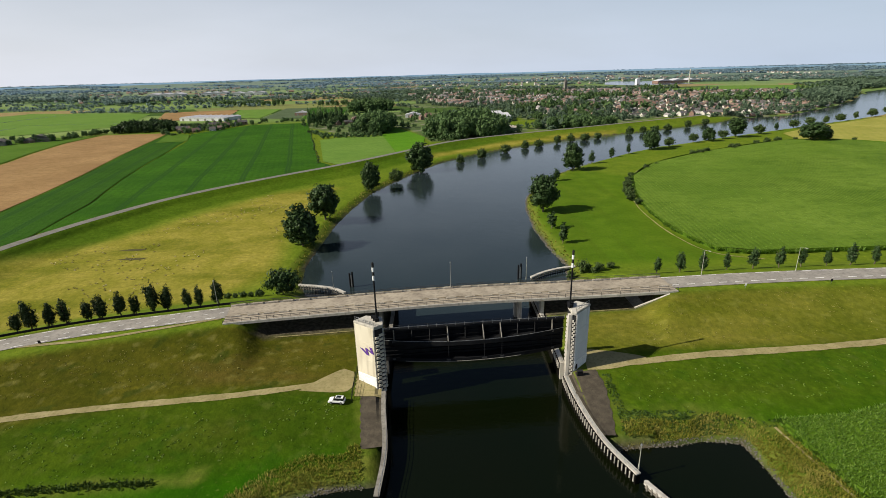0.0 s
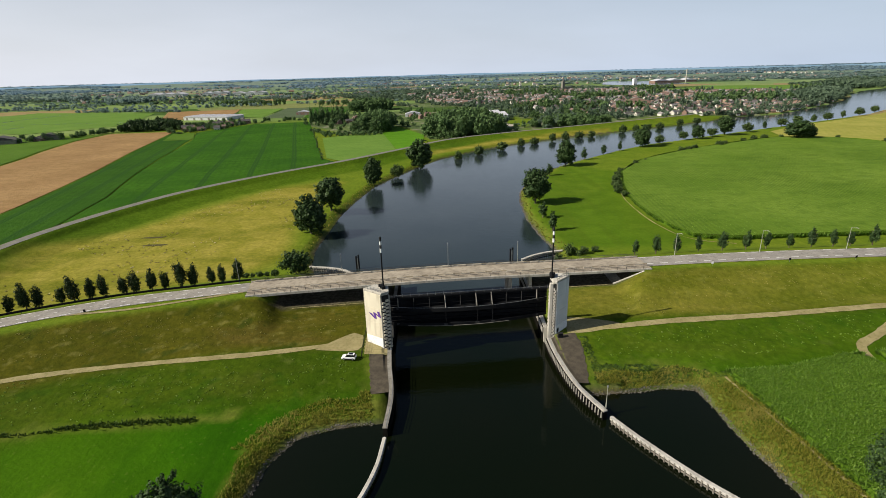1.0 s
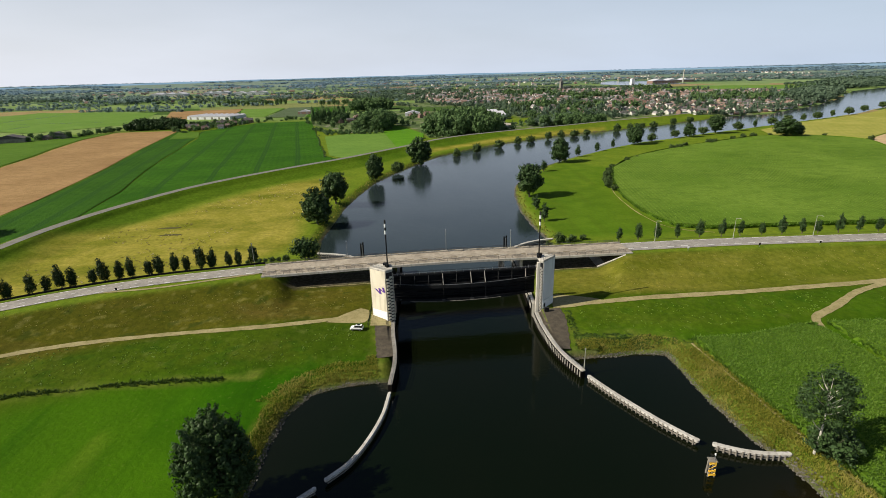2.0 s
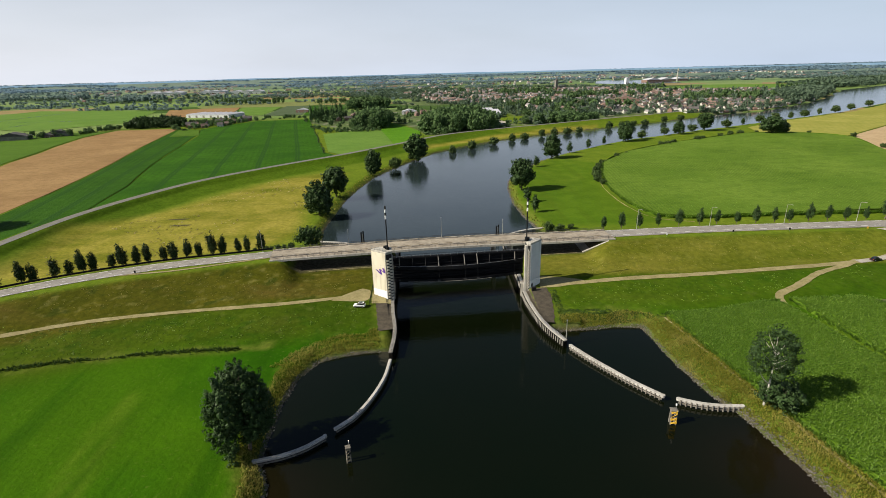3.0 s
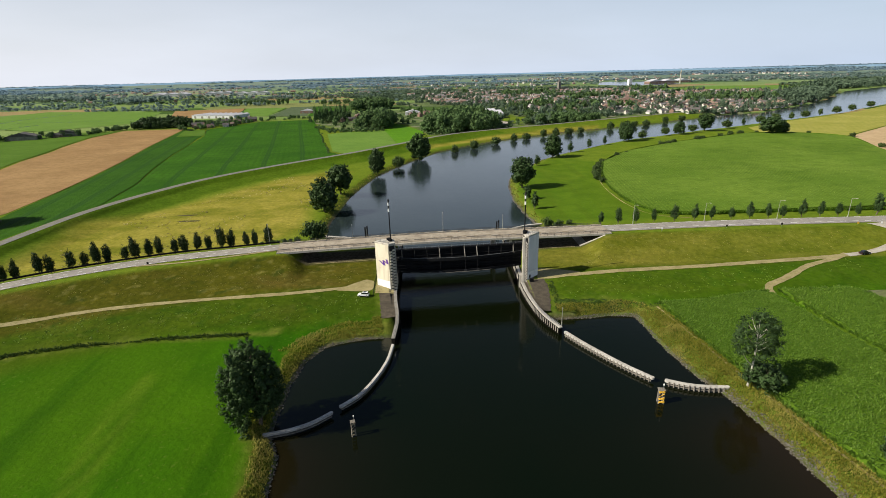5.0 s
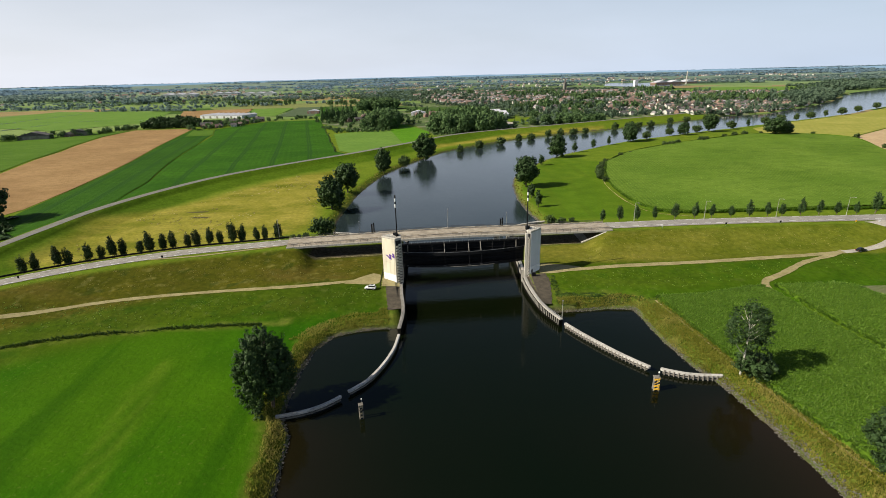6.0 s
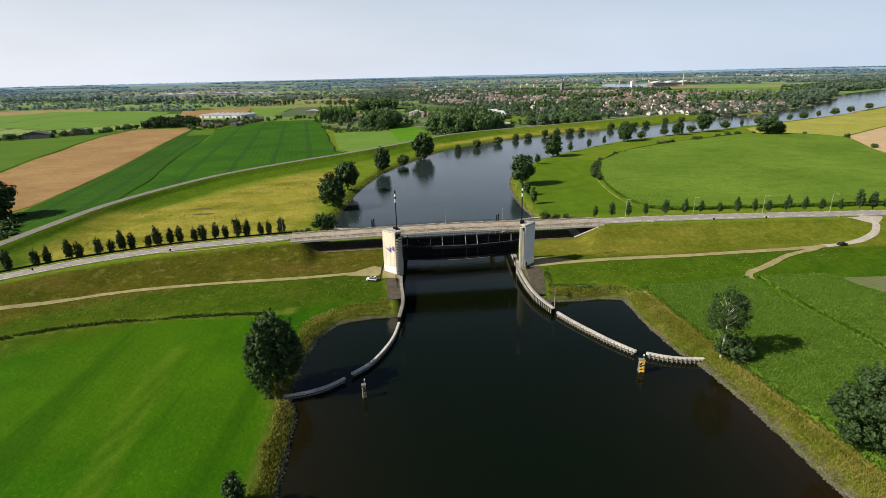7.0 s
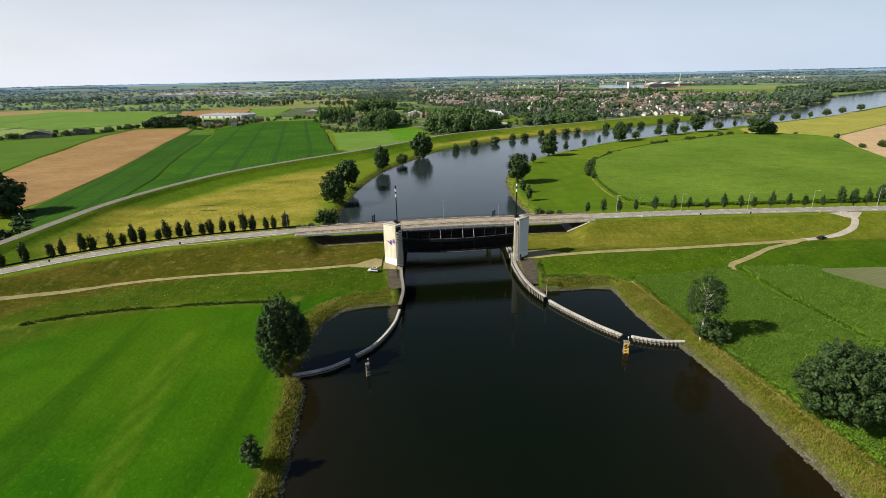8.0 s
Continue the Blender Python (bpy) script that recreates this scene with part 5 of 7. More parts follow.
for nm, o, x0, x1 in (("kerb_1", 7.2, -46.5, -20.5), ("kerb_2", 5.6, 35.5, 56.5)):
    run = offset_line(bridge_line, o)
    run = run[(run[:, 0] > x0) & (run[:, 0] < x1)]
    ribbon(nm, run, -0.17, 0.17, 0.14, M_TRACK, "pale kerb at the edge of the ground beneath the bridge", "kerb")
cabinet = thing("cabinet", "dark steel control cabinet beside the barrier tower", "cabinet", (31.0, 97.6, hz(31.0, 97.6) + 0.08), 4.0)
part("body", box(0, 0, 0.62, 1.3, 0.7, 1.2, 0, 0.05), M_DARKSTEEL, cabinet)
part("lid", box(0, 0, 1.27, 1.42, 0.82, 0.1, 0, 0.03), M_BLACK, cabinet)
fence = thing("fence", "dark steel fence beside the barrier tower", "fence", (-20.6, 0, 0))
for k in range(7):
    y = 91.5 + k * 2.0
    part("post", tube((0, y, hz(-20.6, y) - 0.2), (0, y, hz(-20.6, y) + 1.9), 0.06, None, 6), M_DARKSTEEL, fence)
for k in range(6):
    y = 91.5 + k * 2.0
    for h in (0.35, 0.8, 1.3, 1.8):
        part("rail", tube((0, y, hz(-20.6, y) + h), (0, y + 2, hz(-20.6, y + 2) + h), 0.035, None, 5), M_DARKSTEEL, fence)


def beacon(at, label, colour, tilt):
    ob = thing("channel_beacon", label, "beacon", (at[0], at[1], 0), tilt)
    for x, y in ((-0.6, -0.5), (0.6, -0.5), (-0.6, 0.5), (0.6, 0.5)):
        part("timber_post", tube((x, y, -2.5), (x * 0.75, y * 0.75, 3.4), 0.2, 0.17, 8), M_PILE, ob)
    for k in range(4):
        part("board", box(0.05 * (-1) ** k, -0.58, 0.5 + 0.85 * k, 1.25, 0.1, 0.42, 0, 0.02), colour if k != 2 else M_BLACK, ob)
        part("brace", tube((-0.55, -0.6, 0.2 + 0.85 * k), (0.55, -0.6, 0.95 + 0.85 * k), 0.07, None, 6), colour, ob)
    part("platform", box(0, 0, 3.4, 1.5, 1.3, 0.15, 0, 0.03), M_PILE, ob)
    part("lantern_post", tube((0.35, 0, 3.45), (0.35, 0, 4.5), 0.06, None, 6), M_GREYSTEEL, ob)
    part("lantern", tube((0.35, 0, 4.5), (0.35, 0, 4.85), 0.16, 0.13, 10), M_WHITE, ob, "white lantern")
    return ob


beacon((-18.8, 30.5), "weathered timber beacon with bleached boards standing in the canal", M_OLDTIMBER, 15).scale = (0.7, 0.8, 1.0)
beacon((48.0, 37.2), "yellow braced beacon standing in the canal", M_YELLOW, -8)


def dolphin(at):
    ob = thing("mooring_dolphin", "dark steel mooring piles standing in the river", "mooring post", (*at, 0), 0, "mooring piles north of the bridge")
    for k, x in enumerate((-0.45, 0.45)):
        part("timber_post", tube((x, 0.1 * k, -2), (x, 0.1 * k, 5.2 + 0.4 * k), 0.32, None, 12), M_DARKSTEEL, ob)
    part("cross_beam", box(0, -0.3, 3.4, 1.5, 0.2, 0.3, 0, 0.03), M_DARKSTEEL, ob)
    part("ladder", box(0.1, -0.42, 2.4, 0.35, 0.06, 4.4), M_GREYSTEEL, ob)


dolphin((-31.0, 162.5))
dolphin((28.6, 165.0))


# ---- lamps, posts and signs ----
def street_lamp(at, h, arm, turn, label, material=M_LAMPPOLE):
    ob = thing("street_lamp", label, "street lamp", at, turn, "street lamps along the dike road")
    part("pole", tube((0, 0, -0.3), (0, 0, h), 0.1, 0.06, 8), material, ob)
    part("foot", tube((0, 0, -0.2), (0, 0, 0.9), 0.15, 0.14, 8), material, ob)
    if arm:
        part("arm", tube((0, 0, h - 0.05), (arm, 0, h + 0.35), 0.055, 0.045, 6), material, ob)
        part("lamp_head", box(arm + 0.35, 0, h + 0.38, 0.95, 0.3, 0.16, 0, 0.05), M_LAMPPOLE, ob, "pale lamp head")
    else:
        part("lamp_head", tube((0, 0, h), (0, 0, h + 0.35), 0.2, 0.14, 10), M_GREYSTEEL, ob, "grey round lamp head")
    return ob


for x, y in ((81.5, 142.3), (111, 142), (141.5, 142), (171, 141.6), (201, 141.4)):
    street_lamp((x, y, hz(x, y) - 0.05), 8.0, 1.6, -75, "pale tapered street lamp with a short arm beside the dike road")
street_lamp((3.0, 136.6, float(deck_z(3)) + 0.15), 8.0, 0, 0, "slim dark street lamp on the bridge edge", M_GREYSTEEL)
street_lamp((-64, 131, hz(-64, 131) - 0.05), 8.0, 0, 0, "slim grey street lamp beside the dike road", M_GREYSTEEL)
street_lamp((-36.5, 158.3, 1.6), 6.0, 0, 0, "slim lamp standing on the guide jetty", M_GREYSTEEL)
street_lamp((34.3, 70.5, 2.2), 5.0, 0, 0, "slim pale lamp standing on the quay wall end", M_LAMPPOLE)
street_lamp((30.6, 163, 0.5), 8.0, 0, 0, "slim pale lamp beside the guide jetty", M_LAMPPOLE)


def marker(at, tall, face, label):
    ob = thing("road_sign", label, "road sign", at)
    part("pole", tube((0, 0, -0.2), (0, 0, tall), 0.05, None, 6), M_GREYSTEEL, ob)
    part("sign_face", box(0, -0.08, tall - 0.25, 0.7, 0.05, 0.8, 0, 0.02), face, ob, "plain sign face")
    return ob


for x, y, tall, face, lab in ((88.7, 131.2, 1.5, M_WHITE, "small white road sign at the verge"), (115, 132.4, 1.3, M_DARKSTEEL, "small dark marker post at the verge"), (137, 132.3, 1.4, M_DARKSTEEL, "small dark marker post at the verge"),
                              (167, 131.4, 1.0, M_YELLOW, "small yellow marker post at the verge"), (176, 130.8, 1.0, M_WHITE, "small white marker post at the verge"), (-101, 112.3, 1.2, M_DARKSTEEL, "small dark marker post at the verge"), (-140, 95.8, 1.2, M_DARKSTEEL, "small dark marker post at the verge")):
    marker((x, y, hz(x, y)), tall, face, lab)

guard = thing("guard_rail", "dark steel guard rail along the dike road verge", "guard rail")
g_line = offset_line(road_off_deck_l[road_off_deck_l[:, 0] > -210], -6.0)
part("beam", sweep(g_line, [(-0.08, 0.3), (0.08, 0.3), (0.08, 0.95), (-0.08, 0.95)], road_z), M_DARKSTEEL, guard)
for p in g_line[::2]:
    q = part("post", POST, None, guard)
    q.location, q.scale = (p[0], p[1], float(deck_z(p[0])) - 0.3), (1, 1, 1.05)


# ---- vehicles ----
def car(name, at, turn, paint, label, length=4.3, height=1.5, estate=False):
    ob = thing(name, label, "car", at, turn)
    L, W = length, 1.78
    rear = -0.46 if estate else -0.34
    side = [(-0.5, 0.32), (-0.5, 0.78), (-0.47, 0.92), (0.2, 0.92), (0.46, 0.74), (0.5, 0.55), (0.5, 0.32)]
    bm = bmesh.new()
    rings = []
    for y, k in ((-W / 2, 0.97), (-W / 2 + 0.12, 1.0), (W / 2 - 0.12, 1.0), (W / 2, 0.97)):
        rings.append([bm.verts.new((x * L * k, y, z * height / 1.5 * (k if z > 0.5 else 1))) for x, z in side])
    for r, s in zip(rings[:-1], rings[1:]):
        for i in range(len(side)):
            j = (i + 1) % len(side)
            bm.faces.new((r[i], r[j], s[j], s[i]))
    bm.faces.new(rings[0])
    bm.faces.new(rings[-1][::-1])
    bmesh.ops.recalc_face_normals(bm, faces=bm.faces)
    body = part("body", bm, paint, ob)
    top = height
    cab = [(rear, 0.9), (rear + 0.05, top - 0.07), (0.05, top - 0.05), (0.22, 0.9)]
    bm = bmesh.new()
    rr = []
    for y in (-W / 2 + 0.1, W / 2 - 0.1):
        rr.append([bm.verts.new((x * L, y * (0.86 if z > 1.0 else 1.0), z)) for x, z in cab])
    for i in range(4):
        j = (i + 1) % 4
        bm.faces.new((rr[0][i], rr[0][j], rr[1][j], rr[1][i]))
    bm.faces.new(rr[0])
    bm.faces.new(rr[1][::-1])
    bmesh.ops.recalc_face_normals(bm, faces=bm.faces)
    part("windows", bm, M_GLASS, ob, "dark glazed cabin")
    # Black strips along the sills stand in for shade on the lower body.
    for y in (-W / 2 - 0.01, W / 2 + 0.01):
        part("sill_shade_strip", box(0, y, 0.36, 0.5 * L, 0.05, 0.2, 0, 0.01), M_BLACK, ob, "black sill strip standing in for shade")
    part("roof", box((rear + 0.1) * L / 2, 0, top - 0.03, (0.02 - rear) * L, W * 0.62, 0.08, 0, 0.03), paint, ob)
    if estate:
        part("sunroof", box((rear + 0.16) * L / 2, 0, top + 0.02, 0.3 * L, W * 0.46, 0.03, 0, 0.01), M_GLASS, ob, "dark glass sunroof")
    for x in (-0.31 * L, 0.31 * L):
        for y in (-W / 2 + 0.05, W / 2 - 0.05):
            tyre = part("wheel", tube((x, y - 0.11, 0.32), (x, y + 0.11, 0.32), 0.32, None, 14), M_TYRE, ob)
            part("rim", tube((x, y - 0.12, 0.32), (x, y + 0.12, 0.32), 0.19, None, 10), M_GREYSTEEL, tyre)
    for y in (-0.62, 0.62):
        part("headlight", box(0.487 * L, y, 0.62, 0.1, 0.35, 0.16, 0, 0.03), M_LAMPGLASS, ob)
        part("tail_light", box(-0.492 * L, y, 0.72, 0.08, 0.25, 0.2, 0, 0.03), M_REDGLASS, ob)
    return ob


car("car", (-23.7, 91.2, hz(-23.7, 91.2) + 0.1), 172, M_CARWHITE, "white estate car with dark windows parked on grass", 3.9, 1.5, True).scale = (0.92, 0.92, 0.92)
car("car", (153.6, 110.6, hz(153.6, 110.6) + 0.12), 12, M_CARBLACK, "black car standing on the earth track").scale = (0.9, 0.9, 0.9)


# ---- plants ----
def leaf_quads(rng, centres, radii, per, size, flat=0.95, inner=0.5):
    """Loose leaf clumps round each centre, on the shell of a small ellipsoid."""
    centres, radii = np.asarray(centres, float), np.asarray(radii, float)
    n = len(centres) * per
    c, r = np.repeat(centres, per, 0), np.repeat(radii, per, 0)
    d = rng.normal(size=(n, 3))
    d /= np.linalg.norm(d, axis=1)[:, None]
    p = c + d * r * (rng.uniform(inner, 1.04, (n, 1)))
    nn = d * flat + rng.normal(size=(n, 3)) * 0.42 + np.array([0, 0, 0.2])
    nn /= np.linalg.norm(nn, axis=1)[:, None]
    a = np.cross(nn, rng.normal(size=(n, 3)))
    a /= np.linalg.norm(a, axis=1)[:, None]
    b = np.cross(nn, a)
    s = size * rng.uniform(0.6, 1.35, (n, 1))
    return np.stack([p - a * s, p - b * s * 0.62, p + a * s, p + b * s * 0.62], 1)


def lobes_of(rng, kind, w, h, z0):
    """The big masses of a crown, as rows of centre x, y, z and radii across and up."""
    R, H = w / 2, h - z0
    rows = []
    if kind == "poplar":
        rows.append((0, 0, z0 + 0.53 * H, 0.55 * R, 0.47 * H))
        for k in range(7):
            a = 2 * math.pi * (k + rng.uniform(-0.25, 0.25)) / 7
            top, low, f = rng.uniform(0.66, 0.98), rng.uniform(0.0, 0.24), rng.uniform(0.54, 0.7)
            rows.append((f * R * math.cos(a), f * R * math.sin(a), z0 + (top + low) / 2 * H, rng.uniform(0.28, 0.42) * R, (top - low) / 2 * H))
    elif kind == "flame":
        rows.append((0, 0, z0 + 0.55 * H, 0.5 * R, 0.45 * H))
        for k in range(5):
            a = 2 * math.pi * (k + rng.uniform(-0.3, 0.3)) / 5
            top, low, f = rng.uniform(0.6, 0.92), rng.uniform(0.0, 0.12), rng.uniform(0.34, 0.6)
            rows.append((f * R * math.cos(a), f * R * math.sin(a), z0 + (top + low) / 2 * H, rng.uniform(0.34, 0.5) * R, (top - low) / 2 * H))
    else:
        rows.append((0, 0, z0 + 0.5 * H, 0.62 * R, 0.42 * H))
        for k in range(15 if kind == "round" else 10):
            u = -0.75 + 1.7 * (k + 0.5) / (15 if kind == "round" else 10)
            a, f = 2.4 * k + rng.uniform(-0.35, 0.35), rng.uniform(0.58, 0.7)
            q = math.sqrt(max(0.0, 1 - u * u))
            rows.append((f * R * q * math.cos(a), f * R * q * math.sin(a), z0 + (0.5 + 0.5 * f * u) * H, rng.uniform(0.3, 0.44) * R, rng.uniform(0.14, 0.2) * H))
    return np.array(rows)


def lobed_crown(rng, lobes, tufts, per, leaf, tuft, fill=3.0):
    """Leaves gathered in upward tufts over the lobes of a crown, with a sparser filling behind them."""
    area = lobes[:, 3] * lobes[:, 4]
    out = []
    for count, scale in ((tufts, 0.9), (int(tufts * fill), 0.58)):
        if not count:
            continue
        k = rng.choice(len(lobes), count * 4, p=area / area.sum())
        d = rng.normal(size=(len(k), 3))
        d /= np.linalg.norm(d, axis=1)[:, None]
        rad = lobes[k][:, (3, 3, 4)]
        p = lobes[k, :3] + d * rad * scale * rng.uniform(0.88, 1.06, (len(k), 1)) * np.where((rng.uniform(size=(len(k), 1)) < 0.14) & (scale > 0.8), rng.uniform(1.08, 1.24, (len(k), 1)), 1.0)
        deep = np.full(len(k), 9.0)
        for j in range(len(lobes)):
            q = np.linalg.norm((p - lobes[j, :3]) / lobes[j, (3, 3, 4)], axis=1)
            deep = np.where(k == j, deep, np.minimum(deep, q))
        ok = np.flatnonzero(deep > 0.86 * scale)[:count]
        p, nrm = p[ok], d[ok] / rad[ok]
        nrm /= np.linalg.norm(nrm, axis=1)[:, None]
        if scale > 0.8:
            axis = nrm * 0.75 + np.array([0, 0, 0.65])
            axis /= np.linalg.norm(axis, axis=1)[:, None]
            c, ax = np.repeat(p, per, 0), np.repeat(axis, per, 0)
            e = rng.normal(size=c.shape)
            e /= np.linalg.norm(e, axis=1)[:, None]
            r = tuft * np.repeat(rng.uniform(0.65, 1.3, (len(p), 1)), per, 0)
            v = c + (e + ax * (e * ax).sum(1)[:, None] * 1.0) * r * rng.uniform(0.72, 1.05, (len(c), 1))
            nn, size = e * 1.1 + np.repeat(nrm, per, 0) * 0.5 + rng.normal(size=e.shape) * 0.22, leaf
        else:
            v, nn, size = p, nrm + rng.normal(size=p.shape) * 0.35, leaf * 1.8
        nn /= np.linalg.norm(nn, axis=1)[:, None]
        a = np.cross(nn, rng.normal(size=nn.shape))
        a /= np.linalg.norm(a, axis=1)[:, None]
        b = np.cross(nn, a)
        sz = size * rng.uniform(0.65, 1.3, (len(v), 1))
        out.append(np.stack([v - a * sz, v - b * sz * 0.68, v + a * sz, v + b * sz * 0.68], 1))
    return np.concatenate(out)


def trunk_mesh(rng, h, r, spread, limbs, bare, material, sway=0.025):
    bm = bmesh.new()
    pts, x, y = [], 0.0, 0.0
    for k in range(5):
        pts.append(Vector((x, y, -0.4 + (h * 0.86 + 0.4) * k / 4)))
        x += rng.normal() * sway * h
        y += rng.normal() * sway * h
    for k in range(4):
        tube_into(bm, pts[k], pts[k + 1], r * (1 - 0.22 * k), r * (1 - 0.22 * (k + 1)), 8)
    for k in range(limbs):
        f = rng.uniform(bare, 0.8)
        i = min(3, int(f * 4))
        p = pts[i].lerp(pts[i + 1], f * 4 - i)
        a = k * 2.4 + rng.uniform(-0.4, 0.4)
        ln = spread * rng.uniform(0.55, 0.95) * (1.1 - 0.5 * f)
        q = p + Vector((math.cos(a) * ln * 0.55, math.sin(a) * ln * 0.55, ln * 0.5))
        e = q + Vector((math.cos(a) * ln * 0.4, math.sin(a) * ln * 0.4, ln * 0.55))
        tube_into(bm, p, q, r * 0.38, r * 0.24, 6)
        tube_into(bm, q, e, r * 0.24, r * 0.08, 5)
    me = bpy.data.meshes.new("trunk")
    bm.to_mesh(me)
    bm.free()
    me.materials.append(material)
    return me


def tree_meshes(seed, kind, w, h, clear, tufts, per, leaf, tuft, leafmat, barkmat=None, limbs=9, girth=1.0, fill=3.0):
    rng = np.random.default_rng(seed)
    crown = quads_mesh("crown", lobed_crown(rng, lobes_of(rng, kind, w, h, clear), tufts, per, leaf, tuft, fill), leafmat)
    trunk = trunk_mesh(rng, h, (0.018 * h + 0.08) * girth, w * 0.5, limbs, max(0.15, clear / h), barkmat or M_BARK, 0.008 if barkmat else 0.025)
    return trunk, crown


def plant(name, meshes, x, y, turn, sx, sz, label, category, group="", z=None):
    ob = thing(name, label, category, (x, y, (hz(x, y) if z is None else z) - 0.05), turn, group)
    ob.scale = (sx, sx, sz)
    part("trunk", meshes[0], None, ob)
    part("crown", meshes[1], None, ob)
    return ob


RNG = np.random.default_rng(11)
POPLARS = [tree_meshes(20 + k, "poplar" if k != 1 else "round", 12.4, 18.0, 1.0, 240, 20, 0.52, 0.85, M_LEAF) for k in range(3)]
SLIMS = [tree_meshes(30 + k, "flame", 4.0, 9.0, 1.0, 60, 12, 0.32, 0.5, M_LEAF, None, 5) for k in range(2)]
ROWS = [tree_meshes(40 + k, "flame", 3.3, 7.2, 0.5, 110, 15, 0.18, 0.32, M_LEAF_DARK, None, 5) for k in range(4)]
ROWS_R = [tree_meshes(50 + k, "flame", 3.0, 6.5, 0.9, 90, 14, 0.18, 0.32, M_LEAF, None, 5) for k in range(3)]
WILLOWS = [tree_meshes(60 + k, "round", 8.8, 9.2, 1.2, 90, 12, 0.45, 0.75, M_LEAF_WILLOW, None, 6) for k in range(3)]
BUSHES = [tree_meshes(70 + k, "bush", 6.4, 4.7, 0.0, 50, 14, 0.36, 0.6, M_LEAF_WILLOW, None, 4) for k in range(2)]

# tall trees on the river banks
for k, (x, y, w, h) in enumerate(((-57.5, 204, 13.5, 18.5), (-55.5, 243, 14, 19), (-40, 311, 11.5, 18.5), (-10.5, 373, 19, 22.5), (54, 245, 13.5, 20), (97, 349, 13, 19.5), (187, 431, 14, 19), (293, 489, 15, 19.5), (256, 469, 11, 13), (-237, 196, 24, 24))):
    plant("tree", POPLARS[k % 3], x, y, 40 * k, w / 12, h / 18, "tall dark green poplar on the river bank", "tree", "tall trees on the river banks")
for k, (x, y, w, h) in enumerate(((52, 217, 4.2, 9), (52, 196, 4, 9), (78, 318, 4.5, 9), (118, 374, 5, 9.5), (142, 400, 4.5, 9.5), (160, 413, 4, 8.5), (358, 528, 4.5, 9.5))):
    plant("tree", SLIMS[k % 2], x, y, 50 * k, w / 4, h / 9, "slim young tree on the river bank", "tree", "young trees on the river bank")
for k, (x, y, w, h) in enumerate(((-26, 338, 9, 10), (207, 442, 8, 8.5), (239, 464, 8, 8.5), (275, 480, 8.5, 9), (327, 507, 10, 9.5), (386, 542, 9.5, 9.5), (418, 562, 9, 10), (450, 581, 6, 9), (480, 598, 10, 10), (510, 613, 5, 10), (548, 634, 10, 10), (600, 672, 10, 10), (655, 706, 10, 10))):
    plant("tree", WILLOWS[k % 3], x, y, 70 * k, w / 8, h / 9.5, "round grey-green willow at the water's edge", "tree", "willows along the river")
for k, (x, y) in enumerate(((23, 403), (42, 423), (66, 447), (87, 469), (102, 479), (123, 495), (139, 504), (155, 511), (171, 519), (213, 545), (231, 553), (248, 563), (267, 573), (300, 594), (330, 612))):
    s = 0.8 + 0.3 * ((k * 7) % 5) / 4
    plant("tree", WILLOWS[(k + 1) % 3], x - 1.5, y + 2, 55 * k, s, 0.92 + 0.18 * ((k * 3) % 4) / 3, "pollard willow at the water's edge", "tree", "pollard willows below the dike")
plant("tree", POPLARS[1], 337, 446, 20, 1.75, 1.02, "broad dark tree beside the maize field", "tree")
plant("tree", POPLARS[2], 352, 452, 200, 1.0, 0.7, "broad dark tree beside the maize field", "tree")

# double row along the dike road
row_l = ((-157, 96), (-153, 101.5), (-147.5, 107), (-144.5, 109), (-138.5, 112), (-135.5, 113.2), (-129.5, 115.6), (-126, 117), (-122.5, 118.6), (-119.5, 120), (-114, 121.8), (-111, 122.8), (-106.5, 124.2), (-103.5, 125.4), (-98.5, 127), (-95.5, 128.6), (-91, 130), (-87.5, 131), (-83, 132.4), (-79.5, 133.2), (-74.2, 134.4), (-71, 135.2), (-66, 136.4), (-163, 91), (-169, 86))
for k, (x, y) in enumerate(row_l):
    s = 0.85 + 0.3 * ((k * 5) % 7) / 6
    plant("tree", ROWS[k % 4], x, y, 65 * k, s, s * (1.05 + 0.12 * ((k * 3) % 5 - 2) / 2), "small dark egg-shaped tree beside the dike road", "tree", "trees along the dike road")
row_r = ((70, 148), (77.5, 148), (85, 148.3), (93, 148.6), (102, 149), (111, 149.3), (118.5, 149.6), (127, 149.8), (135, 150), (143, 150), (149.5, 150), (158, 150), (166, 149.8), (173.5, 149.6), (182, 149.6), (190, 149.4), (196.5, 149.2), (203, 149), (209, 149), (216, 149), (223, 149))
for k, (x, y) in enumerate(row_r):
    s = (0.85 + 0.3 * ((k * 5) % 7) / 6) * (1.35 if x > 188 else 1.0)
    plant("tree", ROWS_R[k % 3], x, y, 65 * k, s, s * 1.02, "small green tree below the dike road", "tree", "trees along the dike road")

# single trees close to the canal
big_l = tree_meshes(81, "poplar", 12.6, 19.8, 0.2, 700, 44, 0.2, 0.5, M_LEAF, None, 14)
plant("tree", big_l, -38.8, 33.5, 0, 1, 1, "large dark poplar on the canal bank", "tree")
big_r = tree_meshes(82, "round", 18.5, 18.4, 0.2, 900, 44, 0.21, 0.54, M_LEAF, None, 14)
plant("tree", big_r, 79.4, 4.2, 30, 1, 1, "large round dark green tree beside the canal", "tree")
birch = tree_meshes(87, "poplar", 9.6, 19.4, 6.6, 270, 25, 0.2, 0.5, M_LEAF, M_BIRCH, 14, 0.62, 0.4)
plant("tree", birch, 68.3, 39.0, 0, 1, 1, "sparse tree with a pale bare trunk", "tree")
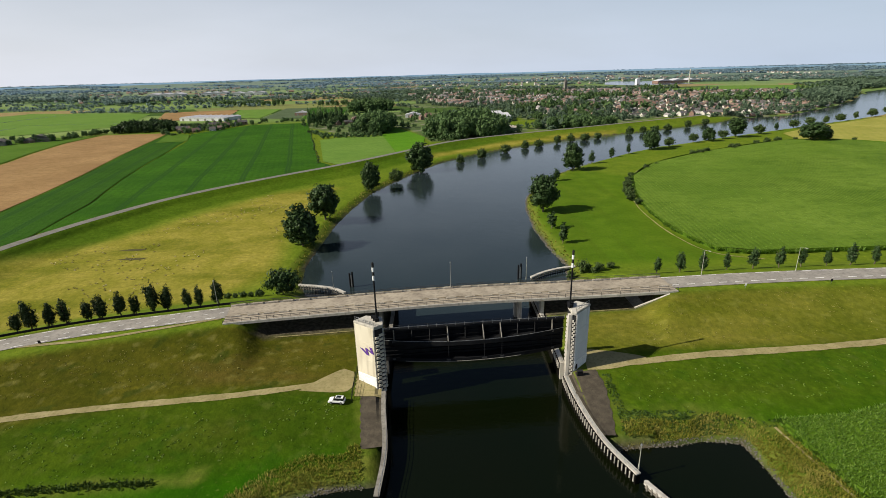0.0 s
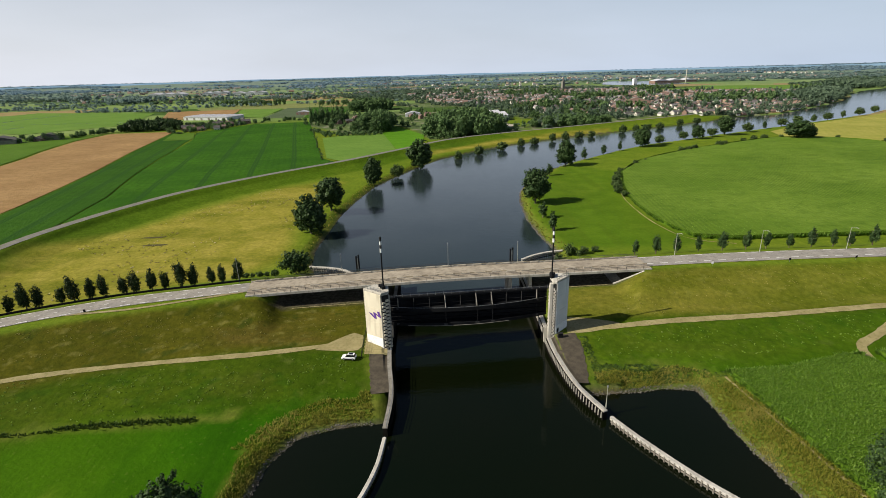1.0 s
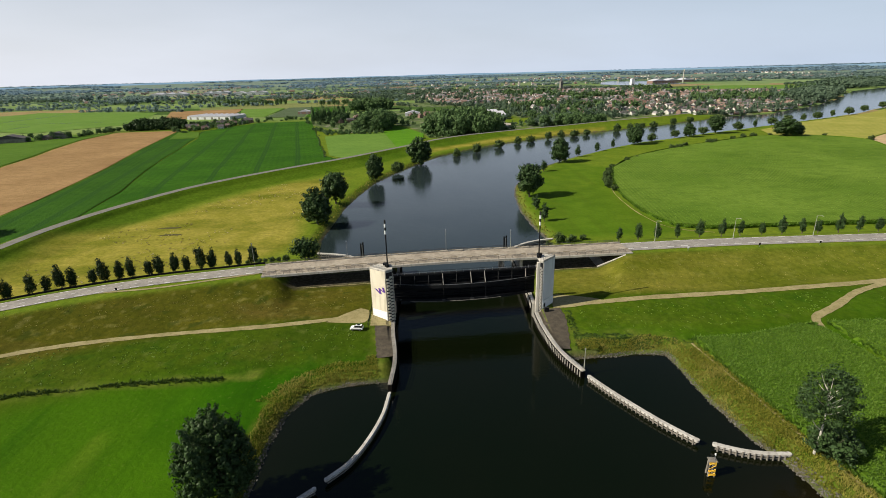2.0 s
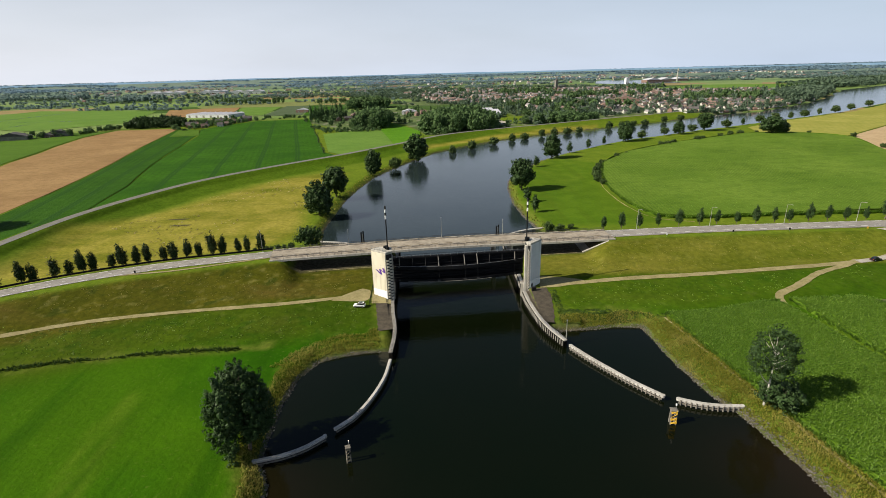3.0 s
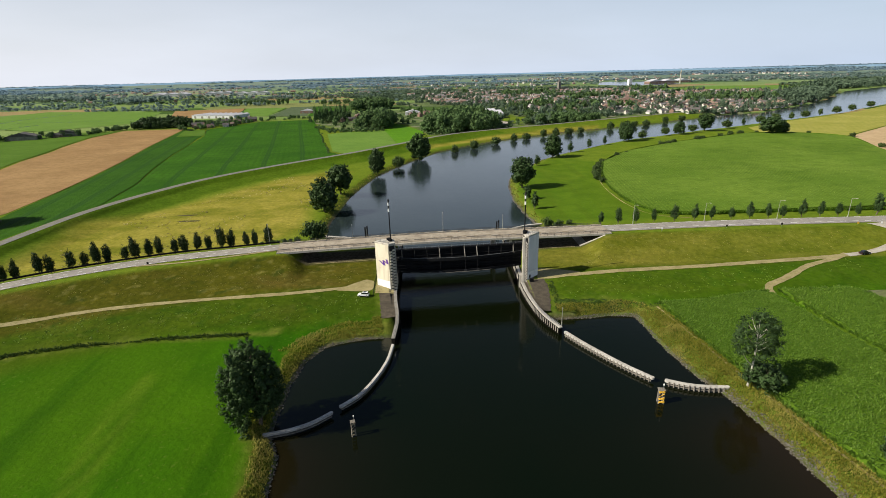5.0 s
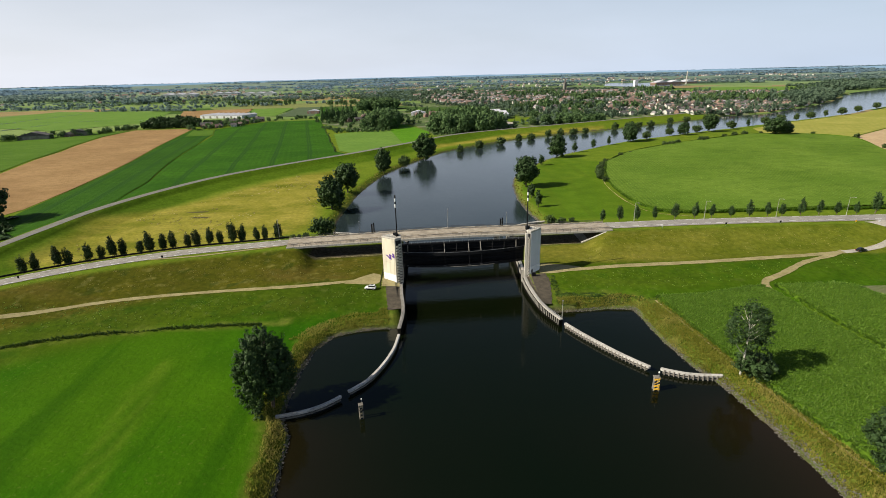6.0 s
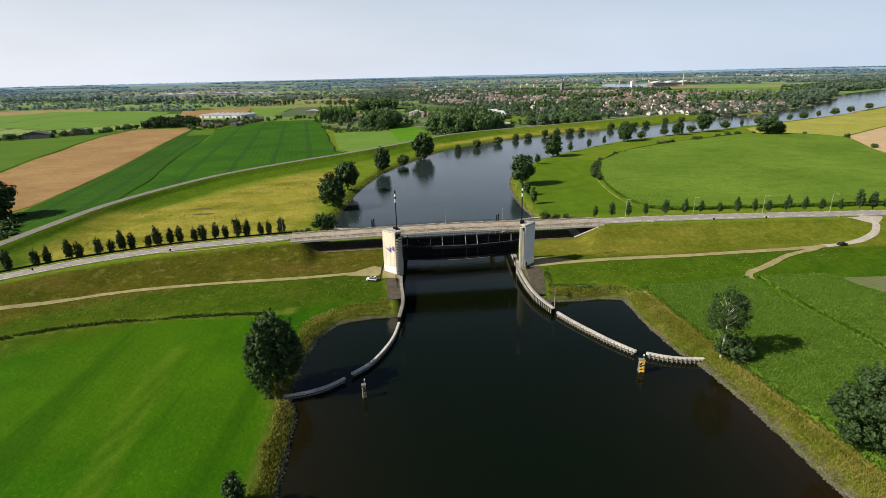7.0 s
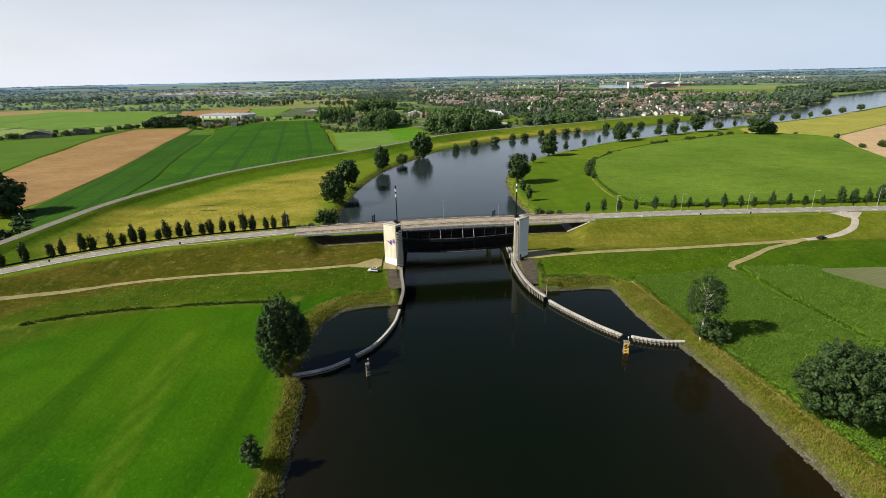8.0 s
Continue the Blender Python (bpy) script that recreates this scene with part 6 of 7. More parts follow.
plant("shrub", tree_meshes(84, "bush", 9.0, 6.2, 0.0, 160, 22, 0.24, 0.5, M_LEAF), 70.9, 38.0, 0, 1.08, 1, "dense dark shrub at the foot of a pale tree", "shrub")
plant("tree", tree_meshes(85, "flame", 4.4, 7.6, 0.5, 130, 18, 0.18, 0.36, M_LEAF), -36.3, -2.0, 0, 1, 1, "small green tree on the canal bank", "tree")
plant("shrub", tree_meshes(86, "bush", 11.5, 9.2, 0.0, 130, 18, 0.36, 0.7, M_LEAF), -51.5, 151.5, 0, 1, 1, "dense green shrub beside the bridge", "shrub")
for k, (x, y, s) in enumerate(((46, 161, 0.6), (51, 163, 0.8), (57, 165, 0.6), (62, 167, 0.5), (54, 160, 0.5), (-58.5, 149.2, 0.5), (-61.5, 149.6, 0.36), (-64.3, 150.2, 0.44), (-67, 150.5, 0.34), (-69.6, 151, 0.42), (-74, 151, 0.34))):
    plant("shrub", BUSHES[k % 2], x, y, 60 * k, s, s * (1.3 if k == 1 else 1), "rough green shrub beside the bridge", "shrub", "shrubs beside the bridge")
for k, (x, y, s) in enumerate(((105, 262, 0.9), (106, 254, 0.8), (107, 270, 1.0), (110, 279, 1.0), (113, 288, 1.0), (117, 298, 0.9), (121, 308, 0.8), (128, 322, 0.7), (147, 345, 0.8), (160, 358, 0.6), (205, 396, 1.0), (213, 400, 1.0), (221, 405, 1.0), (250, 420, 1.1), (257, 424, 0.9), (283, 440, 0.9), (296, 446, 1.1), (310, 452, 1.1), (330, 458, 0.7), (375, 446, 0.7), (392, 412, 1.0), (366, 350, 0.9), (384, 350, 1.4))):
    plant("shrub", BUSHES[k % 2], x, y, 47 * k, s, s * 0.9, "low dark bush at the edge of the maize", "shrub", "bushes round the maize field")


# ---- woods and hedges ----
def unit_crown(seed, kind, tufts, per, leaf, tuft, fill):
    rng = np.random.default_rng(seed)
    return lobed_crown(rng, lobes_of(rng, kind, 1.0, 1.0, 0.0), tufts, per, leaf, tuft, fill)


MID = [unit_crown(100 + k, "round" if k % 2 else "poplar", 42, 5, 0.085, 0.1, 1.5) for k in range(6)]
TALL = [unit_crown(160 + k, "flame", 34, 5, 0.085, 0.1, 1.5) for k in range(4)]
LOW = [unit_crown(120 + k, "bush", 13, 3, 0.17, 0.15, 0.9) for k in range(8)]
SPECK = [unit_crown(140 + k, "bush", 6, 3, 0.27, 0.18, 0.6) for k in range(8)]


def wood(name, spots, kit, material, label, seed):
    """Many crowns as one mesh; spots are rows of x, y, height, width."""
    rng = np.random.default_rng(seed)
    spots = np.asarray(spots, float)
    z = land(spots[:, 0], spots[:, 1])
    out = []
    for (x, y, h, w), zz in zip(spots, z):
        q, a = kit[rng.integers(len(kit))], rng.uniform(0, 6.28)
        ca, sa = math.cos(a), math.sin(a)
        v = np.stack([(q[..., 0] * ca - q[..., 1] * sa) * w + x, (q[..., 0] * sa + q[..., 1] * ca) * w + y, q[..., 2] * h + zz - 0.2], -1)
        out.append(v)
    me = quads_mesh(name, np.concatenate(out), material)
    return tagged(new(name, me), label, "woodland", kind="stuff")


def scatter(rng, poly, n):
    p = np.array(poly, float)
    out = []
    while len(out) < n:
        x = rng.uniform(p[:, 0].min(), p[:, 0].max(), 400)
        y = rng.uniform(p[:, 1].min(), p[:, 1].max(), 400)
        ok = inside(x, y, poly)
        out += list(zip(x[ok], y[ok]))
    return out[:n]


def sized(rng, pts, h0, h1, w0, w1):
    return [(x, y, rng.uniform(h0, h1), rng.uniform(w0, w1)) for x, y in pts]


def grove(rng, poly, n, h0, h1, w0, w1):
    """Trees filling a plot, tallest in its middle."""
    p = np.array(scatter(rng, poly, n))
    deep = -signed(p[:, 0], p[:, 1], poly)
    f = 0.35 + 0.65 * np.clip(deep / max(8.0, deep.max() * 0.7), 0, 1) ** 0.5
    return [(x, y, h0 + (h1 - h0) * k * rng.uniform(0.75, 1.1), w0 + (w1 - w0) * k * rng.uniform(0.7, 1.1)) for (x, y), k in zip(p, f)]


def along(rng, pts, gap, off, h0, h1, w0, w1):
    line = smooth_line(pts, gap)
    return [(x + rng.normal() * off, y + rng.normal() * off, rng.uniform(h0, h1), rng.uniform(w0, w1)) for x, y in line]


W = np.random.default_rng(5)
wood("woodland", grove(W, [(-3, 530), (62, 540), (93, 596), (62, 645), (24, 645), (-8, 600)], 80, 9, 27, 11, 19), MID, M_LEAF_FAR, "dense dark green wood beside the river dike", 1)
wood("woodland", grove(W, [(-91, 600), (-52, 600), (-48, 690), (-85, 695)], 46, 10, 25, 10, 17), MID, M_LEAF_FAR, "dense dark wood beside a hamlet", 2)
wood("woodland", grove(W, [(-144, 930), (-77, 965), (-70, 1010), (-150, 1000)], 48, 13, 23, 14, 22), MID, M_LEAF_FAR, "dense dark wood beyond a hamlet", 3)
wood("woodland", grove(W, [(-170, 735), (-136, 705), (-125, 770), (-150, 800)], 26, 7, 15, 7, 13), MID, M_LEAF_FAR, "poplars and dark trees beside a hamlet", 4)
wood("woodland", grove(W, [(117, 606), (150, 600), (215, 602), (228, 640), (190, 640), (140, 625)], 46, 6, 15, 6, 12), MID, M_LEAF_FAR, "green trees between the dike and the town", 5)
wood("woodland", sized(W, scatter(W, [(150, 640), (230, 668), (250, 760), (208, 790), (130, 740)], 46), 5, 12, 6, 11), MID, M_LEAF_FAR, "loose trees and gardens at the edge of the town", 15)
wood("poplars", sized(W, [(-167, 713), (-160, 716), (-153, 722), (-147, 728), (-141, 740), (-136, 752), (-132, 765), (-158, 735)], 23, 31, 7, 10) + sized(W, [(137 + 5 * k, 829 - 1.6 * k) for k in range(6)], 17, 22, 6, 8) + sized(W, [(869 + 8 * k, 1234 - 5 * k) for k in range(7)], 17, 21, 7, 9), TALL, M_LEAF_FAR, "tall dark poplars standing close together", 16)
wood("woodland", grove(W, [(-432, 735), (-425, 690), (-359, 700), (-345, 730), (-395, 765)], 80, 5.4, 15.75, 7.2, 14.3), MID, M_LEAF, "dark wood behind the stubble field", 6)
hedges = along(W, [(-560, 560), (-500, 600), (-453, 640), (-440, 690)], 7, 3, 5, 10, 6, 11) + along(W, [(-560, 620), (-470, 660), (-430, 690)], 9, 5, 4, 8, 5, 9)
hedges += along(W, [(-340, 660), (-300, 690), (-278, 760), (-240, 800), (-180, 790)], 7, 8, 3, 8, 4, 8)
hedges += along(W, [(-150, 640), (-120, 590), (-95, 580), (-60, 590)], 5, 3, 3, 6, 4, 6) + along(W, [(-148, 632), (-94, 412)], 9, 1, 1, 2.5, 1.5, 3)
hedges += along(W, [(0, 580), (12, 545), (20, 520)], 6, 4, 6, 12, 5, 8)
wood("hedge", along(W, [(-250, 205), (-228, 194), (-214, 180), (-204, 160), (-200, 130)], 2.5, 2.2, 2, 5, 3, 6), LOW, M_LEAF, "dark thicket beneath a tall tree by the dike", 27)
wood("hedge", hedges, MID, M_LEAF_FAR, "loose hedges and garden trees beside the fields", 7)
wood("avenue_trees", along(W, [(-500, 1235), (-420, 1230), (-340, 1222)], 11, 1, 13, 17, 9, 11) + along(W, [(-250, 1180), (-150, 1150), (-90, 1130)], 10, 5, 9, 15, 8, 12), MID, M_LEAF_FAR, "straight row of roadside trees beyond the fields", 8)
def clumps(rng, n, x0, x1, y0, y1, s, lim):
    """Spots gathered into groves by a smooth mask."""
    out = []
    while len(out) < n:
        x, y = rng.uniform(x0, x1, 3000), rng.uniform(0, 1, 3000)
        y = y0 + (y1 - y0) * y
        m = wobble(x, y, s, 2.0) + 0.6 * wobble(x, y, s * 3.1, 7.0)
        ok = (m > lim) & (np.abs(x) < 0.98 * (y + 250))
        out += list(zip(x[ok], y[ok]))
    return out[:n]


def off_water(pts, d=6):
    p = np.array(pts)
    ok = (signed(p[:, 0], p[:, 1], WATER) > d) & (signed(p[:, 0], p[:, 1], [(640, 1940), (692, 1760), (900, 1790), (1000, 2300), (760, 2280)]) > d) & (signed(p[:, 0], p[:, 1], [(574, 1440), (617, 1300), (873, 1222), (1066, 1490), (900, 1560)]) > d)
    return [tuple(q) for q in p[ok]]


def clear_of(pts, gap=22):
    p = np.array(pts)
    ok = line_info(p[:, 0], p[:, 1], DIKE)[0] > gap
    for green in CLEARINGS:
        ok &= signed(p[:, 0], p[:, 1], green) > 2
    return [tuple(q) for q in p[ok]]


def banded(rng, n, y0, y1, s, lim, power=1.0):
    """Spots gathered into groves and rows that run with the fields."""
    out = []
    while len(out) < n:
        y = y0 + (y1 - y0) * rng.uniform(0, 1, 4000) ** power
        x = rng.uniform(-1.0, 1.0, 4000) * (y + 180)
        m = wobble(x * 0.3, y, s, 2.0) + 0.7 * wobble(x, y, s * 2.3, 7.0)
        ok = m > lim
        out += list(zip(x[ok], y[ok]))
    return out[:n]


wood("woodland", sized(W, off_water(scatter(W, [(640, 815), (700, 860), (753, 905), (895, 1085), (880, 1190), (760, 1060), (620, 930)], 240), 5), 9, 17, 11, 17), LOW, M_LEAF_TOWN, "dark riverside wood beyond the water", 9)
wood("woodland", sized(W, off_water(scatter(W, [(947, 1250), (1000, 1215), (1110, 1240), (1320, 1450), (1180, 1500), (980, 1330)], 190), 6), 11, 19, 12, 20), LOW, M_LEAF_TOWN, "dark wood on the far river bank", 17)
town = clear_of(off_water(scatter(W, [p for p in SETTLED if p[1] < 1450] + [(-150, 1420)], 2900), 5))
wood("town_trees", [(x, y, W.uniform(4, 8) if W.uniform() < 0.88 else W.uniform(10, 16), W.uniform(5, 10)) for x, y in town], LOW, M_LEAF_TOWN, "garden and street trees among the town's houses", 10)
wood("garden_trees", sized(W, [p for p in clear_of(scatter(W, HAMLET, 190), 26) if signed(np.array([p[0]]), np.array([p[1]]), [(-57, 588), (-33, 455), (-10, 480), (-8, 560), (-22, 600), (-55, 690)])[0] > 2], 4, 9, 4, 8), LOW, M_LEAF_FAR, "garden trees and thickets round the hamlet", 21)
wood("garden_trees", sized(W, [(-122 + 6.2 * k + W.normal(), 575 + 13 * r + W.normal() * 2) for k in range(10) for r in range(3)], 3.5, 5, 3.5, 5), LOW, M_LEAF_FAR, "rows of small orchard trees beside a hamlet", 22)
wood("town_trees", sized(W, off_water(clumps(W, 330, 100, 850, 760, 1500, 0.02, 0.45)), 11, 18, 9, 14), LOW, M_LEAF_FAR, "taller dark trees in the town's parks", 18)
shore = [(x + 5 + W.uniform(0, 22), y + 7 + W.uniform(0, 22)) for x, y in smooth_line([(388, 655), (450, 690), (510, 712), (600, 785), (680, 848), (760, 922)], 3.0)]
wood("garden_trees", sized(W, off_water(shore, 2.5), 4, 10, 5, 9), LOW, M_LEAF_TOWN, "garden trees and bushes down to the river", 23)
spots = scatter(W, [(-940, 1490), (-830, 1470), (-800, 1640), (-930, 1650)], 40) + scatter(W, [(-1350, 1850), (-1160, 1760), (-1150, 1860), (-1330, 1930)], 60) + scatter(W, [(-1540, 1850), (-1400, 1790), (-1390, 1870), (-1520, 1920)], 40)
wood("woodland", sized(W, spots, 12, 19, 14, 22), LOW, M_LEAF_HAZE, "dark groves among distant fields", 11)
wood("garden_trees", sized(W, scatter(W, [(-350, 668), (-296, 690), (-262, 775), (-300, 812), (-345, 760)], 60), 4, 9, 4, 8), MID, M_LEAF_FAR, "dark garden trees round the houses beside the fields", 20)
lines = along(W, [(-646, 1606), (-560, 1580), (-472, 1557), (-334, 1492)], 9, 5, 7, 14, 9, 15) + along(W, [(-771, 1149), (-724, 1158), (-674, 1141), (-546, 1114)], 12, 5, 3, 8, 6, 11) + along(W, [(-1100, 1330), (-940, 1290), (-800, 1260), (-620, 1250)], 17, 7, 3, 8, 6, 11)
lines += along(W, [(-745, 838), (-760, 960), (-748, 1103)], 4, 0.6, 0.8, 1.6, 3, 5) + along(W, [(-654, 723), (-640, 811)], 4, 0.5, 0.8, 1.6, 3, 5) + along(W, [(-1068, 1247), (-946, 1347)], 6, 0.6, 1, 2, 4, 6) + along(W, [(-900, 880), (-640, 860), (-480, 850)], 5, 0.6, 0.8, 1.4, 3, 5)
for k in range(34):
    y = 1020 + 900 * W.uniform()
    x = W.uniform(-1.0, 1.0) * (y + 150)
    if x > 0 and y < 1750 or (-560 < x < -100 and y < 1250) or (x < -300 and y < 1150):
        continue
    ln, a = W.uniform(100, 420), W.uniform(-0.3, 0.3)
    lines += along(W, [(x, y), (x + ln * math.cos(a) / 2, y + ln * math.sin(a) / 2 + W.normal() * 10), (x + ln * math.cos(a), y + ln * math.sin(a))], 15, 4, 4, 11, 8, 15)
wood("hedge", lines, LOW, M_LEAF_HAZE, "distant hedgerows and ditches between fields", 12)


# The furthest woods hold the most painted haze in their blue tone.
M_LEAF_FAR_HAZE = leafy("haze_blue_woodland", (0.2, 0.3, 0.37), (0.25, 0.36, 0.43), (0.3, 0.41, 0.47), 0.9, None, 0.5)
east = np.array(banded(W, 7600, 1330, 2500, 0.012, 0.05))
open_land = (east[:, 0] < -250) & (W.uniform(size=len(east)) < 0.72)
meadow = signed(east[:, 0], east[:, 1], [(790, 1290), (1090, 1560), (1150, 1950), (850, 1990), (790, 1660), (620, 1320)]) < 4
east = off_water([tuple(p) for p in east[~(open_land | meadow)]], 8)
for k, (a, b, mat, lab) in enumerate(((0, 1850, M_LEAF_TOWN, "tree rows and groves beyond the town"), (1850, 9999, M_LEAF_HAZE, "distant tree rows, painted blue-green for haze"))):
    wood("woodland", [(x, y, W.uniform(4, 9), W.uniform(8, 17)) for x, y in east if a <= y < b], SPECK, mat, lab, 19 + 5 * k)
wood("far_woodland", [(x, y, W.uniform(5, 10), W.uniform(14, 34)) for x, y in banded(W, 5200, 2450, 4380, 0.008, 0.1, 0.8)], SPECK, M_LEAF_FAR_HAZE, "woods along the horizon, painted blue-green for haze", 14)


def horizon_band():
    """Low wooded skyline some four kilometres off; its glow stands in for haze."""
    m = Mat("glowing_haze_band", 1.0, spec=0.0)
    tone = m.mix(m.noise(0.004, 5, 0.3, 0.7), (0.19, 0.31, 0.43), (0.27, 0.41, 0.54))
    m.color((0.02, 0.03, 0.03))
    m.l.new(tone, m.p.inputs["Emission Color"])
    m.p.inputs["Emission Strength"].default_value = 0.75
    v, f = [], []
    n = 420
    for k in range(n + 1):
        a = 2 * math.pi * k / n
        x, y = 4450 * math.sin(a), 4450 * math.cos(a) - 40
        z = hz(x, y)
        top = 12 + 1.4 * math.sin(a * 23) * math.sin(a * 7 + 1) + 0.9 * math.sin(a * 61 + 2) + 0.7 * math.sin(a * 143)
        v += [(x, y, z - 3), (x, y, z + max(3.0, top))]
        if k:
            f.append((2 * k - 2, 2 * k, 2 * k + 1, 2 * k - 1))
    return tagged(new("backdrop", mesh_of("backdrop", v, f, m.m)), "wooded horizon far away, glowing blue to stand in for haze", "backdrop", kind="structure")


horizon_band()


# ---- buildings ----
# Roof and wall tones are greyed to hold some distance haze.
ROOFS = [worn("orange_roof_tiles", (0.18, 0.12, 0.1), (0.235, 0.16, 0.135), (0.13, 0.08, 0.06), 1.0, 0.8, 0.4), worn("dark_roof_tiles", (0.07, 0.065, 0.065), (0.11, 0.1, 0.1), (0.04, 0.04, 0.04), 1.0, 0.8, 0.4),
         worn("brown_roof_tiles", (0.14, 0.1, 0.085), (0.19, 0.135, 0.115), (0.08, 0.06, 0.05), 1.0, 0.8, 0.4), worn("grey_roof_tiles", (0.2, 0.19, 0.19), (0.27, 0.25, 0.25), (0.1, 0.1, 0.1), 1.0, 0.8, 0.4)]
WALLS = [worn("red_brick_wall", (0.2, 0.13, 0.1), (0.25, 0.165, 0.13), (0.12, 0.08, 0.06), 1.5, 0.9, 0.4), worn("pale_rendered_wall", (0.52, 0.5, 0.45), (0.62, 0.6, 0.54), (0.32, 0.3, 0.27), 1.0, 0.85), worn("buff_brick_wall", (0.4, 0.31, 0.21), (0.47, 0.37, 0.26), (0.24, 0.18, 0.12), 1.5, 0.9, 0.4)]
M_ROOFWHITE = worn("white_sheet_roof", (0.46, 0.46, 0.5), (0.56, 0.56, 0.6), (0.32, 0.32, 0.34), 0.3, 0.6, 0.1, 0.0, (1, 0.15, 1))
M_HALLWALL = worn("pale_sheet_wall", (0.5, 0.51, 0.52), (0.58, 0.59, 0.6), (0.34, 0.34, 0.34), 0.5, 0.7, 0.1)


def house_meshes(w, d, h, rh, wall, roof):
    out = {}
    x, y = w / 2, d / 2
    v = [(-x, -y, -0.3), (x, -y, -0.3), (x, y, -0.3), (-x, y, -0.3), (-x, -y, h), (x, -y, h), (x, y, h), (-x, y, h), (-x, 0, h + rh), (x, 0, h + rh)]
    out["wall"] = mesh_of("wall", v, [(0, 1, 5, 4), (2, 3, 7, 6), (1, 2, 6, 9, 5), (3, 0, 4, 8, 7)], wall)
    o, t = 0.35, 0.22
    sl = rh / y
    pts = []
    for s in (-1, 1):
        for xx in (-x - o, x + o):
            pts += [(xx, s * (y + o), h - o * sl + t * 0.4), (xx, 0, h + rh + t * 0.4), (xx, s * (y + o), h - o * sl + t + t * 0.4), (xx, 0, h + rh + t + t * 0.4)]
    f = []
    for b in (0, 8):
        f += [(b, b + 1, b + 5, b + 4), (b + 2, b + 3, b + 7, b + 6), (b, b + 2, b + 6, b + 4), (b, b + 1, b + 3, b + 2), (b + 4, b + 5, b + 7, b + 6)]
    me = mesh_of("roof", pts, f, roof)
    bm = bmesh.new()
    bm.from_mesh(me)
    bmesh.ops.recalc_face_normals(bm, faces=bm.faces)
    bm.to_mesh(me)
    bm.free()
    out["roof"] = me
    return out


CHIM = bpy.data.meshes.new("chimney")
bm = box(0, 0, 0, 0.7, 0.7, 1.8, 0, 0.04)
bm.to_mesh(CHIM)
bm.free()
CHIM.materials.append(WALLS[0])
WIN = bpy.data.meshes.new("window")
bm = box(0, 0, 0, 1.5, 0.14, 1.3, 0, 0.03)
bm.to_mesh(WIN)
bm.free()
WIN.materials.append(M_GLASS)
DOOR = bpy.data.meshes.new("door")
bm = box(0, 0, 0, 1.0, 0.16, 2.1, 0, 0.03)
bm.to_mesh(DOOR)
bm.free()
DOOR.materials.append(M_WHITE)
ROOFWORD, WALLWORD = ("orange tiled", "dark tiled", "brown tiled", "grey tiled"), ("red brick", "pale rendered", "buff brick")
KINDS = []
for k, (w, d, h, rh, wi, ri) in enumerate(((11, 8.5, 4.2, 4.0, 1, 1), (13, 9, 3.8, 4.4, 0, 0), (10, 8, 5.4, 3.8, 1, 2), (18, 9, 5.4, 3.8, 0, 1), (12, 9, 3.4, 4.6, 2, 0), (15, 10, 5.2, 4.2, 1, 3), (9, 8, 5.6, 3.6, 0, 2), (24, 9, 5.6, 3.6, 2, 1))):
    KINDS.append((w, d, h, rh, wi, ri, house_meshes(w, d, h, rh, WALLS[wi], ROOFS[ri])))


def house(k, x, y, turn, place):
    w, d, h, rh, wi, ri, me = KINDS[k]
    grow = 0.6 + 0.2 * ((x * 7.3 + y * 3.1) % 1)
    ob = thing("house", "%s house with a %s roof %s" % (WALLWORD[wi], ROOFWORD[ri], place), "house", (x, y, hz(x, y)), turn, "houses " + place)
    ob.scale = (grow, grow, grow)
    wall = part("wall", me["wall"], None, ob)
    roof = part("roof", me["roof"], None, ob)
    c = part("chimney", CHIM, None, roof)
    c.location = (w * 0.28, 0.0, h + rh + 0.5)
    for sx in (-0.28, 0.28):
        q = part("window", WIN, None, wall)
        q.location = (w * sx, -d / 2 - 0.02, 1.5)
        if h > 5:
            q = part("window", WIN, None, wall)
            q.location = (w * sx, -d / 2 - 0.02, 4.2)
    q = part("door", DOOR, None, wall)
    q.location = (0, -d / 2 - 0.02, 1.0)
    return ob


def free_spots(rng, poly, n, gap, avoid=14):
    out = []
    for _ in range(60):
        for x, y in scatter(rng, poly, 200):
            if all((x - a) ** 2 + (y - b) ** 2 > gap * gap for a, b in out):
                out.append((x, y))
                if len(out) >= n:
                    break
        if len(out) >= n:
            break
    p = np.array(out)
    ok = (signed(p[:, 0], p[:, 1], WATER) > avoid) & (line_info(p[:, 0], p[:, 1], DIKE)[0] > 26)
    return [tuple(q) for q in p[ok]]


HR = np.random.default_rng(21)
for x, y in free_spots(HR, [(345, 680), (400, 692), (500, 725), (640, 850), (720, 930), (690, 980), (500, 860), (340, 770)], 105, 15):
    house(int(HR.integers(8)), x, y, float(HR.choice([40, 48, 130, 138])) + HR.normal() * 5, "near the river")
for x, y in free_spots(HR, [(140, 850), (235, 730), (335, 775), (500, 870), (640, 960), (560, 1060), (300, 1000)], 110, 17):
    house(int(HR.integers(8)), x, y, float(HR.choice([10, 18, 100, 108])) + HR.normal() * 6, "in the town")
for x, y in free_spots(HR, [(-335, 668), (-290, 690), (-270, 780), (-300, 800), (-335, 740)], 18, 14):
    house(int(HR.choice([0, 1, 3, 6])), x, y, float(HR.choice([20, 110])) + HR.normal() * 8, "beside the fields")
for x, y in free_spots(HR, [(-135, 720), (-90, 715), (-60, 760), (-100, 830), (-140, 800)], 14, 15) + [(-30, 800), (-5, 812), (-15, 770), (-520, 612), (-500, 596), (-476, 618)]:
    house(int(HR.choice([1, 3, 4, 6])), x, y, float(HR.choice([20, 110])) + HR.normal() * 8, "in the hamlet")


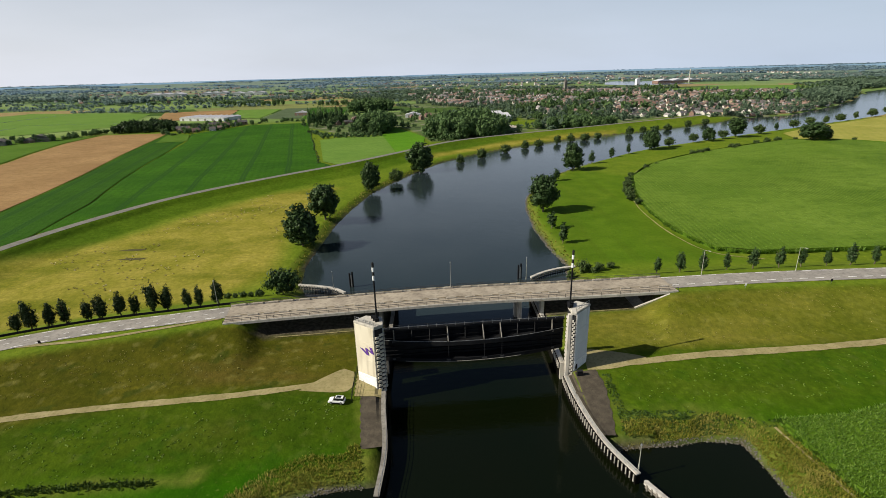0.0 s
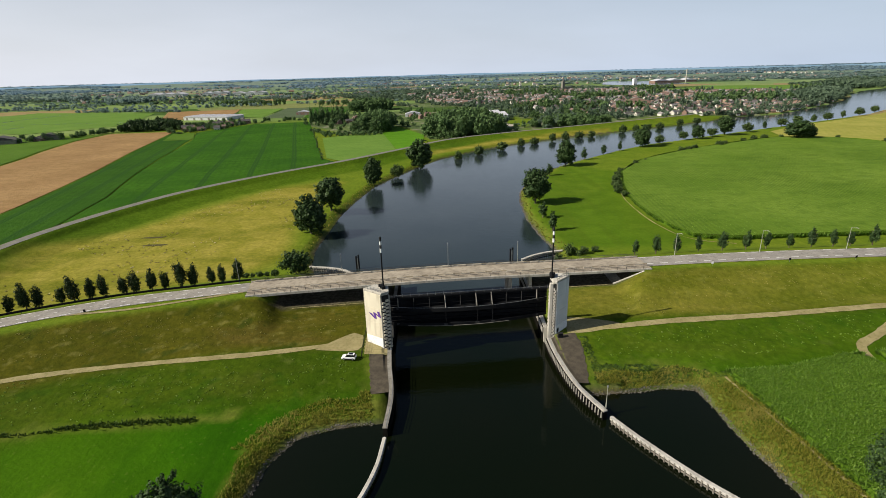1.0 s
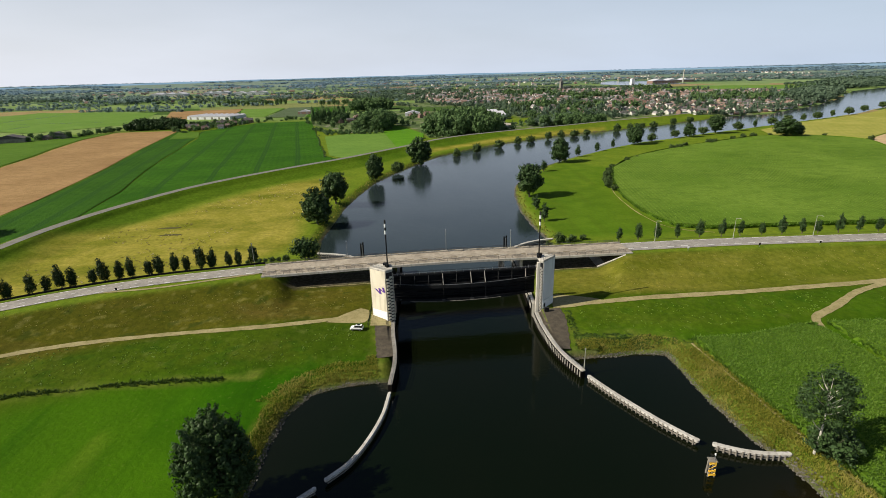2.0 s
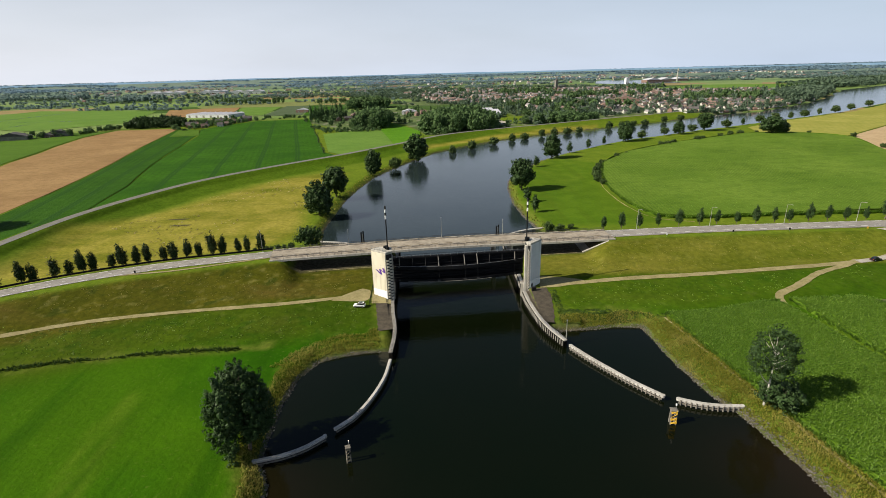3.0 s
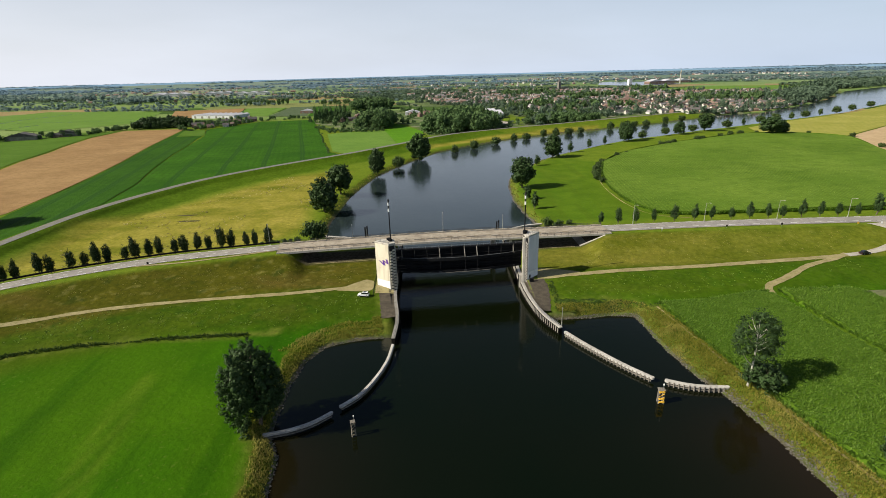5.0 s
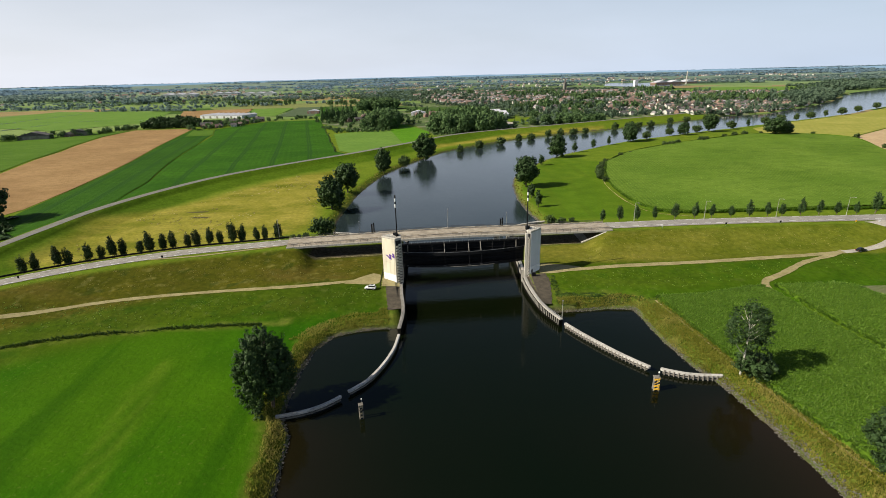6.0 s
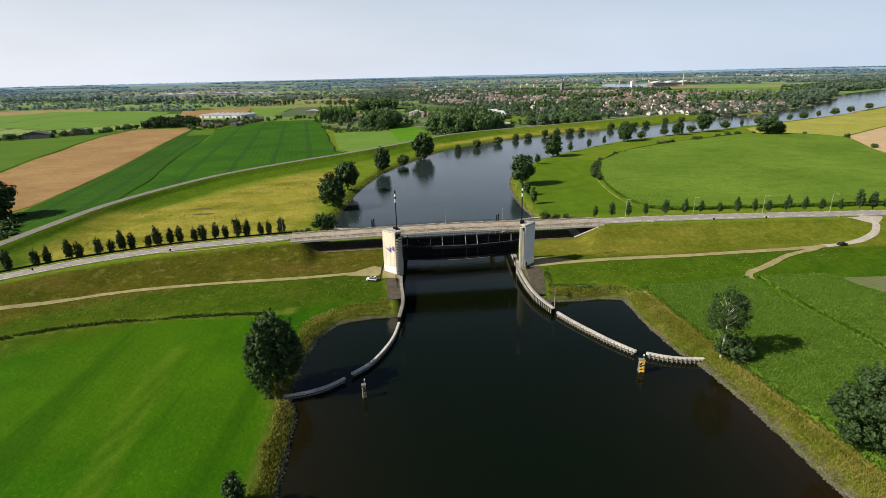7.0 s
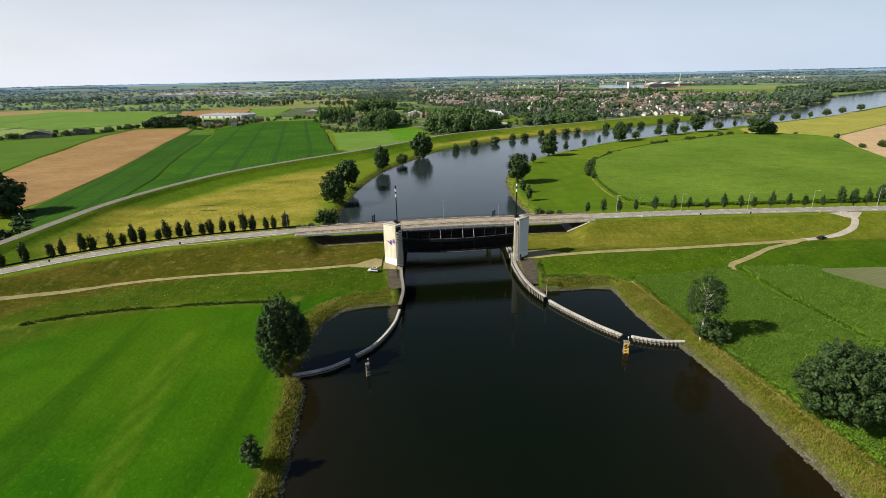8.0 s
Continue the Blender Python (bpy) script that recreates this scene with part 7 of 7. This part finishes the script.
def house_stuff(name, spots, label, seed, size=0.75, pale=0.33):
    """A far quarter of small pitched houses in one mesh, each with its own tone."""
    rng = np.random.default_rng(seed)
    v, f, mats = [], [], []
    for x, y in spots:
        w, d, h, rh, wi, ri, _ = KINDS[rng.integers(8)]
        w, d, h, rh = (q * size for q in (w, d, h, rh))
        a, z = rng.choice([0.2, 1.77]) + rng.normal() * 0.12, hz(x, y)
        ca, sa = math.cos(a), math.sin(a)
        wi, ri = (1 if rng.uniform() < pale else int(rng.choice([0, 2]))), int(rng.choice([0, 0, 1, 2, 3, 3]))
        b = len(v)
        X, Y = w / 2, d / 2
        for px, py, pz in ((-X, -Y, 0), (X, -Y, 0), (X, Y, 0), (-X, Y, 0), (-X, -Y, h), (X, -Y, h), (X, Y, h), (-X, Y, h), (-X, 0, h + rh), (X, 0, h + rh)):
            v.append((x + px * ca - py * sa, y + px * sa + py * ca, z + pz))
        f += [tuple(b + i for i in q) for q in ((0, 1, 5, 4), (2, 3, 7, 6), (1, 2, 6, 9, 5), (3, 0, 4, 8, 7), (4, 5, 9, 8), (6, 7, 8, 9))]
        mats += [wi] * 4 + [3 + ri] * 2
    me = bpy.data.meshes.new(name)
    me.from_pydata(v, [], f)
    for m in WALLS + ROOFS:
        me.materials.append(m)
    me.polygons.foreach_set("material_index", mats)
    me.update()
    return tagged(new(name, me), label, "town", kind="stuff")


house_stuff("town_houses", clear_of(off_water(scatter(HR, [(60, 1000), (300, 1000), (560, 1060), (640, 960), (840, 1150), (820, 1290), (560, 1500), (250, 1650), (20, 1550), (-40, 1300)], 1150), 14)), "crowded small houses with orange, brown and grey roofs", 31, 0.8, 0.45)
house_stuff("town_houses", clear_of(off_water(scatter(HR, [(140, 830), (240, 720), (345, 700), (500, 740), (640, 870), (720, 950), (560, 1060), (300, 1000)], 230), 14)), "small houses and sheds packed between gardens", 33, 0.62, 0.5)
house_stuff("town_houses", off_water([(x + HR.uniform(3, 16), y + HR.uniform(6, 18)) for x, y in smooth_line([(400, 664), (450, 692), (510, 714), (600, 788), (680, 850)], 7.0)], 3), "small pale boathouses and sheds along the river", 34, 0.42, 0.7)
house_stuff("town_houses", [p for p in off_water(clumps(HR, 760, -1500, 1900, 1500, 3100, 0.006, -0.1), 14) if p[0] < 560 or p[1] > 2050], "small pale houses and sheds scattered in the distance", 32, 0.8, 0.75)


def hall(at, turn, w, d, h, label, name="hall", bays=1, roofmat=M_ROOFWHITE, wallmat=M_HALLWALL):
    x, y = at
    ob = thing(name, label, "industrial building", (x, y, hz(x, y)), turn)
    part("wall", box(0, 0, h / 2 - 0.2, w, d, h, 0, 0.05), wallmat, ob)
    for k in range(bays):
        bw = w / bays
        cx = -w / 2 + bw * (k + 0.5)
        bm = bmesh.new()
        r = [[bm.verts.new((cx + sx * bw / 2 * 1.01, sy * d / 2 * 1.02, h + dz)) for sx, dz in ((-1, 0.02), (0, bw * 0.12 + 0.4), (1, 0.02))] for sy in (-1, 1)]
        bm.faces.new((r[0][0], r[0][1], r[1][1], r[1][0]))
        bm.faces.new((r[0][1], r[0][2], r[1][2], r[1][1]))
        bm.faces.new(r[0][::-1])
        bm.faces.new(r[1])
        bm.faces.new((r[0][0], r[1][0], r[1][2], r[0][2]))
        bmesh.ops.recalc_face_normals(bm, faces=bm.faces)
        part("roof", bm, roofmat, ob)
    for k in range(max(2, int(w / 14))):
        q = part("door", box(-w / 2 + (k + 0.5) * w / max(2, int(w / 14)), -d / 2 - 0.03, 1.9, 4.0, 0.15, 3.8, 0, 0.03), M_CONC_DARK, ob)
    return ob


hall((-368, 878), -17, 86, 44, 5.0, "long low hall with a white sheet roof behind houses", "hall", 8)
hall((88, 735), 100, 64, 30, 7, "white sports hall with a flat pale roof", "hall", 2)
flat_field("paving_3", [(74, 655), (95, 675), (108, 635), (89, 604)], 2.5, M_PATH, "pale grey sports court beside the hall", "paving")
hall((357, 884), -20, 46, 15, 9, "large red brick hall with a red tiled roof in the town", "hall", 1, ROOFS[0], WALLS[0])
hall((-28, 815), 0, 24, 14, 5, "white low building in the hamlet", "hall", 1)
hall((-505, 598), 15, 34, 16, 5, "dark farm shed beside a hedge", "barn", 1, ROOFS[1], M_CONC_DARK)
hall((-470, 628), 18, 26, 14, 5, "dark farm shed beside a hedge", "barn", 1, ROOFS[1], M_CONC_DARK)
hall((-225, 915), 0, 22, 12, 5, "pale farm building beside a field", "barn", 1, M_ROOFWHITE, WALLS[0])
hall((-960, 1960), 5, 120, 60, 9, "white industrial hall in the distance", "hall", 3)
hall((-800, 2000), 5, 90, 50, 9, "white industrial hall in the distance", "hall", 3)
hall((-640, 1900), 5, 110, 40, 9, "pale industrial hall in the distance", "hall", 3)
hall((925, 1980), 8, 170, 40, 7, "white factory hall with reddish walls in the distance", "factory", 3, M_ROOFWHITE, WALLS[0])
hall((726, 1845), 10, 12, 12, 20, "tall white silo building by far water", "silo", 1, M_ROOFWHITE, M_WHITE)
stack = thing("factory_chimney", "slim tall factory chimney on the horizon", "chimney", (950, 1930, 3))
part("shaft", tube((0, 0, -1), (0, 0, 46), 2.6, 1.7, 14), M_CONC, stack)
part("rim", tube((0, 0, 45.6), (0, 0, 46.6), 2.0, 2.0, 14), M_CONC_DARK, stack)
church = thing("church", "grey church with a square tower among houses", "church", (400, 1560, 2.5), 20)
part("tower_shaft", box(0, 0, 13, 8, 8, 26, 0, 0.2), M_CONC_DARK, church)
part("spire", tube((0, 0, 26), (0, 0, 38), 5.0, 0.3, 4), ROOFS[1], church)
part("nave", box(17, 0, 5, 26, 12, 10, 0, 0.2), M_CONC_DARK, church)


# ---- crops, bank growth and stones ----
def leaf_strokes(rng, base, n, length, width, lean):
    """n curved leaf blades at each base point, as quads."""
    b = np.repeat(base, n, 0)
    a = rng.uniform(0, 2 * math.pi, len(b))
    out = np.stack([np.cos(a), np.sin(a), np.zeros(len(b))], 1)
    side = np.stack([-np.sin(a), np.cos(a), np.zeros(len(b))], 1)
    ln = length * rng.uniform(0.7, 1.25, (len(b), 1))
    ln_out = lean * rng.uniform(0.4, 1.3, (len(b), 1))
    tip = b + out * ln * ln_out + np.array([0, 0, 1.0]) * ln * rng.uniform(0.7, 1.0, (len(b), 1))
    mid = b + (tip - b) * 0.55 + np.array([0, 0, 0.12]) * ln
    w = width * rng.uniform(0.7, 1.3, (len(b), 1))
    return np.stack([b, mid - side * w, tip, mid + side * w], 1)


def rows_in(rng, poly, row, gap, angle, jitter):
    p = np.array(poly, float)
    c = p.mean(0)
    R = np.hypot(*(p - c).T).max() + 5
    u, v = np.meshgrid(np.arange(-R, R, row), np.arange(-R, R, gap))
    ca, sa = math.cos(radians(angle)), math.sin(radians(angle))
    u = u + rng.normal(size=u.shape) * jitter
    v = v + rng.normal(size=v.shape) * jitter * 1.5
    X, Y = c[0] + u * ca - v * sa, c[1] + u * sa + v * ca
    ok = inside(X, Y, poly)
    return X[ok], Y[ok]


def maize(name, poly, row, gap, angle, per, label, width=0.16):
    rng = np.random.default_rng(len(label) + int(poly[0][0]))
    X, Y = rows_in(rng, poly, row, gap, angle, 0.12)
    base = np.column_stack([X, Y, np.full(len(X), 3.2)])
    me = quads_mesh(name, leaf_strokes(rng, base, per, 0.55, width, 0.9), M_MAIZE)
    return tagged(new(name, me), label, "crop", kind="stuff")


CORN_A = [(67, 81), (81, 81.5), (99.5, 86), (103, 84), (105.5, 58), (109.2, 32), (117, -18), (125, -60), (89, -60), (79.8, -14), (75, 13), (70.6, 42)]
CORN_B = [(107.5, 86.5), (129, 86), (133.5, 76), (138.5, 66), (147, 50), (185, -20), (150, -60), (129, -60), (120.3, -18), (112.4, 32), (109, 60)]


def crop_block(name, poly, z, label):
    """The closed canopy of a standing crop; its sides take the same shade-darkened green."""
    p = [np.array(a, float) for a in poly]
    ring = [tuple(a + (b - a) * k / max(1, int(np.linalg.norm(b - a) / 3))) for a, b in zip(p, p[1:] + p[:1]) for k in range(max(1, int(np.linalg.norm(b - a) / 3)))]
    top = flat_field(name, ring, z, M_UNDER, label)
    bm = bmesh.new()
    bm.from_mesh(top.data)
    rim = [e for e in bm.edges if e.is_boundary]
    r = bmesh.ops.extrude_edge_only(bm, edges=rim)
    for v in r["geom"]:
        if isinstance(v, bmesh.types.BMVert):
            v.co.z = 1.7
    bm.to_mesh(top.data)
    bm.free()
    return top


crop_block("field_14", CORN_A, 3.35, "shaded canopy of a maize field")
crop_block("field_15", CORN_B, 3.35, "shaded canopy of a maize field")
maize("maize_plants", CORN_A, 0.8, 0.36, 35, 6, "dense rows of tall green maize", 0.075)
maize("maize_plants", CORN_B, 0.85, 0.45, 35, 6, "dense rows of tall green maize", 0.085)
for ring in (CORN_A, CORN_B):
    e = np.repeat(smooth_line(ring + [ring[0]], 0.35), 2, 0)
    er = np.random.default_rng(9)
    e = e + er.normal(size=e.shape) * 0.3
    tagged(new("maize_plants", quads_mesh("maize_plants", leaf_strokes(er, np.column_stack([e, er.uniform(1.9, 2.9, len(e))]), 6, 1.0, 0.1, 0.7), M_MAIZE)), "leafy edge of the maize field", "crop", kind="stuff")
BIG = [(108, 181), (104, 200), (104, 222), (107, 249), (115, 280), (128, 318), (160, 362), (221, 406), (317, 453), (367, 442), (386, 408), (357, 342), (337, 293), (326, 240), (324, 176), (169, 176), (122, 176)]
big_field = flat_field("field_16", BIG, 3.7, M_BIGMAIZE, "broad rounded field of green maize")
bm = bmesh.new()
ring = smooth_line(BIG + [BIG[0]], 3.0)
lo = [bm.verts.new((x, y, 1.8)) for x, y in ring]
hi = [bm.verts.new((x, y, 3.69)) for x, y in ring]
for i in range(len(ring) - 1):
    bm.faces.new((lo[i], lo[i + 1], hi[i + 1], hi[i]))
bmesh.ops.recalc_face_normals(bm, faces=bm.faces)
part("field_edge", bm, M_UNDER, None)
tagged(bpy.data.objects["field_edge"], "shaded stems at the edge of the maize", "crop", kind="stuff")
rng = np.random.default_rng(77)
X, Y = rows_in(rng, BIG, 2.1, 1.3, 8, 0.2)
keep = rng.uniform(size=len(Y)) < np.clip(1.25 - (X - 105) / 160 - np.maximum(0, Y - 300) / 150, 0.12, 1.0)
base = np.column_stack([X, Y, np.full(len(X), 3.45)])[keep]
tagged(new("maize_plants", quads_mesh("maize_plants", leaf_strokes(rng, base, 2, 0.5, 0.2, 1.2), M_MAIZE)), "leafy tops of a broad maize field", "crop", kind="stuff")
ribbon("path_9", smooth_line([(122, 173)] + BIG[:7], 2.0), -3.2, -2.7, 0.1, M_TRACK, "narrow bare strip along the edge of the maize", "track", ragged=0.15)
edge = smooth_line(BIG + [BIG[0]], 0.7)
edge = edge[edge[:, 1] < 330] + rng.normal(size=(int((edge[:, 1] < 330).sum()), 2)) * 0.5
tagged(new("maize_plants", quads_mesh("maize_plants", leaf_strokes(rng, np.column_stack([edge, np.full(len(edge), 2.2)]), 7, 1.7, 0.22, 0.6), M_MAIZE)), "leafy edge of the maize field", "crop", kind="stuff")


def bank_spots(rng, line, gap, a, b, keep=1.0):
    """Points beside a shoreline, between a and b metres up the bank."""
    p = smooth_line(line, gap)
    t = np.gradient(p, axis=0)
    t /= np.linalg.norm(t, axis=1)[:, None]
    nrm = np.stack([-t[:, 1], t[:, 0]], 1)
    k = int(1 / gap)
    reps = max(1, int((b - a) * keep / gap * 0.5))
    q = np.repeat(p, reps, 0) + np.repeat(nrm, reps, 0) * rng.uniform(a, b, (len(p) * reps, 1)) + rng.normal(size=(len(p) * reps, 2)) * gap * 0.6
    sd = signed(q[:, 0], q[:, 1], WATER)
    return q[(sd > 0.2)]


G = np.random.default_rng(99)


def tufts(poly, n, length, width, material, label, keep=-0.1, grain=0.35):
    """Weeds and tussocks strewn over a stretch of grass, in patches."""
    p = np.array(scatter(G, poly, n))
    p = p[(wobble(p[:, 0], p[:, 1], grain, 6) + 0.5 * wobble(p[:, 0], p[:, 1], grain * 2.7, 1) > keep)]
    far_from = np.minimum(line_info(p[:, 0], p[:, 1], TRACK_LEFT)[0], np.minimum(line_info(p[:, 0], p[:, 1], TRACK_RIGHT)[0], line_info(p[:, 0], p[:, 1], TRACK_DOWN)[0]))
    p = p[far_from > 2.0]
    base = np.column_stack([p, land(p[:, 0], p[:, 1]) - 0.03])
    tagged(new("grass_tufts", quads_mesh("grass_tufts", leaf_strokes(G, base, 3, length, width, 0.8), material)), label, "grass", kind="stuff")


M_DRYTUFT = leafy("dry_tussocks", (0.3, 0.26, 0.09), (0.45, 0.4, 0.19), (0.6, 0.55, 0.36))
tufts([(-172, 135), (-150, 225), (-100, 305), (-60, 310), (-64, 172), (-80, 150), (-110, 138), (-150, 122)], 1000, 0.42, 0.36, M_DRYTUFT, "pale dry tussocks strewn over the pasture", 0.12, 0.09)
M_WEED = leafy("pale_green_weeds", (0.12, 0.22, 0.02), (0.2, 0.3, 0.045), (0.34, 0.4, 0.15), 0.7, None, 0.4)
M_STRAW = leafy("straw_coloured_weeds", (0.19, 0.18, 0.04), (0.3, 0.27, 0.08), (0.45, 0.4, 0.17), 0.7, None, 0.4)


def weeds(poly, n, size, material, label, grain):
    """Low leafy mounds strewn unevenly over grass."""
    p = np.array(scatter(G, poly, n))
    chance = 0.5 + 0.5 * wobble(p[:, 0], p[:, 1], grain, 6) + 0.35 * wobble(p[:, 0], p[:, 1], grain * 3.1, 1)
    p = p[G.uniform(size=len(p)) < chance * 0.8]
    tracks = np.minimum(line_info(p[:, 0], p[:, 1], TRACK_LEFT)[0], np.minimum(line_info(p[:, 0], p[:, 1], TRACK_RIGHT)[0], line_info(p[:, 0], p[:, 1], TRACK_DOWN)[0]))
    p = p[tracks > 1.8]
    c = np.column_stack([p, land(p[:, 0], p[:, 1])])
    r = size * G.uniform(0.5, 1.5, (len(p), 1)) * np.array([[1.0, 1.0, 0.45]])
    tagged(new("weeds", quads_mesh("weeds", leaf_quads(G, c, r, 6, size * 0.6), material)), label, "grass", kind="stuff")


weeds([(-150, 64), (-60, 74), (-40, 77), (-22, 75), (-22, 90), (-30, 93), (-70, 89), (-150, 80)], 1700, 0.32, M_WEED, "leafy weeds strewn over the lush meadow", 0.22)
weeds([(-150, 86), (-70, 97), (-30, 101), (-26, 112), (-60, 113), (-100, 107), (-150, 94)], 1300, 0.24, M_STRAW, "straw-coloured weeds on the dike slope", 0.16)
weeds([(38, 82), (64, 86), (104, 92), (146, 100), (146, 108), (100, 103), (60, 100), (38, 98)], 650, 0.3, M_WEED, "leafy weeds strewn over the lush meadow", 0.25)
weeds([(45, 107), (100, 110), (150, 116), (165, 128), (100, 131), (60, 126)], 900, 0.24, M_STRAW, "straw-coloured weeds on the dike slope", 0.15)
weeds([(35.4, 80), (37.4, 80.5), (38, 98), (36.2, 98)], 420, 0.36, M_RANK, "tall dark weeds beside the paving", 0.5)
weeds([(35, 79.8), (58, 80.4), (69, 80.2), (66, 83), (50, 85.5), (36, 86)], 1500, 0.4, M_RANK, "tall dark weeds above the stony edge", 0.4)
hedge_line = smooth_line(DITCH[1:], 0.5)
hedge_line = np.repeat(hedge_line, 7, 0) + G.normal(size=(len(hedge_line) * 7, 2)) * 0.45
hedge_line = hedge_line[wobble(hedge_line[:, 0], hedge_line[:, 1], 0.13, 2) > -0.25]
tagged(new("ditch_growth", quads_mesh("ditch_growth", leaf_strokes(G, np.column_stack([hedge_line, land(hedge_line[:, 0], hedge_line[:, 1]) - 0.05]), 4, 0.6, 0.1, 0.6), M_RANK)), "dark rough growth along a shallow ditch", "grass", kind="stuff")
near_left = [(-28, -78), (-28.5, -45), (-30, -7), (-31, 4), (-32, 15), (-33, 25), (-36, 31), (-36.5, 40), (-36.5, 50), (-35, 60), (-31, 67), (-24, 69.5), (-16, 70.8)]
near_right = [(33, 77.5), (42, 78), (52, 79), (58, 78), (58.5, 70), (59, 58), (61, 46), (63, 40), (64.5, 33), (66, 20), (67, 7), (68, -10), (69, -45), (69.3, -78)]
for line, lab in ((near_left, "rough tall grass and reeds on the canal bank"), (near_right, "rough tall grass and weeds on the canal bank")):
    q = bank_spots(G, line, 0.25, 0.7, 16.0 if line is near_right else 8.5, 1.7)
    q = q[~((q[:, 0] > -17.5) & (q[:, 0] < 35.4) & (q[:, 1] > 77.5))]
    q = q[(signed(q[:, 0], q[:, 1], CORN_A) > 0.2) & (signed(q[:, 0], q[:, 1], WATER) < np.where(q[:, 0] < 0, np.where(q[:, 1] < 62, 4.6, 7.6), np.where(q[:, 1] < 78, 17.0, 5.0)) + 1.1 * wobble(q[:, 0], q[:, 1], 0.5, 4))]
    base = np.column_stack([q, land(q[:, 0], q[:, 1]) - 0.05])
    tagged(new("bank_grass", quads_mesh("bank_grass", leaf_strokes(G, base, 3, 0.62, 0.05, 0.6), M_REED)), lab, "grass", kind="stuff")
for line in (NORTH_SHORE[:8], SOUTH_SHORE[12:]):
    q = bank_spots(G, line, 1.0, 0.8, 4.0, 0.9)
    base = np.column_stack([q, land(q[:, 0], q[:, 1]) - 0.05])
    tagged(new("bank_grass", quads_mesh("bank_grass", leaf_strokes(G, base, 4, 0.9, 0.2, 0.5), M_REED)), "rough grass at the river's edge", "grass", kind="stuff")


def stones(name, line, gap, a, b, size, label, density=1.0):
    p = smooth_line(line, gap)
    reps = max(1, int(3 * density))
    t = np.gradient(p, axis=0)
    t /= np.linalg.norm(t, axis=1)[:, None]
    nrm = np.stack([-t[:, 1], t[:, 0]], 1)
    q = np.repeat(p, reps, 0) + np.repeat(nrm, reps, 0) * G.uniform(-b, b, (len(p) * reps, 1)) + G.normal(size=(len(p) * reps, 2)) * 0.2
    sd = signed(q[:, 0], q[:, 1], WATER)
    q = q[(sd > a) & (sd < b)]
    z = land(q[:, 0], q[:, 1])
    bm = bmesh.new()
    bmesh.ops.create_icosphere(bm, subdivisions=1, radius=1)
    uv = np.array([v.co[:] for v in bm.verts])
    uf = np.array([[v.index for v in f.verts] for f in bm.faces])
    bm.free()
    n, k = len(q), len(uv)
    s = size * G.uniform(0.55, 1.3, (n, 1, 1)) * G.uniform(0.7, 1.2, (n, 1, 3))
    ang = G.uniform(0, 6.28, n)
    v = uv[None] * s * G.uniform(0.8, 1.15, (n, k, 1))
    vx = v[..., 0] * np.cos(ang)[:, None] - v[..., 1] * np.sin(ang)[:, None]
    vy = v[..., 0] * np.sin(ang)[:, None] + v[..., 1] * np.cos(ang)[:, None]
    v = np.stack([vx + q[:, 0:1], vy + q[:, 1:2], v[..., 2] * 0.7 + z[:, None] + 0.06], -1).reshape(-1, 3)
    f = (uf[None] + (np.arange(n) * k)[:, None, None]).reshape(-1, 3)
    me = mesh_of(name, v, f, M_STONE)
    return tagged(new(name, me), label, "stones", kind="stuff")


stones("rubble_stones", near_right, 0.26, -0.5, 1.0, 0.2, "grey rubble stones along the canal edge")
stones("rubble_stones", near_right[7:-1], 0.22, 0.6, 2.3, 0.22, "grey rubble stones on the canal bank", 2.0)
stones("rubble_stones", near_left, 0.3, -0.4, 0.8, 0.19, "grey rubble stones along the canal edge")
stones("rubble_stones", SOUTH_SHORE[13:], 0.55, -0.4, 0.8, 0.3, "grey rubble stones along the river edge")
